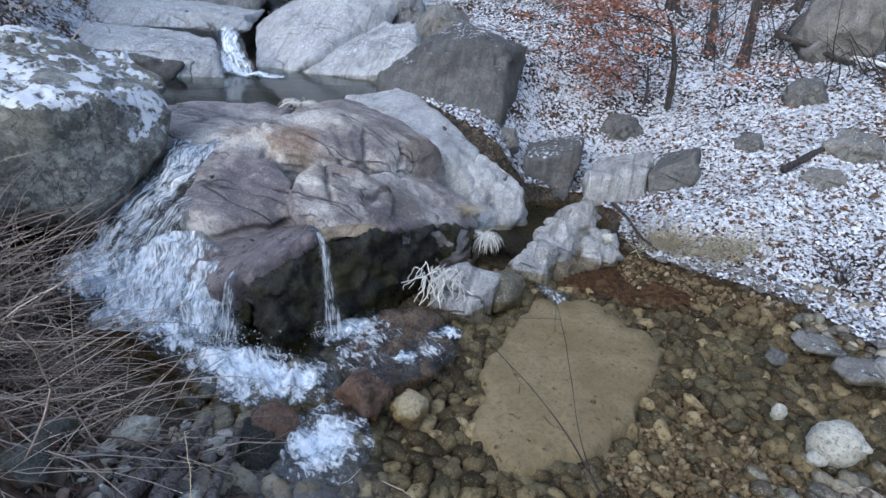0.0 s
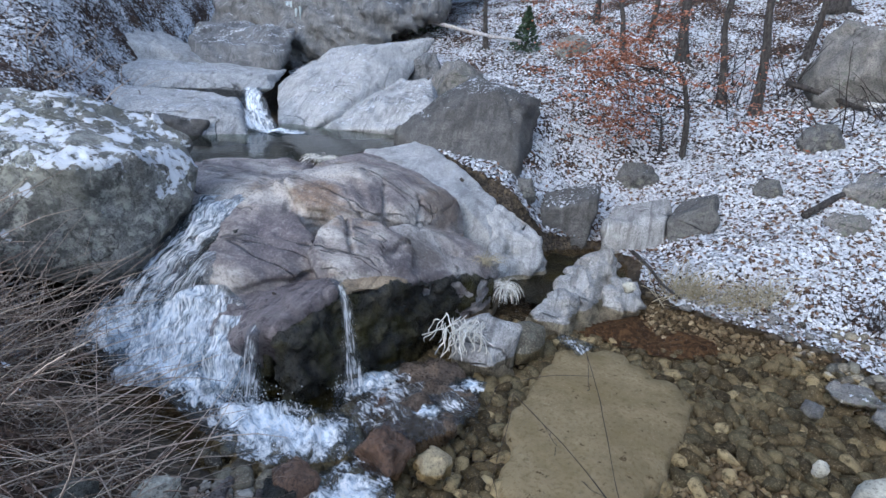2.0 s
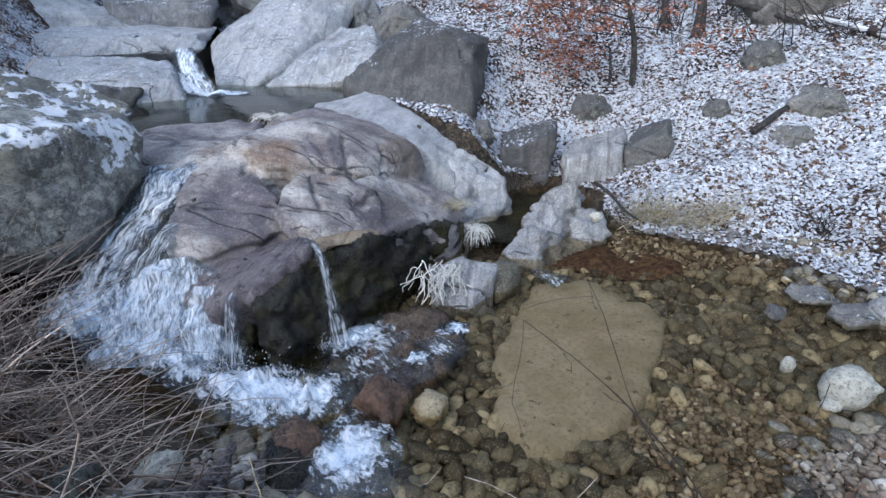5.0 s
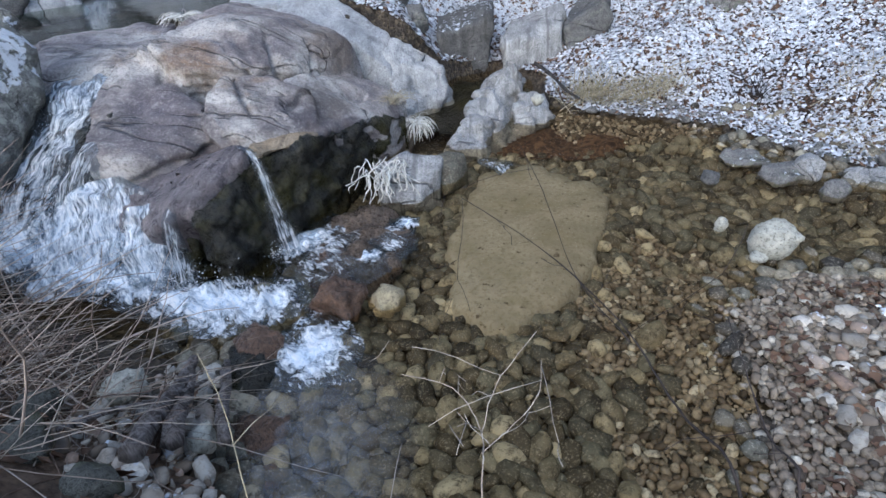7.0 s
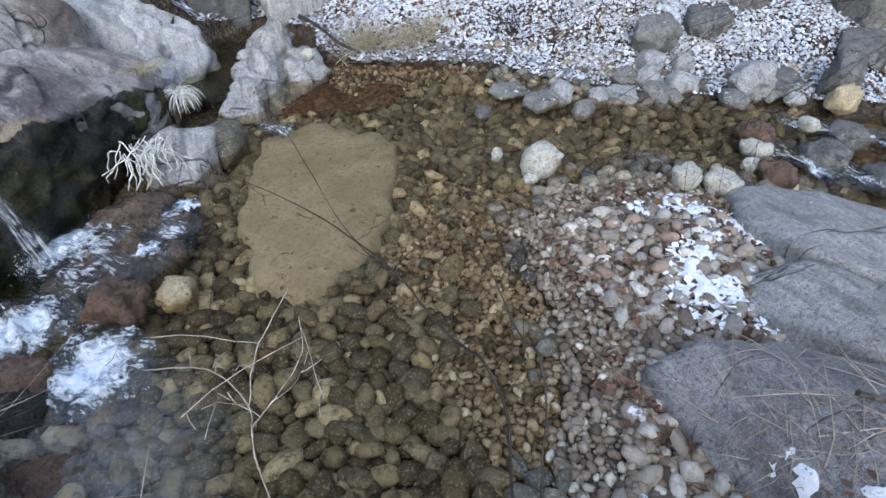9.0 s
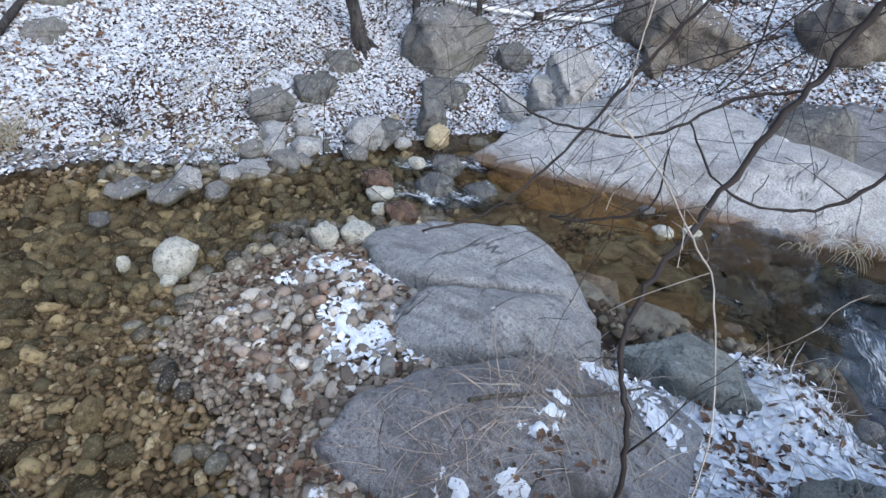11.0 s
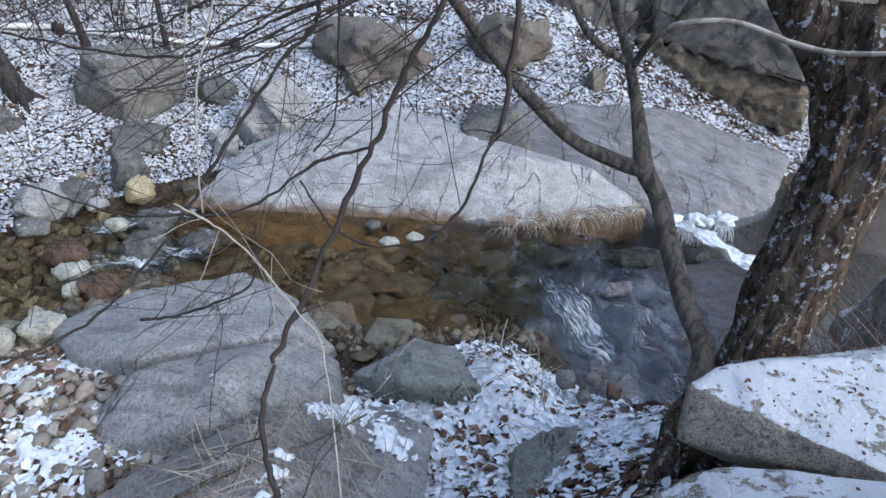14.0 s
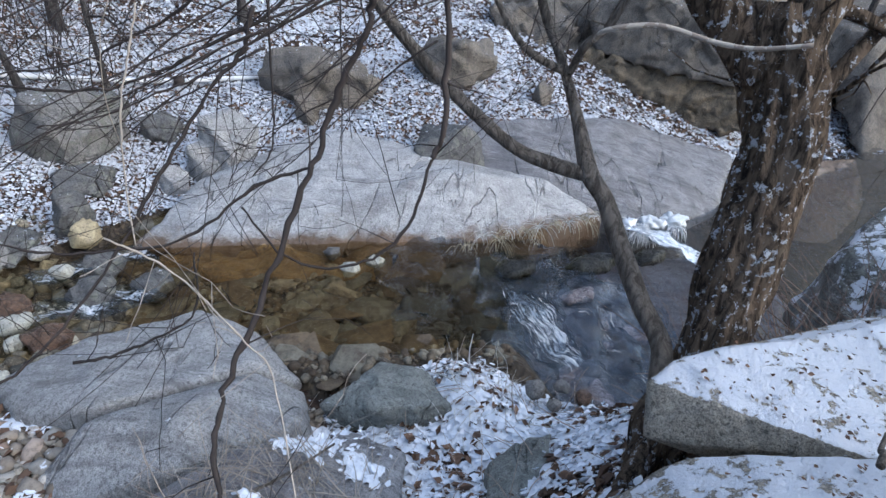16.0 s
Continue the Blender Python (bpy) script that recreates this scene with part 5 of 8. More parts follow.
def hill_rock(name, x, y, w, h, seed, material, label, sink=0.3, deep=0.8, turn=0, square=0.5, count=11, category="rock", tilt=(0, 0)):
    z = height_at(x, y)
    k = deep * w * 0.5
    return boulder(name, (x, y + k * 0.6, z + h * (0.42 - sink)), (w * 0.48, k * 0.9, h * 0.56), turn, seed, material, label, category, "rocks on the hillside", count, square, tilt)


hill_rock("rock", 1.88, 11.45, 0.92, 0.56, 41, M_BARE, "dark flat-topped rock under a russet tree")
hill_rock("rock", 3.67, 10.7, 0.54, 0.44, 42, M_BARE, "small wedge-shaped dark rock in snowy leaves", count=9)
hill_rock("rock", 4.49, 11.7, 0.71, 0.65, 43, M_BARE, "upright grey rock in snowy leaves")
hill_rock("rock", 4.4, 9.7, 0.64, 0.41, 44, M_GREY, "rounded grey rock among snowy leaves")
hill_rock("rock", 4.85, 10.2, 0.85, 0.6, 45, M_GREY, "tilted grey rock with roots above it")
hill_rock("boulder", 5.35, 13.0, 1.9, 1.6, 46, M_GREY, "big cracked grey boulder on the hillside", sink=0.15, category="boulder", count=18)
hill_rock("rock", -0.38, 11.4, 0.4, 0.3, 47, M_BARE, "small dark rock in snowy leaves")
hill_rock("rock", 0.16, 10.0, 0.49, 0.46, 48, M_BARE, "small dark upright rock in snowy leaves")
hill_rock("rock", 0.24, 15.6, 1.0, 0.8, 49, M_GREY, "grey rock high on the hillside")
hill_rock("rock", -2.1, 13.9, 1.3, 1.1, 50, M_GREY, "broken grey crag at the edge of the slope", square=0.7)
hill_rock("rock", -3.1, 14.6, 1.2, 1.0, 51, M_UPCLIFF, "broken grey crag at the edge of the slope", square=0.7)
hill_rock("boulder", 8.62, 6.42, 1.75, 1.15, 52, M_GREY, "big pale granite boulder resting on the slope", sink=0.12, category="boulder", count=15, square=0.3)
hill_rock("rock", 9.4, 5.9, 0.75, 0.5, 53, M_BARE, "flat grey rock among snowy leaves", square=0.6)
hill_rock("rock", 8.0, 6.1, 0.95, 0.42, 54, M_BARE, "squarish slate-grey rock set in the slope", square=0.8, count=12)
hill_rock("rock", 9.05, 4.6, 0.62, 1.1, 55, M_SLAB, "tall rounded grey slab leaning on the slope", sink=0.15, deep=1.6, square=0.7)
hill_rock("rock", 8.88, 4.95, 0.42, 0.7, 56, M_SLAB, "narrow rounded grey slab leaning on the slope", sink=0.15, deep=1.6, square=0.7)
hill_rock("rock", 8.5, 5.3, 0.36, 0.5, 57, M_SLAB, "small rounded grey slab on the slope", sink=0.15, deep=1.4)
hill_rock("rock", 7.12, 5.7, 0.55, 0.6, 58, M_BARE, "dark pointed rock at the water's edge", sink=0.1, tilt=(0, 20))
hill_rock("rock", 6.5, 5.95, 0.85, 0.26, 59, M_BARE, "low flat dark rock at the water's edge", square=0.7)
hill_rock("rock", 7.0, 7.2, 0.62, 0.42, 60, M_BARE, "dark rock half buried in leaves")
hill_rock("rock", 6.35, 6.95, 0.8, 0.45, 68, M_BARE, "weathered brown rock half buried in leaves")
hill_rock("crag", 11.2, 3.8, 2.2, 0.95, 61, M_CLIFF, "grey-brown rock step across the slope", sink=0.25, square=0.85, count=12, turn=-70, deep=0.7, category="rock")
hill_rock("crag", 11.9, 1.7, 1.6, 0.9, 62, M_CLIFF, "rusty brown rock step across the slope", sink=0.15, square=0.85, count=14, turn=-80, deep=0.6, category="rock")
hill_rock("rock", 12.0, 0.3, 0.55, 0.62, 63, M_CLIFF, "leaning angular brown stone", square=0.5, count=9)
hill_rock("rock", 10.4, 4.05, 0.55, 0.62, 64, M_CLIFF, "brown wedge of rock below a fallen pole", count=9)
rock("cliff", [(13.9, 1.2, 0.6), (14.3, -0.1, 0.8), (14.2, -2.4, 0.1), (14.2, -3.7, -0.2), (15.2, -5.9, -0.5), (14.6, 1.4, 1.9), (15.0, 0.0, 2.6), (15.3, -2.2, 3.4), (15.6, -4.2, 3.0), (16.4, -6.2, 1.4), (18, -1, 4.6), (18, -5, 4.2)],
     M_CLIFF, "tall brown granite cliff with slanting ledges", cell=0.09, soft=1, rough=0.2, seed=65, freq=0.9, ledges=0.16, chip=1.0)
rock("rock_slab", [(13.75, -0.4, 0.95), (13.35, -1.7, 0.4), (12.75, -3.5, 0.2), (13.05, -3.2, 0.95), (13.45, -1.6, 1.15), (13.85, -0.4, 1.3), (15.2, -0.4, 1.3), (15, -1.8, 1.4), (14.6, -3.8, 1.0), (15, -0.4, 0), (14.5, -3.8, -0.4), (13.4, -1.7, -0.2)], M_GOLD, "golden brown undercut ledge of the cliff", cell=0.06, soft=0, rough=0.09, seed=651, freq=1.6, ledges=0.06, chip=1.2)
rock("rock_slab", [(13.8, -0.7, 1.35), (13.3, -2.0, 1.15), (12.95, -3.3, 0.95), (13.25, -2.7, 2.0), (13.7, -1.4, 2.5), (14.2, -0.5, 2.1), (15.5, -0.8, 2.6), (15.2, -2.8, 2.6), (14.6, -3.8, 1.6), (15.2, -0.8, 1.2), (14.6, -3.6, 0.9)], M_CLIFF, "broad leaning grey-brown face of the cliff", cell=0.06, soft=0, rough=0.08, seed=652, freq=1.2, chip=1.2)
rock("rock_slab", [(13.95, 1.2, 1.35), (13.9, 0.3, 1.05), (13.9, -0.4, 0.95), (14.1, -0.2, 1.7), (14.2, 0.6, 2.1), (14.1, 1.5, 2.0), (15.4, 1.3, 2.2), (15.4, -0.3, 2.2), (15.2, 0.2, 0.6)], M_CLIFF, "rough brown shoulder of the cliff", cell=0.06, soft=0, rough=0.1, seed=653, freq=1.6, chip=1.3)
rock("cliff", [(14, -6.6, -0.6), (16, -10, -1), (15.5, -6.8, 1.6), (18, -10, 2.6), (19, -6, 2.6), (22, -10, 3)], M_CLIFF, "brown rock face beyond the trees", cell=0.2, soft=1, rough=0.2, seed=66)
rock("rock_slab", [(10.2, -2.6, -0.5), (12.2, -3.6, -0.2), (13.6, -6.2, -0.4), (11, -5, -0.7), (10, -4, -0.8), (12.4, -3.6, -1), (10, -3, -1.2), (13, -6.5, -1.2)], M_WASHED, "bare tan granite shelf beside the stream", cell=0.1, soft=3, rough=0.04, seed=67)

# ---- stones along the far shore ----
SHORE = [(5.6, 7.15, 0.6, 0.45), (5.4, 6.85, 0.41, 0.3), (5.22, 6.62, 0.32, 0.26), (5.2, 6.4, 0.34, 0.24), (5.55, 6.45, 0.36, 0.22), (6.2, 6.15, 0.52, 0.4), (5.9, 6.02, 0.36, 0.2),
         (4.2, 6.7, 0.3, 0.3), (4.85, 6.5, 0.38, 0.2), (5.0, 6.75, 0.3, 0.22), (5.75, 6.75, 0.3, 0.22), (4.6, 6.6, 0.24, 0.18), (5.35, 6.3, 0.22, 0.16), (6.55, 5.85, 0.24, 0.16)]
for k, (x, y, w, h) in enumerate(SHORE):
    boulder("stone", (x, y, max(height_at(x, y), -0.03) + h * 0.25), (w * 0.55, w * 0.45, h * 0.6), 40 * k, 80 + k, M_SLAB if k % 3 else M_GREY, "grey rounded stone piled on the shore", "stone", "stones on the far shore", 14, 0.35)
boulder("stone", (6.92, 5.6, 0.06), (0.2, 0.16, 0.17), 20, 96, M_TANSTONE, "yellowish tan rounded stone at the water's edge", "stone", count=14)
for k, (x, y, w, h) in enumerate([(3.75, 7.05, 0.44, 0.12), (4.0, 6.72, 0.46, 0.16), (4.3, 6.35, 0.28, 0.2)]):
    boulder("stone", (x, y, 0.0), (w * 0.6, w * 0.4, h * 0.6), 15 * k, 100 + k, M_GREY, "flat wet stone lying in the shallows", "stone", "flat stones in the shallows", 12, 0.5)

# ---- stones standing in the pool ----
boulder("stone", (3.34, 5.46, 0.1), (0.21, 0.17, 0.2), 10, 110, M_CREAM, "cream white boulder standing in the shallow pool", "stone", count=20, square=0.3, soft=4, cell=0.025)
for k, (x, y, z, w, h, m) in enumerate([(3.06, 5.75, 0.05, 0.12, 0.17, M_CREAM), (3.2, 5.33, 0.03, 0.17, 0.1, M_CREAM), (3.26, 6.6, 0.02, 0.2, 0.16, M_BARE), (4.36, 4.82, 0.13, 0.28, 0.27, M_CREAM), (4.6, 4.68, 0.1, 0.34, 0.18, M_CREAM),
                                        (5.36, 5.1, 0.05, 0.3, 0.16, M_CREAM), (5.14, 4.92, 0.03, 0.19, 0.14, M_CREAM), (5.24, 4.7, -0.02, 0.4, 0.32, M_RUST), (5.6, 5.36, 0.02, 0.4, 0.26, M_RUST), (6.2, 5.32, 0.03, 0.25, 0.15, M_CREAM),
                                        (6.5, 5.12, -0.05, 0.42, 0.28, M_BARE), (6.05, 4.95, -0.1, 0.5, 0.3, M_BARE), (6.4, 4.55, -0.16, 0.5, 0.2, M_BARE), (7.0, 2.66, -0.12, 0.24, 0.15, M_CREAM), (7.2, 2.42, -0.12, 0.22, 0.13, M_CREAM), (7.35, 2.95, -0.14, 0.2, 0.16, M_BARE),
                                        (0.0, 4.85, 0.04, 0.44, 0.3, M_RUST), (0.36, 4.88, -0.02, 0.3, 0.2, M_TANSTONE), (-0.95, 3.78, 0.32, 0.28, 0.24, M_CREAM), (-0.4, 3.5, 0.26, 0.18, 0.18, M_CREAM), (-0.75, 3.62, 0.28, 0.16, 0.16, M_GREY), (1.72, 7.93, 0.34, 0.17, 0.15, M_CREAM)]):
    boulder("stone", (x, y, z), (w * 0.52, w * 0.42, h * 0.55), 33 * k, 120 + k, m, "rusty brown wet stone in the current" if m is M_RUST else "pale rounded stone by the stream" if m is M_CREAM else "grey stone in the stream", "stone", "stones in the stream", 13, 0.45, cell=0.025, soft=2 if m is M_CREAM else 1, rough=w * 0.06)

# ---- trees ----


def tree(name, x, y, girth, height, lean, seed, label, kids=5, low=0.3):
    """A bare winter tree: tapered trunk with flared roots and crooked limbs."""
    rnd = random.Random(seed)
    z = height_at(x, y)
    top = thing(name, label, "tree", "bare trees on the hillside", at=(x, y, z - 0.1))
    v, f, line = [], [], []
    n = 12
    for k in range(n + 1):
        t = k / n
        r = girth * 0.34 * (1 - 0.72 * t) * (1 + 0.7 * math.exp(-t * 22))
        line.append((lean[0] * t * height + 0.05 * rnd.gauss(0, 1) * t * 2, lean[1] * t * height + 0.05 * rnd.gauss(0, 1) * t * 2, t * height, r))
    path = smooth_line(line, 3)
    tube(v, f, path, 9, 0.25, seed)
    for k in range(4):
        a = k * 1.6 + rnd.uniform(0, 1)
        tube(v, f, [(0, 0, 0.22, girth * 0.22), (math.cos(a) * girth * 0.6, math.sin(a) * girth * 0.6, 0.08, girth * 0.17), (math.cos(a) * girth * 1.3, math.sin(a) * girth * 1.3, -0.03, girth * 0.06)], 6)
    part("trunk", mesh_of("trunk", v, f), M_FARBARK, top)
    v, f = [], []
    for k in range(kids):
        q = path[int(len(path) * rnd.uniform(low, 0.95))]
        a = rnd.uniform(0, 6.28)
        sprout(v, f, q[:3], (math.cos(a), math.sin(a), rnd.uniform(0.1, 0.8)), height * rnd.uniform(0.2, 0.4), q[3] * 0.5, rnd, 2, 0.02, 5, 0.3, 4)
    tagged(part("twigs", mesh_of("twigs", v, f), M_TWIG, top), kind="stuff")
    return top


tree("tree", 3.8, 13.3, 0.24, 6.5, (-0.06, 0.02), 201, "dark upright bare tree trunk on snowy leaves", 6)
tree("tree", 3.28, 13.72, 0.2, 6.0, (-0.12, 0.03), 202, "grey straight bare tree trunk on snowy leaves", 5)
tree("tree", 2.6, 15.3, 0.3, 7.0, (-0.1, 0.05), 203, "bare forked tree behind a russet sapling", 7)
tree("tree", -1.95, 16.3, 0.18, 4.5, (-0.08, 0.0), 204, "thin leaning bare tree high on the slope", 5)
tree("tree", 5.9, 17.4, 0.5, 8.0, (0.0, 0.02), 205, "thick far tree trunk on the ridge", 5)
tree("tree", 1.4, 15.2, 0.17, 5.0, (-0.22, 0.1), 206, "thin tree leaning back over the slope", 5)
tree("tree", 1.9, 16.1, 0.2, 5.0, (0.04, 0.0), 207, "slim bare tree on the slope", 5)
tree("tree", 7.62, 7.6, 0.28, 6.0, (-0.1, 0.15), 208, "grey tree trunk standing on the snowy slope", 5, 0.35)
tree("tree", 8.9, 7.6, 0.15, 5.0, (-0.12, 0.1), 209, "thin bare tree beside a boulder", 6, 0.2)
tree("tree", 9.67, 6.95, 0.13, 5.0, (0.02, 0.05), 210, "slender bare tree on the slope", 6, 0.2)
tree("tree", 9.0, 9.5, 0.3, 6.0, (0.0, 0.05), 211, "grey bare tree farther up the slope", 6, 0.25)
tree("tree", 10.8, 8.4, 0.25, 6.0, (0.05, 0.05), 212, "grey bare tree farther up the slope", 6, 0.25)
tree("tree", 12.5, 6.0, 0.22, 6.0, (0.0, 0.05), 213, "bare tree above the rock step", 6, 0.2)
tree("tree", 16.5, -7.0, 0.3, 6.0, (0.1, -0.1), 214, "bare tree beyond the cliff", 8, 0.2)
tree("tree", 4.9, 15.2, 0.2, 5.5, (0.1, 0.0), 215, "bare tree behind a boulder", 8, 0.15)
tree("tree", 0.6, 18.0, 0.22, 5.5, (0.0, 0.0), 216, "bare tree high on the slope", 7, 0.2)


def leafy(name, x, y, height, girth, spread, count, seed, label, bend):
    """A sapling that has kept its russet leaves on layered twigs."""
    rnd = random.Random(seed)
    z = height_at(x, y)
    top = thing(name, label, "tree", at=(x, y, z - 0.05))
    v, f = [], []
    stem = smooth_line([(0, 0, 0, girth), (bend * 0.1, 0, height * 0.4, girth * 0.85), (bend * 0.5, 0.05, height * 0.8, girth * 0.6), (bend, 0, height, girth * 0.25)], 5)
    tube(v, f, stem, 7, 0.2, seed)
    part("trunk", mesh_of("trunk", v, f), M_FARBARK, top)
    v, f, spots = [], [], []
    for k in range(11):
        q = stem[int(len(stem) * rnd.uniform(0.4, 0.98))]
        a = rnd.gauss(3.3, 0.8)
        tips = sprout(v, f, q[:3], (math.cos(a), math.sin(a) * 0.6, rnd.uniform(0.0, 0.34)), spread * rnd.uniform(0.45, 1.0), girth * 0.22, rnd, 2, 0.012, 4, 0.16, 5)
        spots += tips
    tagged(part("twigs", mesh_of("twigs", v, f), M_TWIG, top), kind="stuff")
    leaves = []
    for k in range(count):
        s = spots[rnd.randrange(len(spots))]
        leaves.append((s[0] + rnd.gauss(0.0, 0.11), s[1] + rnd.gauss(0, 0.11), s[2] + rnd.gauss(-0.02, 0.025), rnd.gauss(0, 0.4), rnd.gauss(0, 0.4)))
    tagged(part("leaves", leaf_sheet("leaves", leaves, 0.06, 0.0, rnd, 0.3), M_RED, top, "russet withered leaves", smooth=False), kind="stuff")


leafy("sapling", 2.57, 12.16, 1.55, 0.06, 2.1, 3600, 221, "leaning sapling holding russet leaves over the snow", -0.35)
leafy("shrub", 2.2, 12.3, 0.75, 0.03, 0.9, 1100, 222, "low russet-leaved shrub on a dark rock", -0.1)


def pole(name, a, b, r, material, label, seed=0):
    v, f = [], []
    rnd = random.Random(seed)
    line = [tuple(np.array(a) + (np.array(b) - np.array(a)) * t + np.array([0, 0, 0.02 * math.sin(7 * t)])) + (r * (1 - 0.5 * t),) for t in np.linspace(0, 1, 8)]
    tube(v, f, smooth_line(line, 3), 6, 0.3, seed)
    return tagged(part(name, mesh_of(name, v, f), material), label, "fallen branch", "fallen branches")


pole("fallen_branch", (2.9, 15.0, 2.45), (4.9, 13.6, 2.2), 0.06, M_FARBARK, "fallen branch lying across the snowy slope", 1)
pole("fallen_branch", (-4.4, 17.2, 3.4), (-1.0, 15.7, 2.95), 0.07, M_FROSTWOOD, "snow-covered fallen branch on the slope", 2)


def water_pipe(way):
    """A white plastic pipe that lies along the slope, with dark couplings."""
    top = thing("water_pipe", "long white plastic pipe lying across the snowy slope", "pipe")
    line = []
    for a, b in zip(way[:-1], way[1:]):
        n = max(2, int(math.hypot(b[0] - a[0], b[1] - a[1]) / 0.25))
        for k in range(n):
            x, y = a[0] + (b[0] - a[0]) * k / n, a[1] + (b[1] - a[1]) * k / n
            line.append((x, y, height_at(x, y) + 0.1, 0.038))
    for _ in range(6):
        line = [line[0]] + [(q[0], q[1], (p[2] + q[2] + r[2]) / 3, q[3]) for p, q, r in zip(line[:-2], line[1:-1], line[2:])] + [line[-1]]
    v, f = [], []
    tube(v, f, smooth_line(line, 2), 10)
    part("pipe", mesh_of("pipe", v, f), M_PIPE, top)
    for k in range(6, len(line) - 2, 9):
        v, f = [], []
        a, b = np.array(line[k]), np.array(line[k + 1])
        tube(v, f, [(*(a[:3] + (b - a)[:3] * t), 0.062) for t in (0.0, 0.3, 0.6)], 10)
        part("coupling", mesh_of("coupling", v, f), M_TWIG, top, "black coupling")


water_pipe([(4.85, 13.2), (5.5, 12.84), (6.4, 11.0), (7.56, 9.05), (8.14, 8.65), (8.99, 8.23), (10.3, 6.6), (11.19, 4.91), (11.17, 3.9), (11.2, 3.4)])
pole("fallen_branch", (10.9, 2.9, 0.72), (12.8, -2.2, 0.3), 0.03, M_FARBARK, "long thin fallen branch across the slope", 4)
pole("fallen_branch", (3.9, 9.9, 0.95), (5.4, 11.2, 1.6), 0.05, M_FARBARK, "root running over a grey rock", 5)
pole("fallen_branch", (1.75, 8.75, 0.5), (2.35, 8.35, 0.12), 0.025, M_FARBARK, "short dark branch leaning on the pale ridge", 6)
pole("fallen_branch", (4.2, 13.4, 2.5), (6.0, 12.4, 2.0), 0.06, M_FARBARK, "crooked dark fallen limb before a boulder", 7)

# ---- evergreen on the slope ----


def evergreen(x, y, h, seed):
    rnd = random.Random(seed)
    top = thing("pine", "small dark green pine on the snowy slope", "tree", at=(x, y, height_at(x, y)))
    v, f = [], []
    tube(v, f, [(0, 0, 0, 0.04), (0, 0, h, 0.01)], 6)
    part("trunk", mesh_of("trunk", v, f), M_FARBARK, top)
    spots = []
    for k in range(700):
        t = rnd.uniform(0.1, 1)
        a, r = rnd.uniform(0, 6.28), (1 - t) * 0.55 * h * math.sqrt(rnd.random())
        spots.append((r * math.cos(a), r * math.sin(a), t * h - r * 0.3, rnd.gauss(0, 0.6), rnd.gauss(0, 0.6)))
    tagged(part("needles", leaf_sheet("needles", spots, 0.1, 0, rnd), M_PINE, top, smooth=False), kind="stuff")


evergreen(-0.93, 16.1, 1.0, 231)
evergreen(-4.0, 17.5, 1.2, 232)

# ---- snow-dusted leaf litter ----


def litter(name, box, dense, size, material, label, seed, want, lift, fine=False):
    """Loose leaves strewn over the land where want(x, y, z, zone, patch) holds."""
    rng = np.random.default_rng(seed)
    n = int((box[2] - box[0]) * (box[3] - box[1]) * dense)
    x, y = rng.uniform(box[0], box[2], n), rng.uniform(box[1], box[3], n)
    z, zone = land(x, y)
    patch = np.sin(2.7 * x + 1.9 * np.sin(1.7 * y)) * np.sin(2.3 * y + 1.4 * np.sin(2.1 * x)) + rng.normal(0, 0.45, n)
    ok = want(x, y, z, zone, patch)
    x, y, z = x[ok], y[ok], z[ok]
    e = 0.05
    nx, ny = (z - land(x + e, y)[0]) / e, (z - land(x, y + e)[0]) / e
    spots = zip(x.tolist(), y.tolist(), z.tolist(), np.clip(nx, -1, 1).tolist(), np.clip(ny, -1, 1).tolist())
    return tagged(part(name, leaf_sheet(name, spots, size, lift, random.Random(seed), 0.35, fine), material, smooth=False), label, "leaf litter", kind="stuff")


def on_hill(x, y, z, zone, patch):
    return (zone == 1) & (patch > -0.95 + 0.65 * np.maximum(z - 2.0, 0))


def bare_hill(x, y, z, zone, patch):
    return (zone == 1) & (patch < 0.6 + 0.5 * np.maximum(z - 2.0, 0))


litter("snowy_leaves", (1.5, -2, 12, 12), 1250, 0.05, M_SNOWLEAF, "snow-covered fallen leaves on the slope", 301, on_hill, 0.03)
litter("snowy_leaves", (-7, 9, 14, 20), 520, 0.065, M_SNOWLEAF, "snow-covered fallen leaves high on the slope", 302, on_hill, 0.04)
litter("fallen_leaves", (1.5, -2, 12, 12), 260, 0.05, M_LEAF, "brown fallen oak leaves on the slope", 303, bare_hill, 0.04)
litter("fallen_leaves", (-7, 9, 14, 20), 110, 0.07, M_LEAF, "brown fallen leaves high on the slope", 304, bare_hill, 0.05)
litter("snowy_leaves", (-15, 8.5, -6.5, 18), 420, 0.075, M_SNOWLEAF, "snow-covered fallen leaves on the valley side", 307, lambda x, y, z, zone, patch: (zone == 2) & (patch > -0.5), 0.05)
litter("snowy_leaves", (10, -10, 20, 9), 220, 0.085, M_SNOWLEAF, "snow-covered fallen leaves above the slabs", 305, on_hill, 0.04)
litter("fallen_leaves", (10, -10, 20, 9), 90, 0.08, M_LEAF, "brown fallen leaves below the cliff", 306, bare_hill, 0.05)


# ---- what lies in the pool ----
SAND = [(0.98, 6.6), (1.1, 7.0), (1.39, 7.21), (1.81, 7.1), (2.18, 6.75), (2.26, 6.35), (2.12, 5.9), (2.0, 5.5), (1.78, 5.12), (1.5, 4.86), (1.22, 4.68), (0.98, 4.78), (0.82, 5.1), (0.86, 5.46), (0.74, 5.75), (0.86, 6.1)]


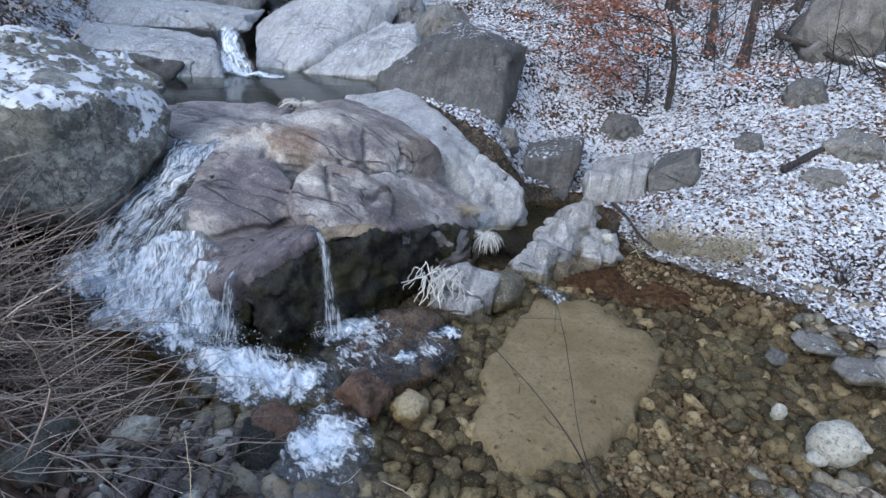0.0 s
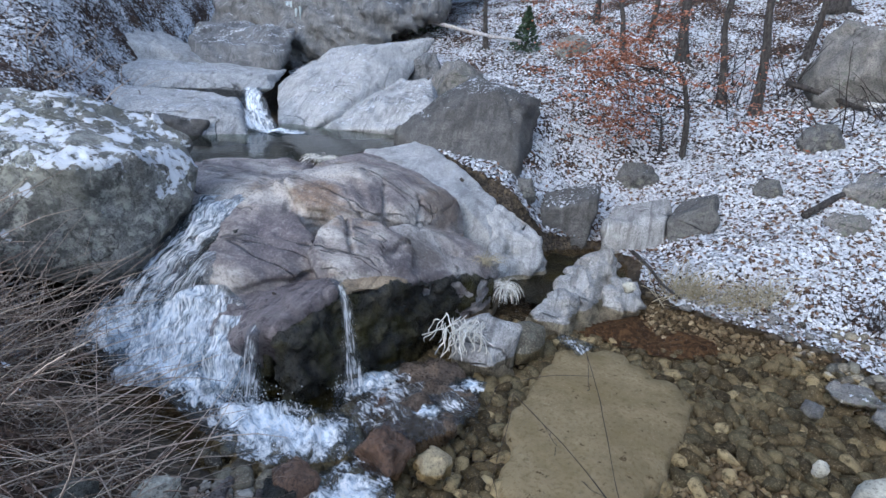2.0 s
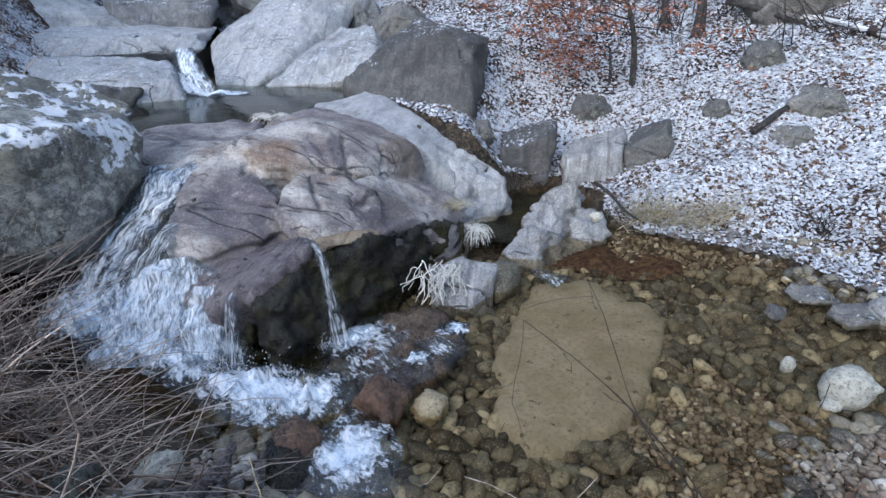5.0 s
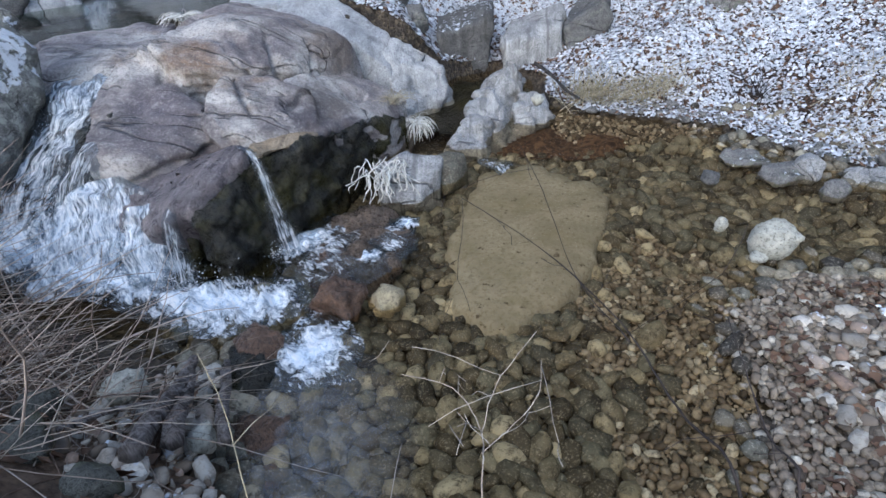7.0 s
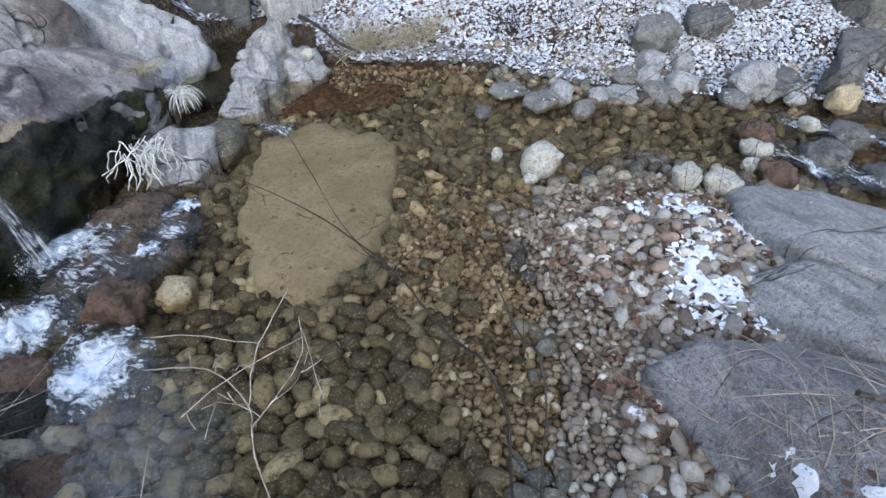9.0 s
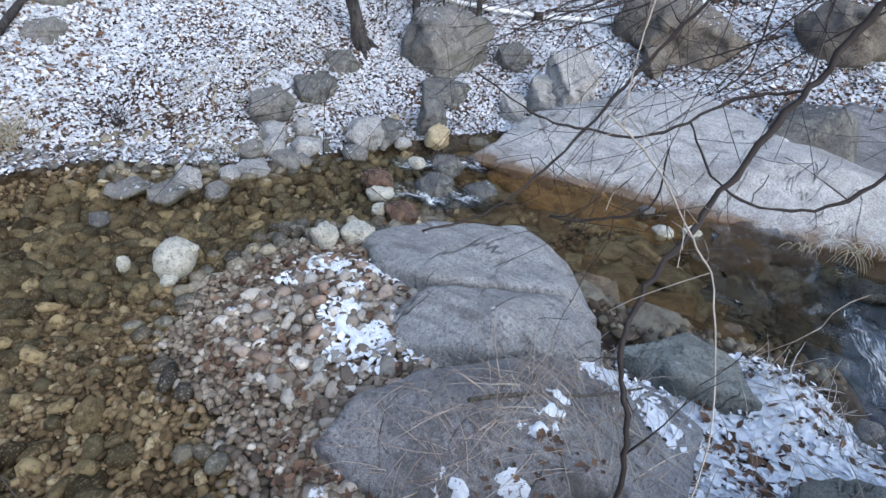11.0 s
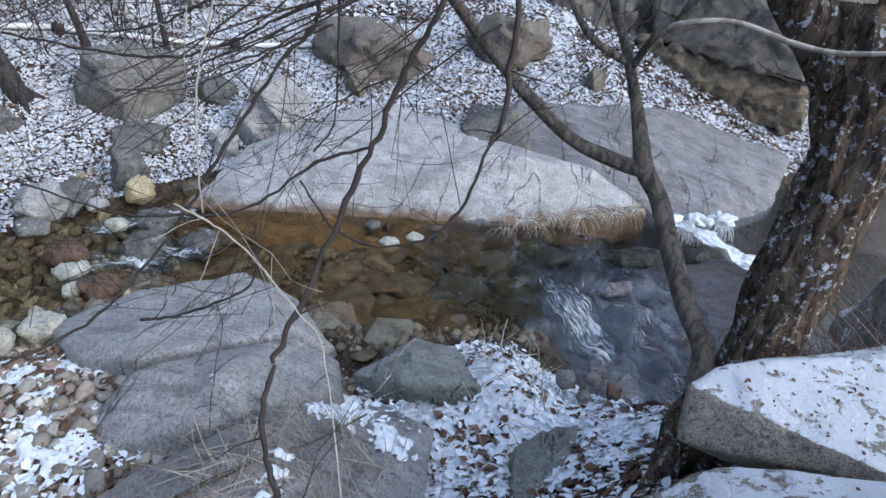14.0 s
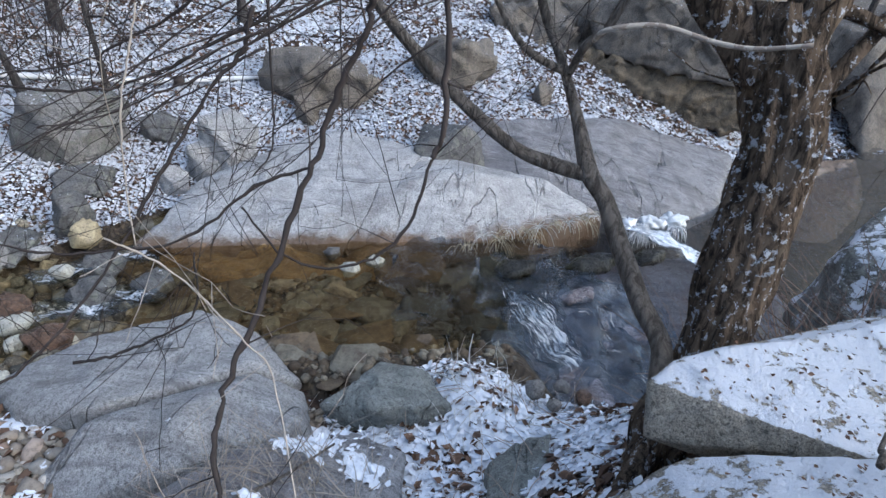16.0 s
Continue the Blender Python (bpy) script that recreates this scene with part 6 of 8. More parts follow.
def drowned_slab():
    """A flat drowned slab under sand with a ragged rim."""
    rim = smooth_line([(*p, 0) for p in SAND + SAND[:1]], 10)[:-1]
    cx, cy = 1.5, 5.95
    verts, faces, n = [], [], len(rim)
    for r, dz in ((1.04, -0.2), (1.0, -0.035), (0.96, 0.0), (0.8, 0.015), (0.6, 0.02), (0.4, 0.02), (0.2, 0.02)):
        for q in rim:
            j = 1 + (0.11 * fbm((q[0] * 2, q[1] * 2, 3), 1.9, 6) if r > 0.7 else 0)
            x, y = cx + (q[0] - cx) * r * j, cy + (q[1] - cy) * r * j
            verts.append((x, y, -0.10 + dz + 0.02 * fbm((x, y, 0), 1.6, 3)))
    for k in range(6):
        for s in range(n):
            faces.append((k * n + s, k * n + (s + 1) % n, (k + 1) * n + (s + 1) % n, (k + 1) * n + s))
    faces.append(tuple(6 * n + s for s in range(n)))
    return tagged(part("drowned_slab", mesh_of("drowned_slab", verts, faces), M_SAND), "flat olive-tan slab under sand in clear water", "rock")


drowned_slab()
tagged(sheet("algae_bed", [(1.2, 7.5), (1.4, 7.9), (1.98, 8.4), (2.6, 8.3), (3.0, 7.95), (2.8, 7.6), (2.3, 7.3), (1.7, 7.4)], -0.15, M_ALGAE, cell=0.06, swell=0.09, seed=4),
       "rust-brown weed and leaves on the shallow bed", "weed", kind="stuff")


def stone_shapes(count, seed):
    """Unit river stones: hulls of scattered points."""
    out = []
    for k in range(count):
        bm = bmesh.new()
        for c in lump((1, 0.8, 0.62), seed + k, 20 + k % 4, 0.5):
            bm.verts.new(c)
        bmesh.ops.convex_hull(bm, input=bm.verts)
        bmesh.ops.triangulate(bm, faces=bm.faces)
        bmesh.ops.recalc_face_normals(bm, faces=bm.faces)
        loose = [v for v in bm.verts if not v.link_faces]
        bmesh.ops.delete(bm, geom=loose, context="VERTS")
        data = bpy.data.meshes.new("cobble")
        bm.to_mesh(data)
        bm.free()
        data.polygons.foreach_set("use_smooth", np.ones(len(data.polygons), bool))
        data.set_sharp_from_angle(angle=radians(52))
        out.append(data)
    return out


def spread(box, dense, sizes, seed, keep, power=4.0, gap=0.62):
    """Places for stones, large first, that overlap little."""
    g = np.random.default_rng(seed)
    n = int((box[2] - box[0]) * (box[3] - box[1]) * dense)
    x, y = g.uniform(box[0], box[2], n), g.uniform(box[1], box[3], n)
    r = sizes[0] + (sizes[1] - sizes[0]) * g.random(n) ** power
    z, zone = land(x, y)
    ok = keep(x, y, z, zone)
    x, y, z, r = x[ok], y[ok], z[ok], r[ok]
    order = np.argsort(-r)
    taken, grid = [], {}
    for i in order:
        cx, cy = int(x[i] / 0.15), int(y[i] / 0.15)
        near = [q for a in (-1, 0, 1) for b in (-1, 0, 1) for q in grid.get((cx + a, cy + b), ())]
        if all(math.hypot(x[i] - q[0], y[i] - q[1]) > gap * (r[i] + q[2]) for q in near):
            q = (float(x[i]), float(y[i]), float(r[i]), float(z[i]))
            grid.setdefault((cx, cy), []).append(q)
            taken.append(q)
    return taken


def in_pool(x, y, z, zone):
    return (zone == 0) & ~inside(SAND, x, y) & ~inside([(p[0], p[1]) for p in [(-3.4, 5.8), (-1.1, 5.2), (-0.3, 6.4), (0.2, 7.4), (0, 9), (-4, 9)]], x, y) & (z < 0.3)


def on_bar(x, y, z, zone):
    return (zone == 2) & (z < 0.3) & (z > 0.055) & (x > 2.0) & (y > 2.4)


COBBLES, GRITS = stone_shapes(8, 400), stone_shapes(6, 440)


def lay(places, shapes, material, near, name, label, seed, sink, flat=1.0):
    """The stones nearest the walk as pieces of the ground, the rest joined."""
    rnd = random.Random(seed)
    for m in shapes:
        if not m.materials:
            m.materials.append(material)
    verts, faces = [], []
    picked = sorted(places, key=lambda q: math.hypot(q[0] - near[0], q[1] - near[1]) - 6 * q[2])
    for k, (x, y, r, z) in enumerate(picked):
        data = shapes[rnd.randrange(len(shapes))]
        m = pose(x, y, z + r * sink, flat * rnd.uniform(-40, 40), flat * rnd.uniform(-40, 40), rnd.uniform(0, 360)) @ Matrix.Diagonal((r * rnd.uniform(0.8, 1.45), r * rnd.uniform(0.8, 1.2), r * flat * rnd.uniform(0.7, 1.2), 1))
        if k < 150:
            ob = new("cobble", data)
            ob.matrix_world = m
            ob.parent = ground
        else:
            first = len(verts)
            verts += [tuple(m @ v.co) for v in data.vertices]
            faces += [tuple(first + i for i in p.vertices) for p in data.polygons]
    if verts:
        tagged(part(name, mesh_of(name, verts, faces), material), label, "stones", kind="stuff")


GRIT = [(1.95, 5.6), (2.5, 6.0), (3.1, 5.6), (3.0, 4.7), (2.95, 4.1), (2.75, 3.4), (2.35, 2.8), (2.0, 3.0), (1.85, 3.7), (1.8, 4.6)]


def grit_zone(x, y):
    """The silted middle of the pool, its rim broken by noise."""
    wave = 0.14 * np.sin(9 * x + 4 * y) * np.sin(7 * y - 3 * x)
    return inside(GRIT, x + wave, y - wave)


BED = spread((-1.2, 2.4, 6.6, 7.6), 1700, (0.02, 0.092), 411, lambda x, y, z, zone: in_pool(x, y, z, zone) & ~((x > 4.9) & (y < 4.6)) & (~grit_zone(x, y) | (np.sin(37 * x) * np.sin(41 * y) > 0.82)), 3.0, 0.56)
lay(spread((1.2, 6.2, 5.2, 8.4), 1500, (0.012, 0.04), 421, lambda x, y, z, zone: (zone == 0) & ~inside(SAND, x, y)), GRITS, M_GRIT, (30, 30), "bed_gravel", "fine brown gravel on the shallow bed", 422, 0.3)
lay(BED, COBBLES, M_COBBLE, (1.6, 3.4), "bed_cobbles", "brown and grey cobbles under clear water", 412, 0.5)
lay(spread((1.7, 2.3, 4.9, 6.1), 4200, (0.012, 0.04), 423, lambda x, y, z, zone: (z <= 0.1) & ((zone == 2) | grit_zone(x, y)) & (x > 1.0), 3.0, 0.6), GRITS, M_GRIT, (30, 30), "edge_gravel", "wet brown gravel at the edge of the bar", 424, 0.35)
lay(spread((2.0, 2.4, 4.9, 5.3), 2000, (0.012, 0.042), 425, lambda x, y, z, zone: (z > 0.055) & (z < 0.3) & (zone == 2) & (x > 2.0) & (y > 2.4), 2.0), GRITS, M_GRIT, (30, 30), "bar_gravel", "brown gravel and scraps between pale pebbles", 426, 0.35)
BAR = spread((2.0, 2.4, 4.9, 5.3), 1500, (0.016, 0.07), 413, on_bar, 3.0, 0.8)
lay(BAR, stone_shapes(8, 420), M_DRYCOBBLE, (2.7, 3.4), "bar_cobbles", "dry pale pebbles heaped on a gravel bar", 414, 0.34)
lay(spread((5.0, 0.9, 8.8, 5.3), 700, (0.012, 0.06), 415, in_pool, 3.0), stone_shapes(6, 430), M_MURK, (30, 30), "stream_gravel", "brown silted gravel on the bed of the stream", 416, 0.0)
lay(spread((5.0, 0.9, 8.8, 5.3), 40, (0.10, 0.34), 427, in_pool, 2.0, 0.8), stone_shapes(6, 450), M_MURK, (30, 30), "stream_stones", "broad silted brown stones on the bed of the stream", 428, -0.12, 0.42)
lay(spread((2.2, 6.0, 7.4, 9.0), 160, (0.02, 0.07), 417, lambda x, y, z, zone: (zone == 1) & (z < 0.12)), COBBLES, M_GREY, (30, 30), "shore_pebbles", "grey pebbles along the far shore", 418, 0.3)
lay(spread((-1.4, 2.5, 0.4, 4.2), 900, (0.018, 0.065), 419, lambda x, y, z, zone: (zone == 2) & (z < 0.62) & (x > -1.0)), stone_shapes(6, 470), M_DRYCOBBLE, (30, 30), "bank_stones", "small stones on the muddy near bank", 420, 0.3)

# ---- white water ----
fall = thing("waterfall", "white waterfall rushing between a boulder and the outcrop", "waterfall")
ribbon("chute", [(-2.72, 7.05, 1.13, 0.3, 15), (-2.64, 6.7, 1.1, 0.34, 15), (-2.56, 6.3, 0.97, 0.34, 14), (-2.68, 5.95, 0.7, 0.3, 14), (-2.82, 5.65, 0.42, 0.3, 12), (-2.85, 5.4, 0.26, 0.44, 8), (-2.75, 5.1, 0.16, 0.66, 5)], M_FALL, fall, 1, 44, 0.07, 0.03)
ribbon("side_veil", [(-2.05, 6.1, 0.93, 0.06, 30), (-2.12, 5.85, 0.86, 0.12, 30), (-2.2, 5.6, 0.68, 0.16, 25), (-2.26, 5.44, 0.44, 0.2, 20), (-2.3, 5.3, 0.24, 0.24, 15)], M_TRICKLE, fall, 2, 14, 0.06)
ribbon("cascade", [(-2.05, 5.66, 0.6, 0.16, 24), (-1.98, 5.44, 0.54, 0.4, 24), (-1.92, 5.24, 0.4, 0.54, 22), (-1.86, 5.06, 0.24, 0.64, 20), (-1.8, 4.88, 0.1, 0.72, 18)], M_CASCADE, fall, 3, 44, 0.09)
ribbon("cascade", [(-1.6, 5.4, 0.52, 0.12, 24), (-1.58, 5.22, 0.38, 0.2, 22), (-1.52, 5.08, 0.2, 0.28, 20), (-1.45, 4.95, 0.06, 0.36, 18)], M_CASCADE, fall, 31, 24, 0.08)
ribbon("side_veil", [(-1.26, 5.26, 0.6, 0.04, 25), (-1.25, 5.14, 0.53, 0.06, 20), (-1.24, 5.06, 0.28, 0.09, 20), (-1.22, 4.98, 0.02, 0.15, 18)], M_TRICKLE, fall, 4, 8, 0.03)
for k, outline in enumerate([[(-0.72, 5.5), (-0.6, 5.72), (-0.35, 5.85), (-0.2, 5.75), (-0.3, 5.5), (-0.5, 5.38)], [(0.0, 5.36), (0.06, 5.5), (0.24, 5.52), (0.28, 5.38), (0.14, 5.28)], [(0.26, 5.85), (0.34, 6.0), (0.52, 5.98), (0.54, 5.82), (0.4, 5.76)]]):
    ob = sheet("splash", outline, 0.025, M_FOAM, fall, 0.02, 0.05, 61 + k, 0.1, 8)
    ob.visible_shadow = False
ribbon("front_trickle", [(-0.92, 5.84, 0.82, 0.02, 50), (-0.78, 5.72, 0.83, 0.035, 50), (-0.66, 5.6, 0.72, 0.05, 50), (-0.6, 5.54, 0.42, 0.07, 50), (-0.55, 5.5, 0.18, 0.1, 50), (-0.5, 5.46, 0.02, 0.17, 45)], M_TRICKLE, fall, 5, 8, 0.025)
ob = sheet("plunge_foam", [(-2.85, 4.88), (-3.3, 5.6), (-2.9, 5.7), (-2.3, 5.5), (-1.75, 5.15), (-1.4, 5.0), (-1.15, 5.0), (-0.9, 5.12), (-0.6, 5.14), (-0.38, 5.12), (-0.2, 4.9), (-0.24, 4.66), (-0.5, 4.5), (-0.83, 4.4), (-1.2, 4.48), (-1.75, 4.68), (-2.3, 4.8)],
           0.03, M_FOAM, fall, 0.02, 0.1, 6, 0.3, freq=7.0, tilt=0.1)
ob.visible_shadow = False
for k, (x, y, z, w) in enumerate([(-1.95, 5.05, 0.12, 0.16), (-2.25, 5.42, 0.26, 0.18), (-0.2, 5.45, -0.08, 0.22), (0.15, 5.6, -0.1, 0.2), (-0.05, 5.15, -0.08, 0.18), (0.3, 5.95, -0.08, 0.2), (0.0, 6.0, -0.06, 0.18), (-0.45, 4.35, 0.05, 0.2)]):
    boulder("rock", (x, y, z), (w, w * 0.8, w * 0.7), 47 * k, 460 + k, M_WET if k in (0, 1, 3, 5) else M_RUST, "dark wet rock in the white water", "rock", "rocks in the white water", cell=0.03)
ob = sheet("run_foam", [(-0.44, 4.04), (-0.42, 4.42), (-0.2, 4.76), (0.12, 4.68), (0.3, 4.4), (0.26, 4.08), (-0.06, 3.98)], 0.02, M_FOAM, fall, 0.02, 0.07, 7, 0.3, freq=7)
ob.visible_shadow = False
rock("rock", [(-0.42, 5.5, -0.03), (-0.2, 6.0, 0.05), (0.2, 6.2, 0.06), (0.45, 5.7, 0.0), (0.35, 5.3, -0.03), (0.05, 5.1, -0.03), (-0.25, 5.0, -0.05), (0.1, 5.7, 0.05), (-0.4, 5.4, -0.3), (0.4, 5.9, -0.3), (0.1, 5.0, -0.3)], M_UMBER, "dark brown ledge washed by the rapid", cell=0.03, soft=1, rough=0.06, seed=443, freq=2.6, chip=1.2)
ob = sheet("rapid_foam", [(-0.8, 5.6), (-0.3, 6.1), (0.1, 6.0), (0.5, 6.0), (0.55, 5.5), (0.3, 5.1), (-0.2, 4.7), (-0.5, 4.9)], 0.015, M_THIN, fall, 0.035, 0.06, 8, freq=4.5)
ob.visible_shadow = False

# Pale veil imitates sky reflected on the near pool.
ob = tagged(sheet("sky_sheen", [(-0.7, 4.3), (0.1, 4.5), (0.5, 4.3), (0.75, 3.8), (0.75, 3.2), (0.95, 2.4), (-0.2, 2.4), (-0.8, 3.4)], 0.012, M_SHEEN, cell=0.06, fade=0.5), "pale veil painted for the sky's reflection below the falls", "water", kind="stuff")
ob.visible_shadow = False

little = thing("rapid", "small white rapid between stones", "waterfall", "small rapids")
ribbon("chute", [(5.4, 5.2, 0.02, 0.18, 52), (5.65, 5.0, 0.0, 0.2, 52), (5.9, 4.8, -0.09, 0.24, 50), (6.3, 4.45, -0.1, 0.26, 50)], M_THIN, little, 9, 10, 0.05)
ribbon("chute", [(6.0, 5.5, 0.02, 0.16, 58), (6.5, 5.2, -0.01, 0.2, 58), (6.95, 4.9, -0.09, 0.24, 58)], M_THIN, little, 10, 8, 0.05)
upper = thing("waterfall", "thin white waterfall spilling into the upper pool", "waterfall")
ribbon("chute", [(-5.6, 11.6, 1.75, 0.16, 40), (-5.3, 11.2, 1.7, 0.2, 40), (-5.0, 10.8, 1.42, 0.26, 40), (-4.75, 10.55, 1.14, 0.34, 40)], M_CASCADE, upper, 11, 10, 0.05)
ob = sheet("splash", [(-5.1, 10.5), (-4.6, 10.9), (-4.0, 11.0), (-3.9, 10.7), (-4.5, 10.3)], 1.125, M_FOAM, upper, 0.05, 0.08, 12)
ob.visible_shadow = False
mini = thing("rapid", "tiny spill of white water over a lip", "waterfall", "small rapids")
ribbon("chute", [(1.05, 7.05, 0.04, 0.06, 60), (1.2, 6.98, 0.03, 0.12, 60), (1.35, 6.9, 0.005, 0.16, 60)], M_THIN, mini, 13, 8, 0.02)
outlet = thing("rapid", "smooth dark chute of water breaking into streaks", "waterfall", "small rapids")
ribbon("sheet", [(7.9, 2.0, -0.115, 0.8, 138), (7.2, 1.3, -0.118, 1.1, 138), (6.7, 0.75, -0.15, 1.2, 138), (6.3, 0.3, -0.27, 1.15, 138), (5.8, -0.1, -0.38, 1.05, 138), (5.3, -0.5, -0.4, 1.0, 138)], M_OUTLET, outlet, 14, 48, 0.09)
ribbon("streak", [(7.5, 1.2, -0.09, 0.25, 138), (7.0, 0.75, -0.11, 0.7, 138), (6.6, 0.4, -0.17, 0.85, 138), (6.25, 0.1, -0.27, 0.9, 138), (5.8, -0.2, -0.36, 0.8, 138), (5.4, -0.5, -0.38, 0.6, 138)], M_STREAK, outlet, 14, 40, 0.09)
ribbon("fan", [(6.85, 0.98, -0.1, 0.08, 138), (6.66, 0.84, -0.105, 0.24, 138), (6.42, 0.66, -0.15, 0.34, 138), (6.15, 0.48, -0.24, 0.3, 138), (5.95, 0.3, -0.3, 0.2, 138)], M_TRICKLE, outlet, 16, 24, 0.05)
ribbon("far_fall", [(8.75, -0.6, -0.06, 0.16, -15), (8.55, -0.9, -0.1, 0.22, -15), (8.35, -1.3, -0.24, 0.26, -10), (8.25, -1.7, -0.36, 0.3, -10)], M_CASCADE, outlet, 15, 10, 0.05)
# Black sheet gives the channel water the dark tone it would reflect.
tagged(sheet("channel_dark_sheet", [(0.25, 8.0), (0.8, 7.85), (1.15, 8.6), (1.5, 9.0), (1.9, 9.3), (1.3, 10.0), (0.6, 9.8), (0.1, 9.3)], -0.06, M_WET, cell=0.08, swell=0.03, seed=9), "near-black sheet laid in a channel for its dark reflection", "weed", kind="stuff")
rock("rock", [(7.2, 0.5, -0.5), (8.6, -0.2, -0.48), (8.8, -2.4, -0.52), (7.4, -2.4, -0.54), (6.0, -1.4, -0.54), (6.2, -0.4, -0.52), (7.4, 0.4, -0.9), (8.7, -1, -0.9), (6.2, -1.2, -0.9)], M_DROWNED, "pale drowned bedrock below the small fall", cell=0.08, soft=3, rough=0.03, seed=442)
rock("rock", [(5.85, 1.0, -0.3), (6.2, 0.85, -0.24), (7.1, 0.4, -0.2), (7.5, -0.2, -0.24), (7.4, -0.6, -0.4), (6.0, -0.8, -0.5), (5.2, 0.0, -0.48), (5.6, 0.3, -0.44), (6.5, 0.1, -0.34), (5.4, 0, -0.8), (6.9, 0, -0.8), (6, 0.8, -0.8)], M_DROWNED, "violet grey drowned bedrock under the outlet", cell=0.05, soft=2, rough=0.09, seed=441, freq=2.0)
# Wet rocks under a skin of water; their black also paints a shadow band.
for k, (x, y, z, w) in enumerate([(7.3, 0.85, -0.13, 0.34), (7.65, -0.05, -0.16, 0.4), (8.0, -0.75, -0.2, 0.3), (6.95, 0.2, -0.18, 0.26)]):
    boulder("rock", (x, y, z), (w, w * 0.5, w * 0.3), 128, 470 + k, M_WET if k < 3 else M_VIOLET, "dark wet rock added for the outlet's shadow band", "rock", "rocks in the outlet", cell=0.03, soft=3)
for k, (x, y, w) in enumerate([(8.75, -0.65, 0.14), (8.85, -0.95, 0.18), (8.95, -1.3, 0.2)]):
    boulder("ice_crust", (x, y, -0.1), (w, w * 0.7, w * 0.5), 60 * k, 480 + k, M_ICE, "lumpy white crust of splash ice", "ice", "splash ice at the outlet", cell=0.025, soft=2, rough=w * 0.22)


def spray(name, spots, seed, label):
    """Flung drops of white water."""
    rnd = random.Random(seed)
    v, f = [], []
    for x, y, z, r, count in spots:
        for k in range(count):
            c = np.array([rnd.gauss(x, r), rnd.gauss(y, r * 0.7), max(0.01, z + abs(rnd.gauss(0, r * 0.6)))])
            s, i = rnd.uniform(0.002, 0.0065), len(v)
            v += [tuple(c + np.array(q) * s) for q in ((0, 0, 1.3), (1, 0, 0), (-0.5, 0.9, 0), (-0.5, -0.9, 0), (0, 0, -1.3))]
            f += [(i, i + 1, i + 2), (i, i + 2, i + 3), (i, i + 3, i + 1), (i + 4, i + 2, i + 1), (i + 4, i + 3, i + 2), (i + 4, i + 1, i + 3)]
    tagged(part(name, mesh_of(name, v, f), M_DROPS), label, "water drops", kind="stuff")


spray("water_drops", [(-2.75, 5.6, 0.25, 0.25, 300), (-2.3, 5.2, 0.06, 0.3, 400), (-1.6, 5.05, 0.05, 0.2, 400), (-1.3, 4.95, 0.05, 0.1, 200), (-0.62, 5.45, 0.03, 0.06, 150), (-0.9, 4.8, 0.04, 0.2, 200), (-2.75, 6.3, 0.8, 0.2, 200)], 450, "flung drops of white water at the falls")


# ---- near bank: snow, leaves, brush ----


def near_snow(x, y, z, zone, patch):
    a = inside([(4.75, 2.25), (5.3, 2.0), (5.7, 1.2), (5.4, 0.6), (5.2, 0.1), (4.3, 0.2), (3.3, 0.6), (2.9, 1.2), (3.4, 1.7), (4.3, 1.75)], x, y)
    b = inside([(3.69, 4.72), (4.02, 4.75), (4.52, 4.41), (4.53, 3.98), (4.34, 3.77), (4.25, 4.05), (4.04, 4.32), (3.7, 4.54)], x, y)
    b = b | inside([(3.45, 3.88), (3.68, 4.15), (3.88, 4.01), (3.63, 3.7), (3.82, 3.45), (3.92, 3.14), (3.48, 3.35), (3.3, 3.66)], x, y)
    return (zone == 2) & ((a & (patch > -0.75)) | (b & (patch > -0.5)))


def near_bare(x, y, z, zone, patch):
    return (zone == 2) & (x > 2.6) & (z > 0.02) & (patch < 0.5)


def left_bank(x, y, z, zone, patch):
    return (zone == 2) & (x < 0.3) & (z > 0.35)


litter("snowy_leaves", (2.8, 0, 6, 5), 700, 0.05, M_DEEPSNOW, "thick snow on curled fallen leaves by the slabs", 501, near_snow, 0.05, True)
litter("fallen_leaves", (2.6, 0, 6, 5), 380, 0.06, M_LEAF, "brown fallen leaves showing through the snow", 502, near_bare, 0.05, True)
litter("fallen_leaves", (-5, 2, 0.3, 6), 80, 0.09, M_LEAF, "brown leaves among brush on the near bank", 503, left_bank, 0.05)
litter("snowy_leaves", (-5.5, 3.4, -1.8, 6), 260, 0.055, M_SNOWLEAF, "snow caught on leaves among the brush", 504, lambda x, y, z, zone, patch: left_bank(x, y, z, zone, patch) & (patch > 0.1), 0.35, True)


rock("rock", [(4.05, 1.0, 0.36), (4.5, 0.72, 0.34), (4.6, 0.85, 0.2), (4.3, 1.1, 0.22), (3.75, 1.1, 0.42), (3.9, 0.8, 0.3), (3.6, 1.2, 0.1), (4.6, 0.8, 0.0)], M_GREEN, "pointed grey rock poking through the snow", cell=0.025, soft=1, rough=0.03, seed=512, freq=2.4)
block_low = rock("snowy_rock", [(3.39, 0.55, 1.44), (3.35, 0.33, 1.53), (3.26, 0.03, 1.68), (3.2, -0.4, 1.85), (3.26, 0.76, 1.37), (3.05, 0.45, 1.62), (2.9, 0.1, 1.75), (2.8, -0.4, 1.8), (3.4, 0.5, 1.0), (3.3, 0, 1.0), (2.7, 0.5, 1.0), (2.7, -0.4, 1.0), (3.2, 0.85, 1.0)],
     M_CAP, "low granite block under patchy snow", cell=0.025, soft=2, rough=0.03, seed=513)
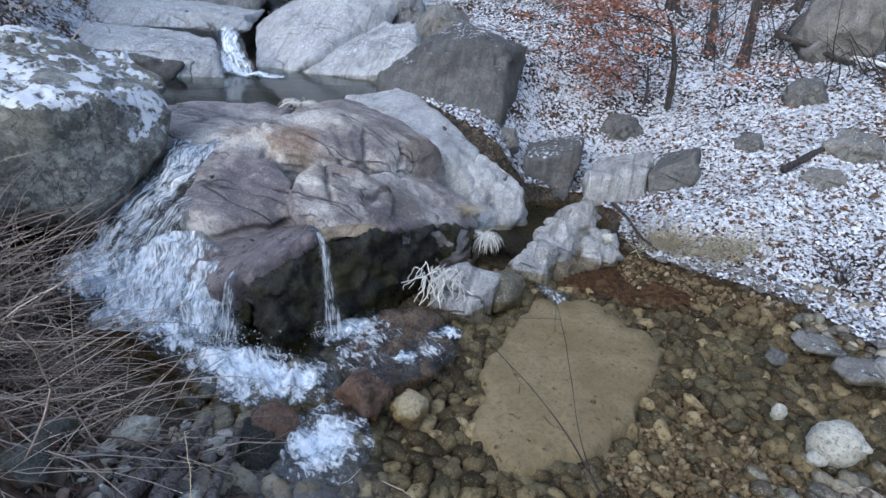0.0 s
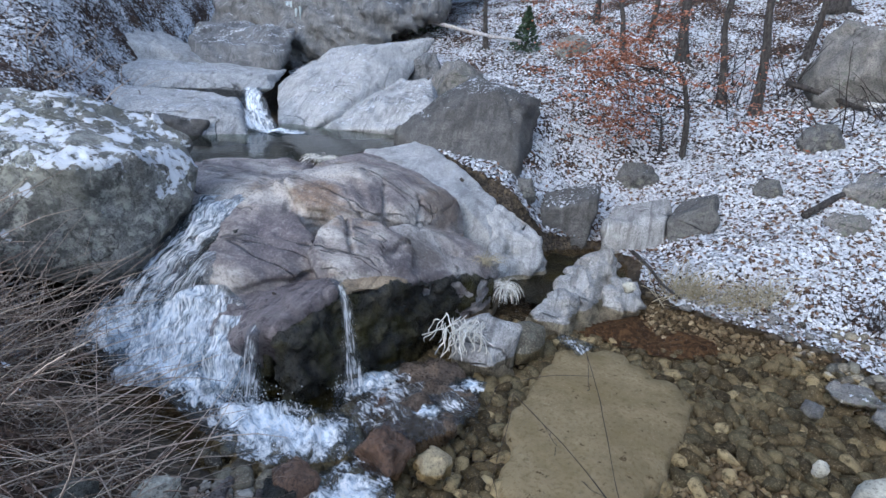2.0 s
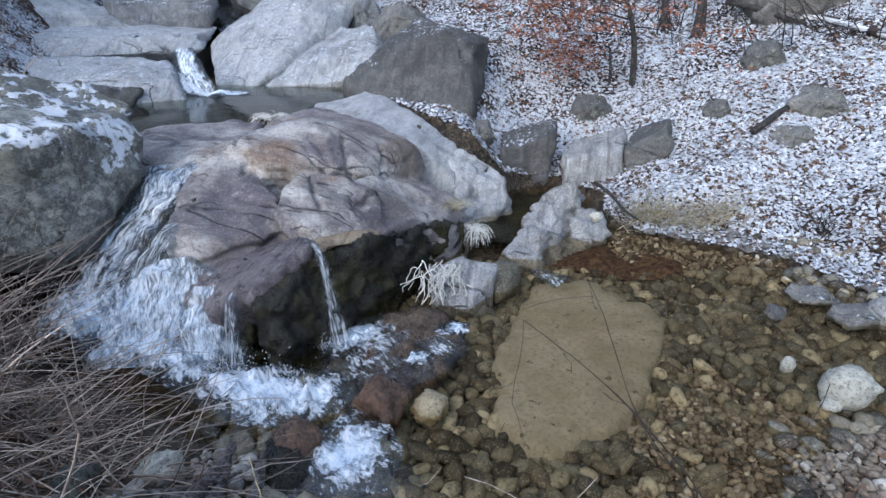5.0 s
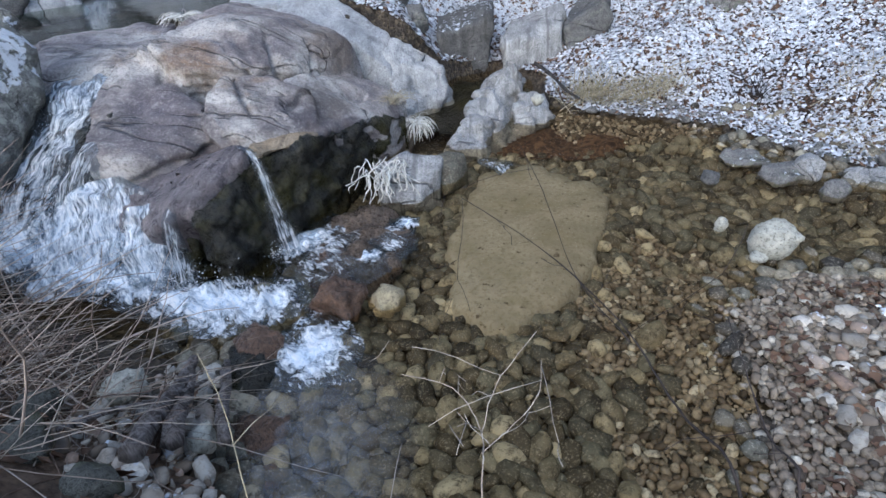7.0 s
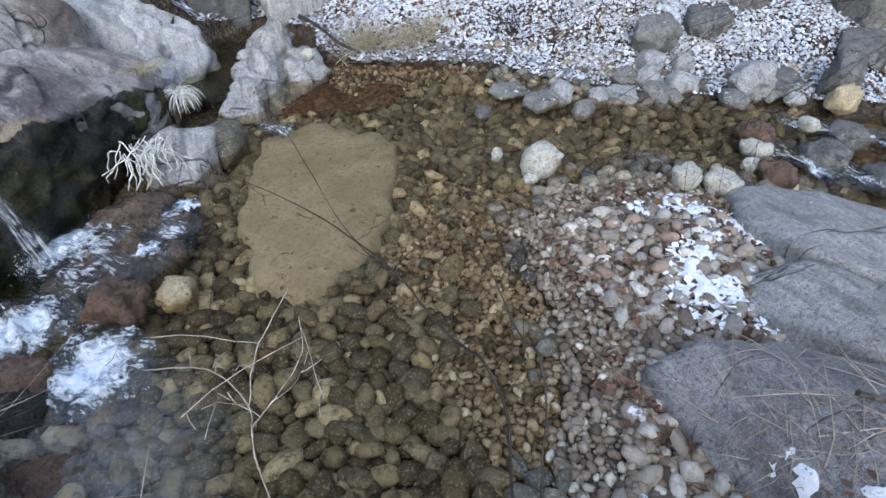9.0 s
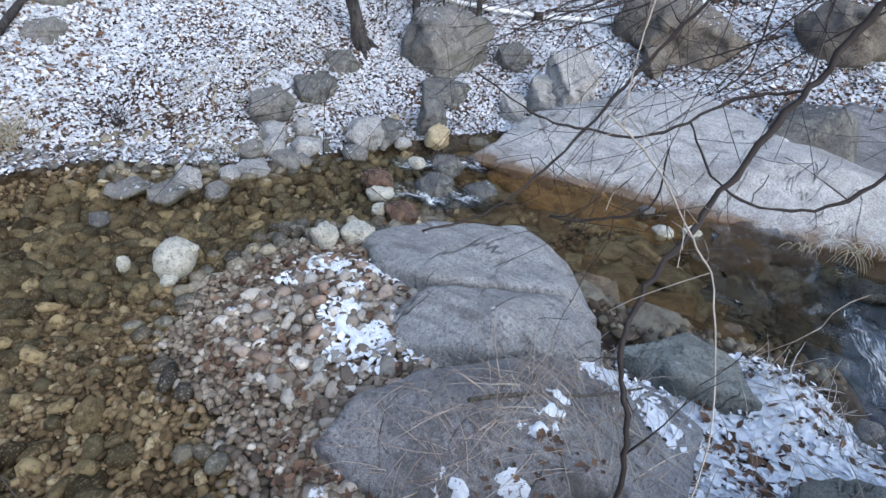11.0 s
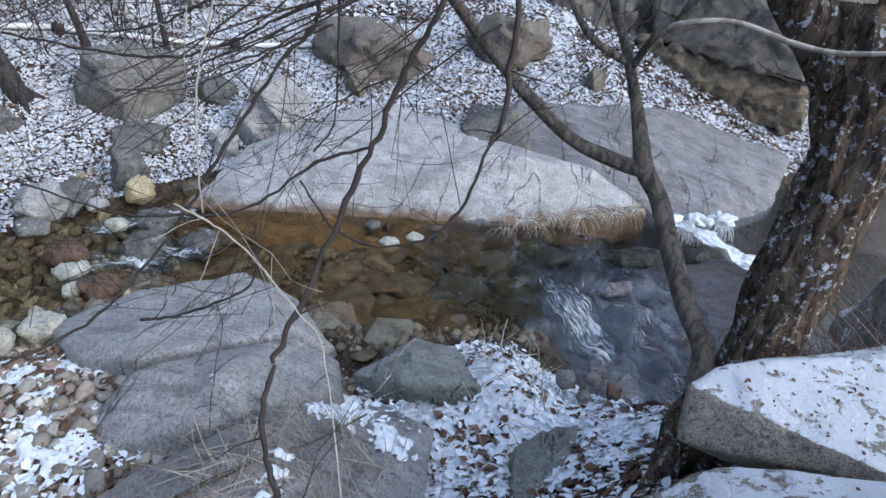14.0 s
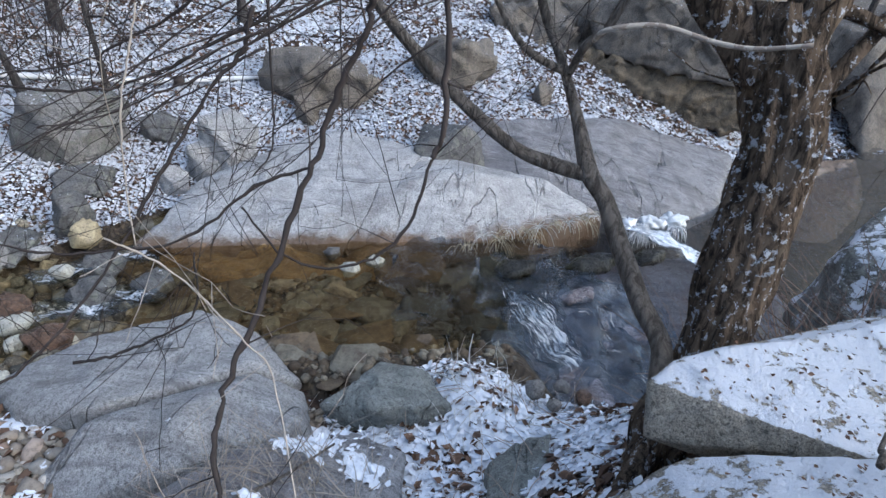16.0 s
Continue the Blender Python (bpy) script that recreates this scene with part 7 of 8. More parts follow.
rock("boulder", [(5.6, -1.8, 0.9), (6.2, -1.6, 1.0), (7.0, -2.4, 1.1), (5.6, -2.8, 1.4), (5.2, -2.2, 1.0), (5.5, -1.5, 0.2), (6.6, -1.6, 0.0), (7.2, -2.6, 0.0), (5, -2.6, 0)], M_MOSSY, "dark boulder with snow behind the trunk", "boulder", cell=0.06, soft=2, rough=0.06, seed=514)
for k, (x, y, w) in enumerate([(5.25, 0.75, 0.18), (5.3, 0.55, 0.14), (5.2, 0.4, 0.16), (5.1, 0.62, 0.13)]):
    boulder("stone", (x, y, 0.02), (w * 0.55, w * 0.5, w * 0.4), 50 * k, 520 + k, M_RUST if k == 2 else M_GREY, "rust-coloured stone at the water's edge" if k == 2 else "small grey stone at the water's edge", "stone", "stones below the snow", 14, 0.3)


def stems(name, count, root, reach, length, radius, material, label, seed, lie=0.3, category="grass", kink=0.3, seat=height_at):
    """A tangle of thin dry stems."""
    rnd = random.Random(seed)
    v, f = [], []
    for k in range(count):
        x, y = root(rnd)
        z = seat(x, y)
        if z is None:
            continue
        d = np.array([rnd.gauss(reach[0], 0.8), rnd.gauss(reach[1], 0.8), abs(rnd.gauss(lie, 0.3)) + 0.05])
        d /= np.linalg.norm(d)
        n, s, thick = 6, length * rnd.uniform(0.3, 1.25), rnd.uniform(0.5, 1.5) if rnd.random() < 0.85 else 1.9
        p, line = np.array([x, y, z]), []
        for i in range(n + 1):
            line.append((*p, radius * thick * (1 - 0.7 * i / n)))
            d = d + np.array([rnd.gauss(0, kink), rnd.gauss(0, kink), rnd.gauss(-0.16, kink * 0.6)]) * 0.4
            d /= np.linalg.norm(d)
            p = p + d * s / n
            p[2] = max(p[2], (seat(p[0], p[1]) or height_at(p[0], p[1])) + 0.005)
        tube(v, f, line, 3)
    return tagged(part(name, mesh_of(name, v, f), material), label, category, kind="stuff")


def brush_root(rnd):
    t = rnd.random()
    return -3.6 + 2.75 * t + rnd.gauss(0, 0.2), 4.55 - 0.75 * t - abs(rnd.gauss(0, 0.45))


def far_brush_root(rnd):
    return rnd.uniform(-5.0, -2.6), rnd.uniform(3.6, 5.2)


stems("frosted_grass", 120, lambda r: (r.gauss(5.05, 0.22), r.gauss(1.15, 0.22)), (-0.4, -0.2), 0.3, 0.0035, M_FROST, "bent snowy grass on a tussock", 511, 0.5)
# Darkened stems paint the shade beneath the brush.
stems("dry_brush", 300, brush_root, (0.45, 0.1), 0.75, 0.0036, M_UNDER, "fine brown tangle darkened for the shade under the dry brush", 530, 0.3, "brush", 0.45)
stems("dry_brush", 380, brush_root, (0.55, 0.1), 0.95, 0.0044, M_BRUSH, "tangled brown dry brush on the near bank", 531, 0.25, "brush")
stems("dry_grass", 260, brush_root, (0.8, -0.1), 0.95, 0.0034, M_PALETWIG, "bent pale dry stalks on the near bank", 532, 0.15, "grass")
# Darkened stems again, for the shaded depth of the tall brush.
stems("dry_brush", 420, far_brush_root, (0.3, 0.2), 0.9, 0.004, M_UNDER, "fine brown brush darkened for shade below the big boulder", 529, 0.7, "brush", 0.5)
stems("dry_brush", 420, far_brush_root, (0.4, 0.3), 1.4, 0.0038, M_BRUSH, "tall dry brush before the big boulder", 533, 1.1, "brush")
slab_top = top_of(slab_near)
stems("dry_grass", 260, lambda r: (r.uniform(3.0, 4.1), r.uniform(1.7, 2.5)), (0.3, 0.6), 0.45, 0.0025, M_PALETWIG, "dry stalks lying on the grey slab", 534, 0.25, seat=slab_top)
stems("dry_grass", 90, lambda r: (r.uniform(2.9, 3.6), r.uniform(2.2, 3.0)), (-0.3, 0.6), 0.4, 0.0022, M_BRUSH, "brown stalks lying on the grey slab", 546, 0.3, seat=slab_top)


def on_slab(name, outline, count, size, material, label, seed, top=slab_top):
    """Leaves strewn over the top of a near rock."""
    rnd = random.Random(seed)
    spots = []
    while len(spots) < count:
        x, y = rnd.uniform(2.6, 4.8), rnd.uniform(-1.0, 3.2)
        z = top(x, y) if inside(outline, np.array([x]), np.array([y]))[0] else 0
        if z is None:
            z = height_at(x, y)
        if z:
            spots.append((x, y, z, rnd.gauss(0, 0.15), rnd.gauss(0, 0.15)))
    tagged(part(name, leaf_sheet(name, spots, size, 0.025, rnd, 0.35, True), material, smooth=False), label, "leaf litter", kind="stuff")


def snow_cover(outline, label, seed, top=height_at, bare=0.0, cell=0.018, deep=0.028):
    """A ragged lid of snow that thins out to nothing at its rim and over bare spots."""
    xs = np.arange(min(p[0] for p in outline) - 0.1, max(p[0] for p in outline) + 0.1, cell)
    ys = np.arange(min(p[1] for p in outline) - 0.1, max(p[1] for p in outline) + 0.1, cell)
    gx, gy = np.meshgrid(xs, ys)
    d, _ = away(outline + outline[:1], gx, gy)
    d = np.where(inside(outline, gx, gy), d, -d)
    index, verts, faces = -np.ones(gx.shape, int), [], []
    for j in range(len(ys)):
        for i in range(len(xs)):
            x, y = float(gx[j, i]), float(gy[j, i])
            v = fbm((x, y, seed), 4.5, 5) + 0.6 * fbm((x, y, seed + 9), 16.0, 3) + min(0.5, 4 * d[j, i]) - bare
            z = top(x, y) if v > -0.15 else None
            if z is not None:
                index[j, i] = len(verts)
                verts.append((x, y, z + min(deep, 0.09 * v) + 0.007 * fbm((x, y, seed + 5), 22.0, 3)))
    for j in range(len(ys) - 1):
        for i in range(len(xs) - 1):
            q = (index[j, i], index[j, i + 1], index[j + 1, i + 1], index[j + 1, i])
            if min(q) >= 0 and max(verts[k][2] for k in q) - min(verts[k][2] for k in q) < 0.12:
                faces.append(tuple(int(k) for k in q))
    return tagged(part("snow_patch", mesh_of("snow_patch", verts, faces), M_SNOWLID), label, "snow", kind="stuff")


snow_cover([(4.72, 2.4), (4.62, 1.72), (4.95, 1.45), (5.3, 1.5), (5.6, 1.1), (5.4, 0.45), (4.94, 0.46), (5.0, 0.05), (4.45, 0.12), (3.9, 0.9), (3.75, 1.5), (3.95, 1.72), (4.35, 1.72), (4.5, 2.1)], "thin bright snow over leaves beside the stream", 5601, bare=0.12)
snow_cover([(3.69, 4.72), (4.09, 4.78), (4.5, 4.35), (4.42, 3.75), (4.2, 3.98), (3.92, 3.9), (4.0, 3.12), (3.66, 3.4), (3.32, 3.68), (3.45, 3.96), (3.7, 3.95), (3.72, 4.25)], "thin snow caught between pebbles and slabs", 5602, top=lambda x, y: height_at(x, y) + 0.03, bare=0.5)
SNOWY_EDGE = [(4.19, 2.52), (4.43, 2.28), (4.39, 1.79), (3.91, 1.62), (3.94, 1.92), (3.99, 2.22)]
SNOWY_TOP = [(2.79, 2.51), (3.02, 2.4), (3.37, 2.21), (3.48, 1.9), (3.22, 1.88), (2.78, 2.22)]
snow_cover(SNOWY_EDGE, "snow lying along the slab's edge", 5471, slab_top, 0.3)
snow_cover([(3.16, 2.38), (3.42, 2.42), (3.72, 2.3), (3.6, 2.1), (3.4, 2.05), (3.2, 2.2)], "ragged snow on the crest of a dark slab", 5472, slab_top, 0.42)
snow_cover([(2.86, 2.55), (3.05, 2.44), (3.2, 2.26), (3.12, 2.12), (2.85, 2.3)], "ragged snow among stalks on a dark slab", 5473, slab_top, 0.42)
on_slab("snowy_leaves", SNOWY_EDGE, 120, 0.045, M_DEEPSNOW, "snow and curled leaves along the slab's edge", 547)
on_slab("fallen_leaves", SNOWY_TOP, 90, 0.036, M_LEAF, "brown leaves scattered on the slab", 549)
stems("dry_brush", 420, lambda r: (r.uniform(4.5, 6.4), r.uniform(-2.2, -0.35)), (0.2, 0.2), 0.85, 0.0038, M_UNDER, "reddish brown brush behind the leaning trunk", 535, 1.3, "brush")
stems("frosted_grass", 260, lambda r: (r.gauss(2.5, 0.2), r.gauss(8.62, 0.1)), (0, -0.5), 0.42, 0.005, M_STRAW, "pale frosted grass at the shore", 536, 1.2)
stems("frosted_grass", 180, lambda r: (r.gauss(3.15, 0.2), r.gauss(8.6, 0.12)), (0, -0.5), 0.4, 0.005, M_STRAW, "pale frosted grass tuft in the snow", 537, 1.2)
stems("dry_shrub", 70, lambda r: (r.gauss(4.25, 0.1), r.gauss(8.2, 0.1)), (0, 0), 0.5, 0.003, M_TWIG, "dark wispy dead shrub in the snow", 538, 1.5, "shrub")
stems("frosted_grass", 420, lambda r: (r.uniform(4.6, 7.0), r.uniform(6.6, 8.2)), (0, -0.4), 0.3, 0.004, M_STRAW, "straw-coloured grass in the snow", 539, 1.2)
stems("dry_shrub", 45, lambda r: (r.gauss(5.2, 0.5), r.gauss(12.3, 0.3)), (-0.3, 0), 1.3, 0.007, M_TWIG, "dark bare shrub before a grey boulder", 543, 1.3, "shrub")
stems("dry_shrub", 80, lambda r: (r.gauss(3.6, 0.8), r.gauss(13.9, 0.4)), (0, 0), 1.6, 0.007, M_TWIG, "dark bare saplings between the tree trunks", 544, 2.0, "shrub")
stems("dry_shrub", 160, lambda r: (r.uniform(8.5, 11.5), r.uniform(6.8, 9.5)), (0, 0), 1.6, 0.007, M_TWIG, "grey bare saplings on the slope", 545, 2.0, "shrub")
stems("dry_brush", 260, lambda r: (r.uniform(-11, -6.5), r.uniform(8.0, 12.5)), (0.3, -0.3), 0.9, 0.008, M_BRUSH, "brown brush on the upper valley side", 542, 1.0, "brush")

BLOCK = [(3.7, 0.52), (3.6, 0.55), (3.42, 0.14), (3.32, -0.1), (3.35, -0.5), (4.0, -0.8), (4.05, -0.36)]
LOW_BLOCK = [(3.3, 0.5), (3.05, 0.4), (2.92, 0.1), (2.9, -0.3), (3.18, -0.3), (3.22, 0.03)]
on_slab("fallen_leaves", BLOCK, 160, 0.015, M_LEAF, "brown leaf scraps in the snow on a block", 5502, top_of(block_top))
on_slab("fallen_leaves", LOW_BLOCK, 130, 0.014, M_LEAF, "brown leaf scraps on a low block", 5504, top_of(block_low))
stems("dry_brush", 130, lambda r: (r.uniform(3.5, 5.3), r.uniform(0.4, 1.9)), (0.2, 0.3), 0.4, 0.003, M_BRUSH, "thin brown stalks lying in the snow", 551, 0.35, "brush")


def icy_roots():
    """Roots sheathed in ice, hanging down the face of a rock."""
    rnd = random.Random(551)
    top = thing("icy_roots", "tangle of roots sheathed in white ice", "roots", at=(0.08, 6.37, 0.3))
    for k in range(55):
        v, f = [], []
        x, y = rnd.uniform(-0.12, 0.28), rnd.uniform(-0.08, 0.14)
        line, p = [], np.array([x, y, rnd.uniform(-0.05, 0.08)])
        d = np.array([rnd.gauss(-0.2, 1.0), rnd.gauss(-0.45, 0.3), rnd.uniform(-0.5, 0.2)])
        for i in range(7):
            line.append((*p, 0.0048 * rnd.uniform(0.6, 1.6)))
            d = d / np.linalg.norm(d) + np.array([rnd.gauss(0.05, 0.6), rnd.gauss(-0.05, 0.3), -0.45])
            p = p + d / np.linalg.norm(d) * rnd.uniform(0.035, 0.07)
        tube(v, f, smooth_line(line, 2), 5, 0.4, k)
        part("root", mesh_of("root", v, f), M_FROST, top)


icy_roots()


def tuft(name, at, count, length, radius, material, label, seed, spread=0.5, droop=0.35, out=(0, 0)):
    rnd = random.Random(seed)
    v, f = [], []
    for k in range(count):
        a = rnd.uniform(0, 6.28)
        d = np.array([math.cos(a) * spread + out[0], math.sin(a) * spread + out[1], 1.0])
        p, line = np.array([rnd.gauss(0, 0.04), rnd.gauss(0, 0.04), 0.0]), []
        s = length * rnd.uniform(0.6, 1.2)
        for i in range(6):
            line.append((*p, radius * (1 - 0.12 * i)))
            d = d / np.linalg.norm(d) + np.array([0, 0, -droop])
            p = p + d / np.linalg.norm(d) * s / 5
        tube(v, f, line, 3)
    ob = tagged(part(name, mesh_of(name, v, f), material), label, "grass")
    ob.location = at
    return ob


tuft("grass_tuft", (0.08, 7.75, 0.42), 60, 0.28, 0.004, M_STRAW, "straw tuft growing from the ledge", 561)
tuft("grass_tuft", (0.35, 7.7, 0.2), 90, 0.24, 0.006, M_FROST, "white frosted tuft hanging at the ledge", 562, 0.7, 0.6, (0.1, -0.6))
for k in range(10):
    t = k / 9
    tuft("grass_tuft", (7.6 + 1.05 * t + 0.06 * math.sin(9 * k), 1.45 - 1.6 * t, -0.02 + 0.08 * math.sin(5 * k) ** 2), 16, 0.16 + 0.1 * (k * 7 % 3), 0.0045, M_FROST if k % 2 else M_STRAW, "frosted grass drooping over the stream", 570 + k, 0.8, 0.5, (-0.6, -0.3 + 0.5 * math.sin(3 * k)))
for k, (x, y) in enumerate([(8.75, -0.6), (8.9, -0.95), (8.85, -1.25), (8.6, -0.8)]):
    tuft("grass_tuft", (x, y, -0.12), 80, 0.26, 0.007, M_ICE, "ice-coated white grass beside the small fall", 580 + k, 0.8, 0.6, (-0.4, 0))
tuft("grass_tuft", (-2.35, 8.35, 1.25), 60, 0.3, 0.006, M_FROST, "frosted tuft on the rim of the upper pool", 563, 0.6, 0.4)

# ---- near log, ice and twigs on the left ----
pole("log", (-0.5, 3.2, 0.58), (-0.72, 4.1, 0.2), 0.06, M_LOG, "grey rotten log sloping to the water", 571)
pole("log", (-0.3, 3.55, 0.3), (-0.55, 4.15, 0.12), 0.045, M_LOG, "dark rotten log at the water's edge", 572)


def bare(name, base, lines, material, label, category="shrub", group=""):
    """A thing of single bare branches, each given by points with radii."""
    top = thing(name, label, category, group, at=base)
    b = np.array(base)
    for n, (pts, r0, r1) in enumerate(lines):
        v, f = [], []
        m = len(pts)
        line = [tuple(np.array(p) - b) + ((0.9 if name == "hanging_branch" else 1.0) * (r0 + (r1 - r0) * k / (m - 1)),) for k, p in enumerate(pts)]
        path = smooth_line(line, 7)
        rnd = random.Random(n * 7 + len(name))
        path = [q + np.array([rnd.gauss(0, 0.5), rnd.gauss(0, 0.5), rnd.gauss(0, 0.5), rnd.gauss(0, 0.12)]) * q[3] for q in path]
        tube(v, f, path, 7 if r0 > 0.02 else 5, 0.25, n)
        for q in path[2::3]:
            if rnd.random() < 0.5:
                d = (rnd.gauss(0, 1), rnd.gauss(0, 1), rnd.gauss(0, 1))
                sprout(v, f, q[:3], d, rnd.uniform(0.06, 0.34), min(0.004, q[3] * 0.4), rnd, 1, 0.0, 3, 0.25, 2)
        part("branch", mesh_of("branch", v, f), material, top)
    return top


pole("log", (-0.42, 3.35, 0.46), (-0.66, 3.95, 0.24), 0.055, M_LOG, "grey frayed log on the muddy bank", 573)
pole("log", (-0.22, 3.42, 0.36), (-0.5, 4.0, 0.2), 0.035, M_LOG, "thin grey root running to the water", 574)
pole("log", (-0.9, 3.3, 0.6), (-0.5, 3.85, 0.3), 0.018, M_LOG, "dead branch lying on the muddy bank", 575)
for k, (x, y, w, m) in enumerate([(-0.26, 3.72, 0.2, M_RUST), (-0.12, 3.5, 0.12, M_RUST), (-0.62, 3.35, 0.16, M_RUST), (-0.9, 3.15, 0.17, M_MOSSBANK), (-0.55, 3.0, 0.15, M_MOSSBANK), (-1.15, 3.45, 0.15, M_MOSSBANK), (-0.45, 4.2, 0.26, M_WET)]):
    boulder("rock", (x, y, height_at(x, y) + w * 0.15), (w, w * 0.75, w * 0.6), 50 * k, 590 + k, m, "rust-stained rock in the mud" if m is M_RUST else "dark wet rock at the edge of the foam" if m is M_WET else "dark mossy rock on the near bank", "rock", "rocks on the near bank", cell=0.025)
bare("bare_shrub", (1.05, 2.45, 0.6), [([(1.05, 2.42, 0.6), (1.05, 2.54, 1.44), (1.05, 2.67, 1.52), (0.98, 2.75, 1.59), (0.85, 2.77, 1.62)], 0.0024, 0.0012), ([(1.05, 2.67, 1.52), (1.09, 2.76, 1.6), (1.19, 2.85, 1.69)], 0.0018, 0.001),
                                       ([(1.05, 2.63, 1.5), (1.12, 2.68, 1.53), (1.19, 2.74, 1.58), (1.2, 2.8, 1.64)], 0.0016, 0.001)], M_PALETWIG, "pale bare shrub rising from the near bank")
bare("bare_shrub", (1.7, 2.4, 0.5), [([(1.68, 2.4, 0.6), (1.63, 2.54, 1.46), (1.56, 2.79, 1.47), (1.46, 3.05, 1.53), (1.25, 3.31, 1.61), (0.99, 3.49, 1.7)], 0.005, 0.0012),
                                     ([(1.75, 2.42, 0.8), (1.73, 2.52, 1.51), (1.74, 2.71, 1.5), (1.73, 3.0, 1.6)], 0.004, 0.0012), ([(1.48, 3.0, 1.5), (1.39, 3.39, 1.43), (1.29, 3.66, 1.62), (1.21, 3.84, 1.73)], 0.0022, 0.001)],
     M_TWIG, "dark thin shrub leaning over the pool")
bare("dry_stalk", (0.46, 2.5, 0.5), [([(0.46, 2.5, 0.7), (0.46, 2.57, 1.36), (0.38, 2.73, 1.51), (0.3, 2.83, 1.63)], 0.0022, 0.0014)], M_STRAW, "single straw stalk on the near bank", "grass")

# ---- leaning tree on the right ----


def leaning_tree():
    base = (3.85, 0.42, 0.75)
    top = thing("leaning_tree", "old leaning tree with furrowed snow-flecked bark", "tree", at=base)
    b = np.array(base)

    def limb(name, pts, sides, knot, material, seed, label="", kids=0):
        v, f = [], []
        path = smooth_line([tuple(np.array(p[:3]) - b) + (p[3],) for p in pts], 10)
        tube(v, f, path, sides, knot, seed)
        rnd = random.Random(seed)
        for k in range(kids):
            q = path[rnd.randrange(len(path) // 3, len(path))]
            sprout(v, f, q[:3], (rnd.gauss(0, 1), rnd.gauss(0.3, 1), rnd.gauss(0.2, 0.6)), rnd.uniform(0.3, 0.8), q[3] * 0.35, rnd, 2, 0.0, 4, 0.25, 4)
        return part(name, mesh_of(name, v, f), material, top, label)

    limb("trunk", [(3.95, 0.36, 0.7, 0.12), (4.0, 0.3, 1.05, 0.125), (4.06, 0.2, 1.36, 0.122), (4.13, 0.15, 1.62, 0.13), (4.2, 0.12, 1.84, 0.136), (4.3, 0.07, 2.11, 0.14), (4.38, 0.06, 2.36, 0.146), (4.43, 0.1, 2.57, 0.165), (4.45, 0.17, 2.7, 0.15), (4.46, 0.17, 2.8, 0.1)], 56, 0.34, M_BARK, 601)
    limb("root", [(4.0, 0.28, 1.0, 0.07), (3.86, 0.42, 0.92, 0.055), (3.76, 0.52, 0.8, 0.045), (3.68, 0.62, 0.62, 0.035)], 14, 0.3, M_BARK, 610)
    limb("limb", [(4.43, 0.18, 2.56, 0.12), (4.45, 0.32, 2.7, 0.1), (4.46, 0.44, 2.82, 0.085), (4.5, 0.62, 3.1, 0.07), (4.6, 0.9, 3.7, 0.045)], 20, 0.3, M_BARK, 602, kids=4)
    limb("limb", [(4.44, 0.12, 2.56, 0.13), (4.45, 0.06, 2.72, 0.11), (4.47, 0.0, 2.88, 0.1), (4.55, -0.15, 3.3, 0.07), (4.7, -0.3, 4.0, 0.045)], 20, 0.3, M_BARK, 603, kids=4)
    limb("limb", [(4.4, 0.02, 2.38, 0.06), (4.44, -0.06, 2.44, 0.045), (4.48, -0.17, 2.6, 0.036), (4.6, -0.4, 2.9, 0.025)], 8, 0.25, M_BARK, 604, kids=3)
    limb("stem", [(3.98, 0.4, 1.25, 0.05), (4.06, 0.41, 1.41, 0.047), (4.19, 0.5, 1.55, 0.046), (4.33, 0.6, 1.74, 0.045), (4.44, 0.69, 1.93, 0.044), (4.51, 0.78, 2.05, 0.045), (4.6, 0.87, 2.31, 0.027), (4.66, 0.97, 2.54, 0.024), (4.7, 1.07, 2.75, 0.022), (4.75, 1.2, 3.2, 0.015)], 10, 0.15, M_STEM, 605, "grey forked side stem")
    limb("stem", [(4.5, 0.76, 2.03, 0.04), (4.54, 0.96, 2.06, 0.036), (4.59, 1.16, 2.13, 0.033), (4.64, 1.46, 2.36, 0.031), (4.66, 1.71, 2.6, 0.028), (4.65, 1.85, 2.77, 0.026), (4.6, 2.1, 3.1, 0.02)], 10, 0.15, M_STEM, 606, "grey slanting limb")
    limb("stem", [(4.63, 0.92, 2.46, 0.02), (4.58, 1.12, 2.56, 0.016), (4.6, 1.25, 2.72, 0.014), (4.6, 1.4, 3.0, 0.01)], 7, 0.15, M_STEM, 607)
    limb("stem", [(4.63, 0.92, 2.46, 0.02), (4.55, 0.87, 2.6, 0.018), (4.55, 0.8, 2.66, 0.015), (4.55, 0.74, 2.77, 0.012), (4.5, 0.6, 3.1, 0.008)], 7, 0.15, M_STEM, 608, kids=3)
    limb("stem", [(4.5, 0.85, 2.62, 0.01), (4.35, 0.83, 2.68, 0.011), (4.31, 0.65, 2.71, 0.01), (4.25, 0.46, 2.67, 0.01), (4.19, 0.33, 2.66, 0.009), (4.12, 0.17, 2.69, 0.008)], 6, 0.15, M_PALETWIG, 609)


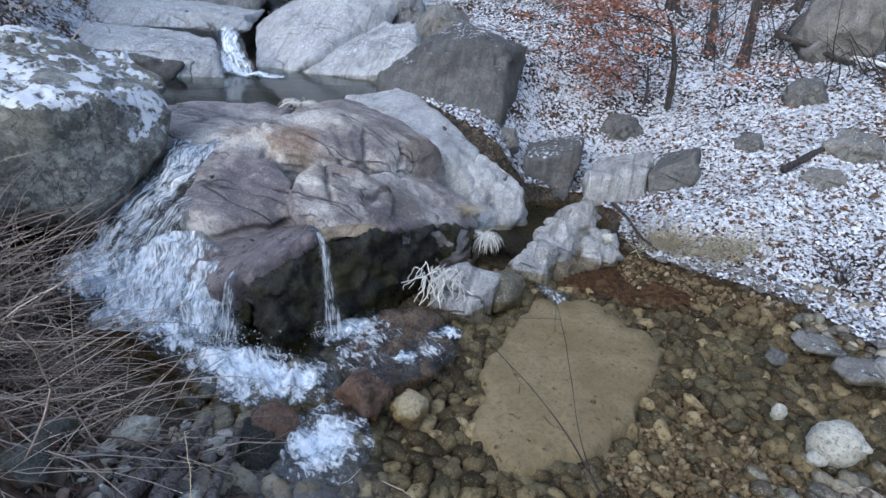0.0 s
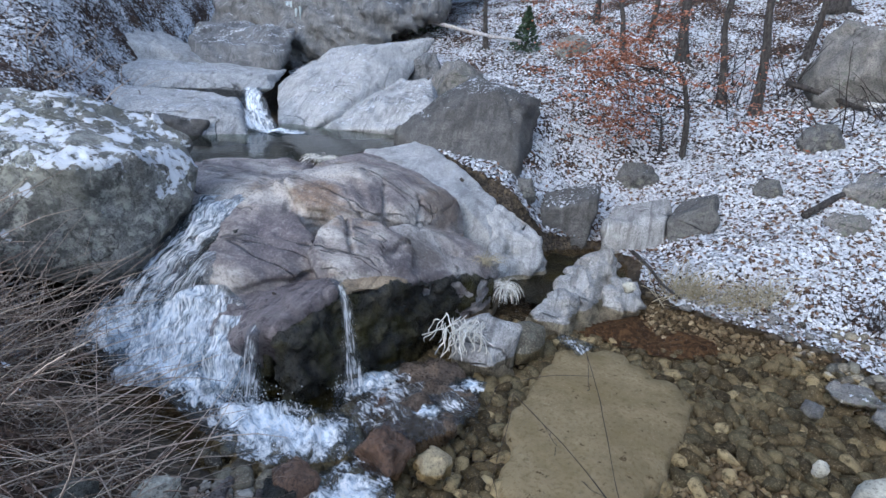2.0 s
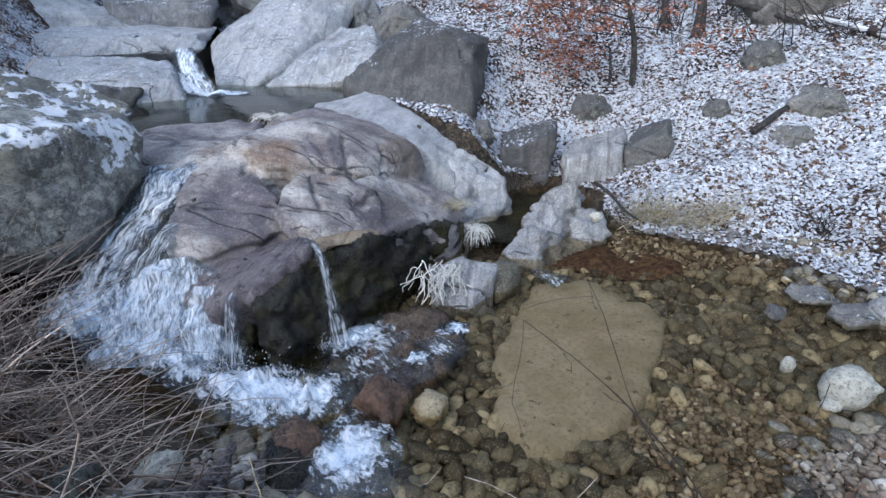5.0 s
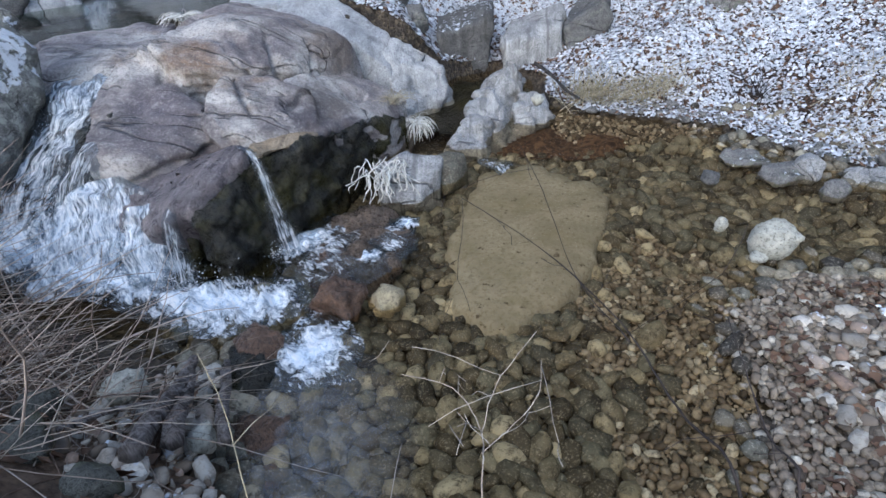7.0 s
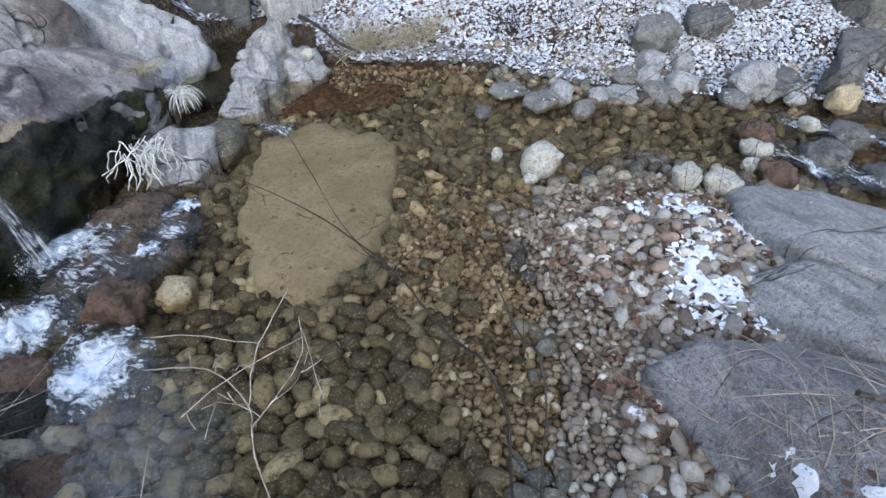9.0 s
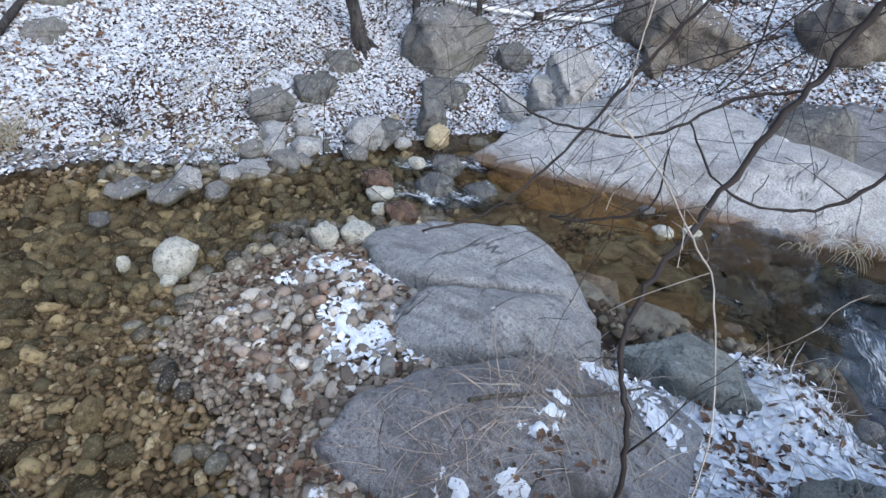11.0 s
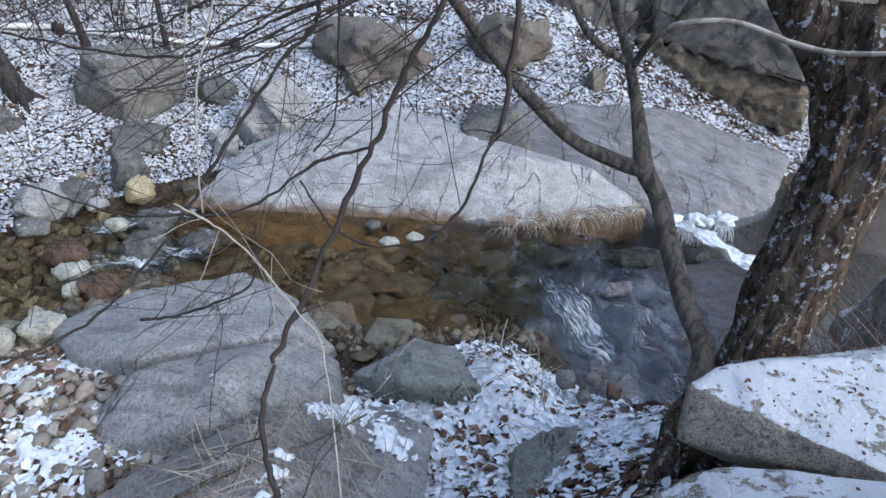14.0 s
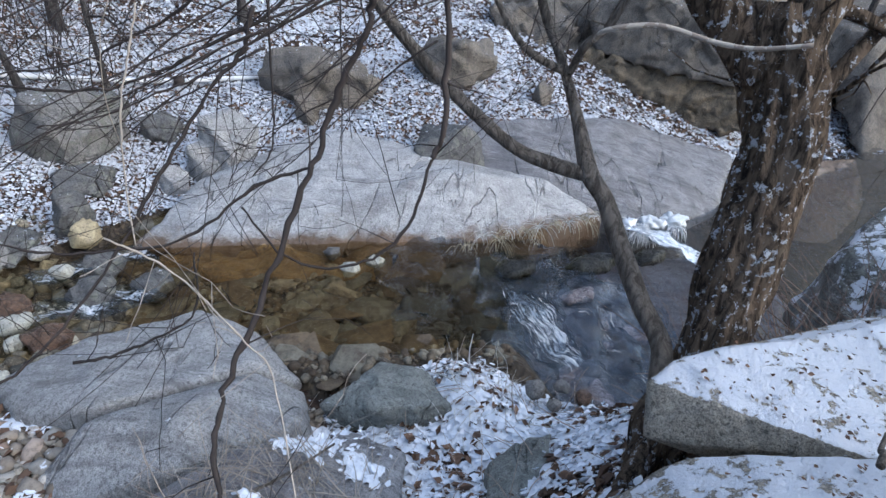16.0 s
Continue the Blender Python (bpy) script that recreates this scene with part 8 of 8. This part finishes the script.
leaning_tree()
bare("hanging_branch", (3.68, 1.61, 2.9), [
    ([(3.75, 1.6, 3.1), (3.68, 1.61, 2.84), (3.66, 1.62, 2.72), (3.62, 1.7, 2.55), (3.53, 1.77, 2.34), (3.41, 1.84, 2.13), (3.26, 1.89, 1.95), (3.09, 1.93, 1.79), (2.95, 1.9, 1.65), (2.84, 1.8, 1.54), (2.8, 1.75, 1.2)], 0.0125, 0.009),
    ([(3.55, 1.77, 2.33), (3.47, 1.93, 2.28), (3.33, 2.09, 2.17), (3.22, 2.24, 2.17), (3.13, 2.37, 2.2), (3.03, 2.53, 2.31)], 0.0065, 0.003),
    ([(3.72, 1.98, 2.76), (3.69, 2.01, 2.64), (3.63, 2.1, 2.53), (3.47, 2.23, 2.29), (3.27, 2.33, 2.06), (3.04, 2.43, 1.9), (2.84, 2.55, 1.86)], 0.0085, 0.004),
    ([(3.78, 1.96, 2.85), (3.75, 1.96, 2.54), (3.69, 1.96, 2.33), (3.63, 2.01, 2.25)], 0.005, 0.003),
    ([(2.95, 2.2, 2.01), (2.99, 2.15, 2.0), (3.07, 2.06, 2.01), (3.15, 1.99, 2.05), (3.23, 2.01, 2.18)], 0.005, 0.003)], M_TWIG, "dark bare branches hanging over the near bank", "branch", "hanging branches")
bare("hanging_branch", (3.95, 1.43, 2.9), [
    ([(3.95, 1.43, 2.9), (3.95, 1.42, 2.74), (3.88, 1.41, 2.39), (3.84, 1.44, 2.28)], 0.013, 0.012),
    ([(3.84, 1.44, 2.28), (3.72, 1.53, 2.03), (3.63, 1.71, 1.94), (3.59, 1.91, 1.98), (3.62, 2.06, 2.14)], 0.008, 0.004)], M_TWIG, "dark knotted branch curling down from the tree", "branch", "hanging branches")
bare("hanging_branch", (3.96, 2.05, 2.9), [
    ([(4.1, 1.9, 2.85), (3.96, 2.05, 2.7), (3.88, 2.21, 2.62), (3.79, 2.34, 2.54), (3.66, 2.51, 2.49), (3.52, 2.69, 2.52), (3.39, 2.84, 2.57)], 0.008, 0.004),
    ([(3.85, 2.01, 2.62), (3.79, 2.13, 2.56), (3.67, 2.31, 2.49), (3.56, 2.45, 2.43), (3.46, 2.57, 2.42)], 0.006, 0.003)], M_TWIG, "thin dark branches arching across the view", "branch", "hanging branches")
bare("hanging_branch", (4.36, 2.38, 2.84), [
    ([(4.36, 2.38, 2.84), (4.4, 2.55, 2.7), (4.43, 2.73, 2.6), (4.44, 2.91, 2.52), (4.44, 3.1, 2.43), (4.41, 3.31, 2.38), (4.32, 3.58, 2.35)], 0.009, 0.005),
    ([(4.36, 2.5, 2.37), (4.34, 2.72, 2.27), (4.28, 2.98, 2.17), (4.22, 3.24, 2.16)], 0.005, 0.002), ([(4.45, 1.97, 2.32), (4.47, 2.2, 2.19), (4.44, 2.47, 2.04)], 0.005, 0.002), ([(4.7, 2.36, 2.74), (4.72, 2.56, 2.58), (4.7, 2.81, 2.39), (4.68, 3.03, 2.27), (4.65, 3.21, 2.09)], 0.006, 0.002)], M_TWIG, "dark crooked limbs reaching over the slope", "branch", "hanging branches")
bare("dry_vine", (3.37, 2.12, 2.8), [([(3.37, 2.12, 2.78), (3.33, 2.15, 2.65), (3.29, 2.17, 2.53), (3.23, 2.16, 2.35), (3.17, 2.13, 2.22)], 0.0026, 0.002)], M_PALETWIG, "pale dry vine hanging straight down", "vine", "dry vines")
bare("dry_vine", (3.11, 2.16, 2.3), [([(3.11, 2.16, 2.27), (3.14, 2.08, 2.21), (3.14, 1.98, 2.13), (3.11, 1.84, 1.99), (3.07, 1.76, 1.91), (2.82, 1.62, 1.65), (2.75, 1.6, 1.2)], 0.0026, 0.0022)], M_PALETWIG, "pale bent dry vine across the bank", "vine", "dry vines")
pole("fallen_branch", (3.25, 2.55, 0.72), (4.05, 1.95, 0.55), 0.013, M_STEM, "broken grey stick lying on the slab", 611)
pole("fallen_branch", (3.12, 0.16, 1.78), (3.3, 0.02, 1.72), 0.012, M_STEM, "knotted stick lying on the snowy block", 612)


def thicket(base, lines, seed, label):
    """Fine crossing twigs that grow from a few thin branches."""
    rnd = random.Random(seed)
    top = thing("hanging_branch", label, "branch", "hanging branches", at=base)
    for a, b, r in lines:
        v, f = [], []
        p, q = np.array(a) - np.array(base), np.array(b) - np.array(base)
        sprout(v, f, p, q - p, float(np.linalg.norm(q - p)), r, rnd, 2, 0.01, 5, 0.12, 6)
        tagged(part("branch", mesh_of("branch", v, f), M_TWIG, top), kind="stuff")


thicket((4.3, 2.3, 3.1), [((4.3, 1.7, 3.1), (3.4, 2.9, 2.65), 0.007), ((4.4, 1.9, 2.9), (3.6, 3.2, 2.3), 0.006), ((4.5, 1.6, 3.0), (3.9, 2.6, 2.2), 0.007), ((4.2, 1.4, 3.0), (3.7, 2.2, 2.2), 0.006), ((4.6, 2.2, 3.1), (4.0, 3.4, 2.6), 0.006)], 651, "fine dark twigs crossing over the stream")
thicket((4.6, 0.8, 3.2), [((4.6, 0.9, 3.2), (4.4, 1.3, 2.4), 0.006), ((4.6, 0.6, 3.2), (4.3, 0.9, 2.5), 0.006), ((4.9, 1.5, 3.2), (4.6, 1.9, 2.3), 0.006), ((4.7, -0.4, 2.9), (4.9, -1.0, 2.3), 0.008)], 652, "fine grey twigs about the leaning tree")
thicket((3.9, 2.2, 3.0), [((4.0, 1.5, 3.0), (3.2, 2.5, 2.5), 0.005), ((3.9, 1.7, 2.8), (3.3, 2.7, 2.2), 0.005), ((4.1, 1.9, 2.75), (3.5, 2.9, 2.35), 0.005), ((4.2, 1.2, 2.95), (3.6, 1.7, 2.3), 0.005), ((3.9, 2.3, 2.95), (3.7, 3.2, 2.6), 0.005), ((4.4, 1.5, 2.6), (3.9, 2.4, 2.1), 0.005), ((4.3, 2.6, 2.9), (4.0, 3.6, 2.5), 0.005)], 653, "fine dark twigs reaching over the pool")
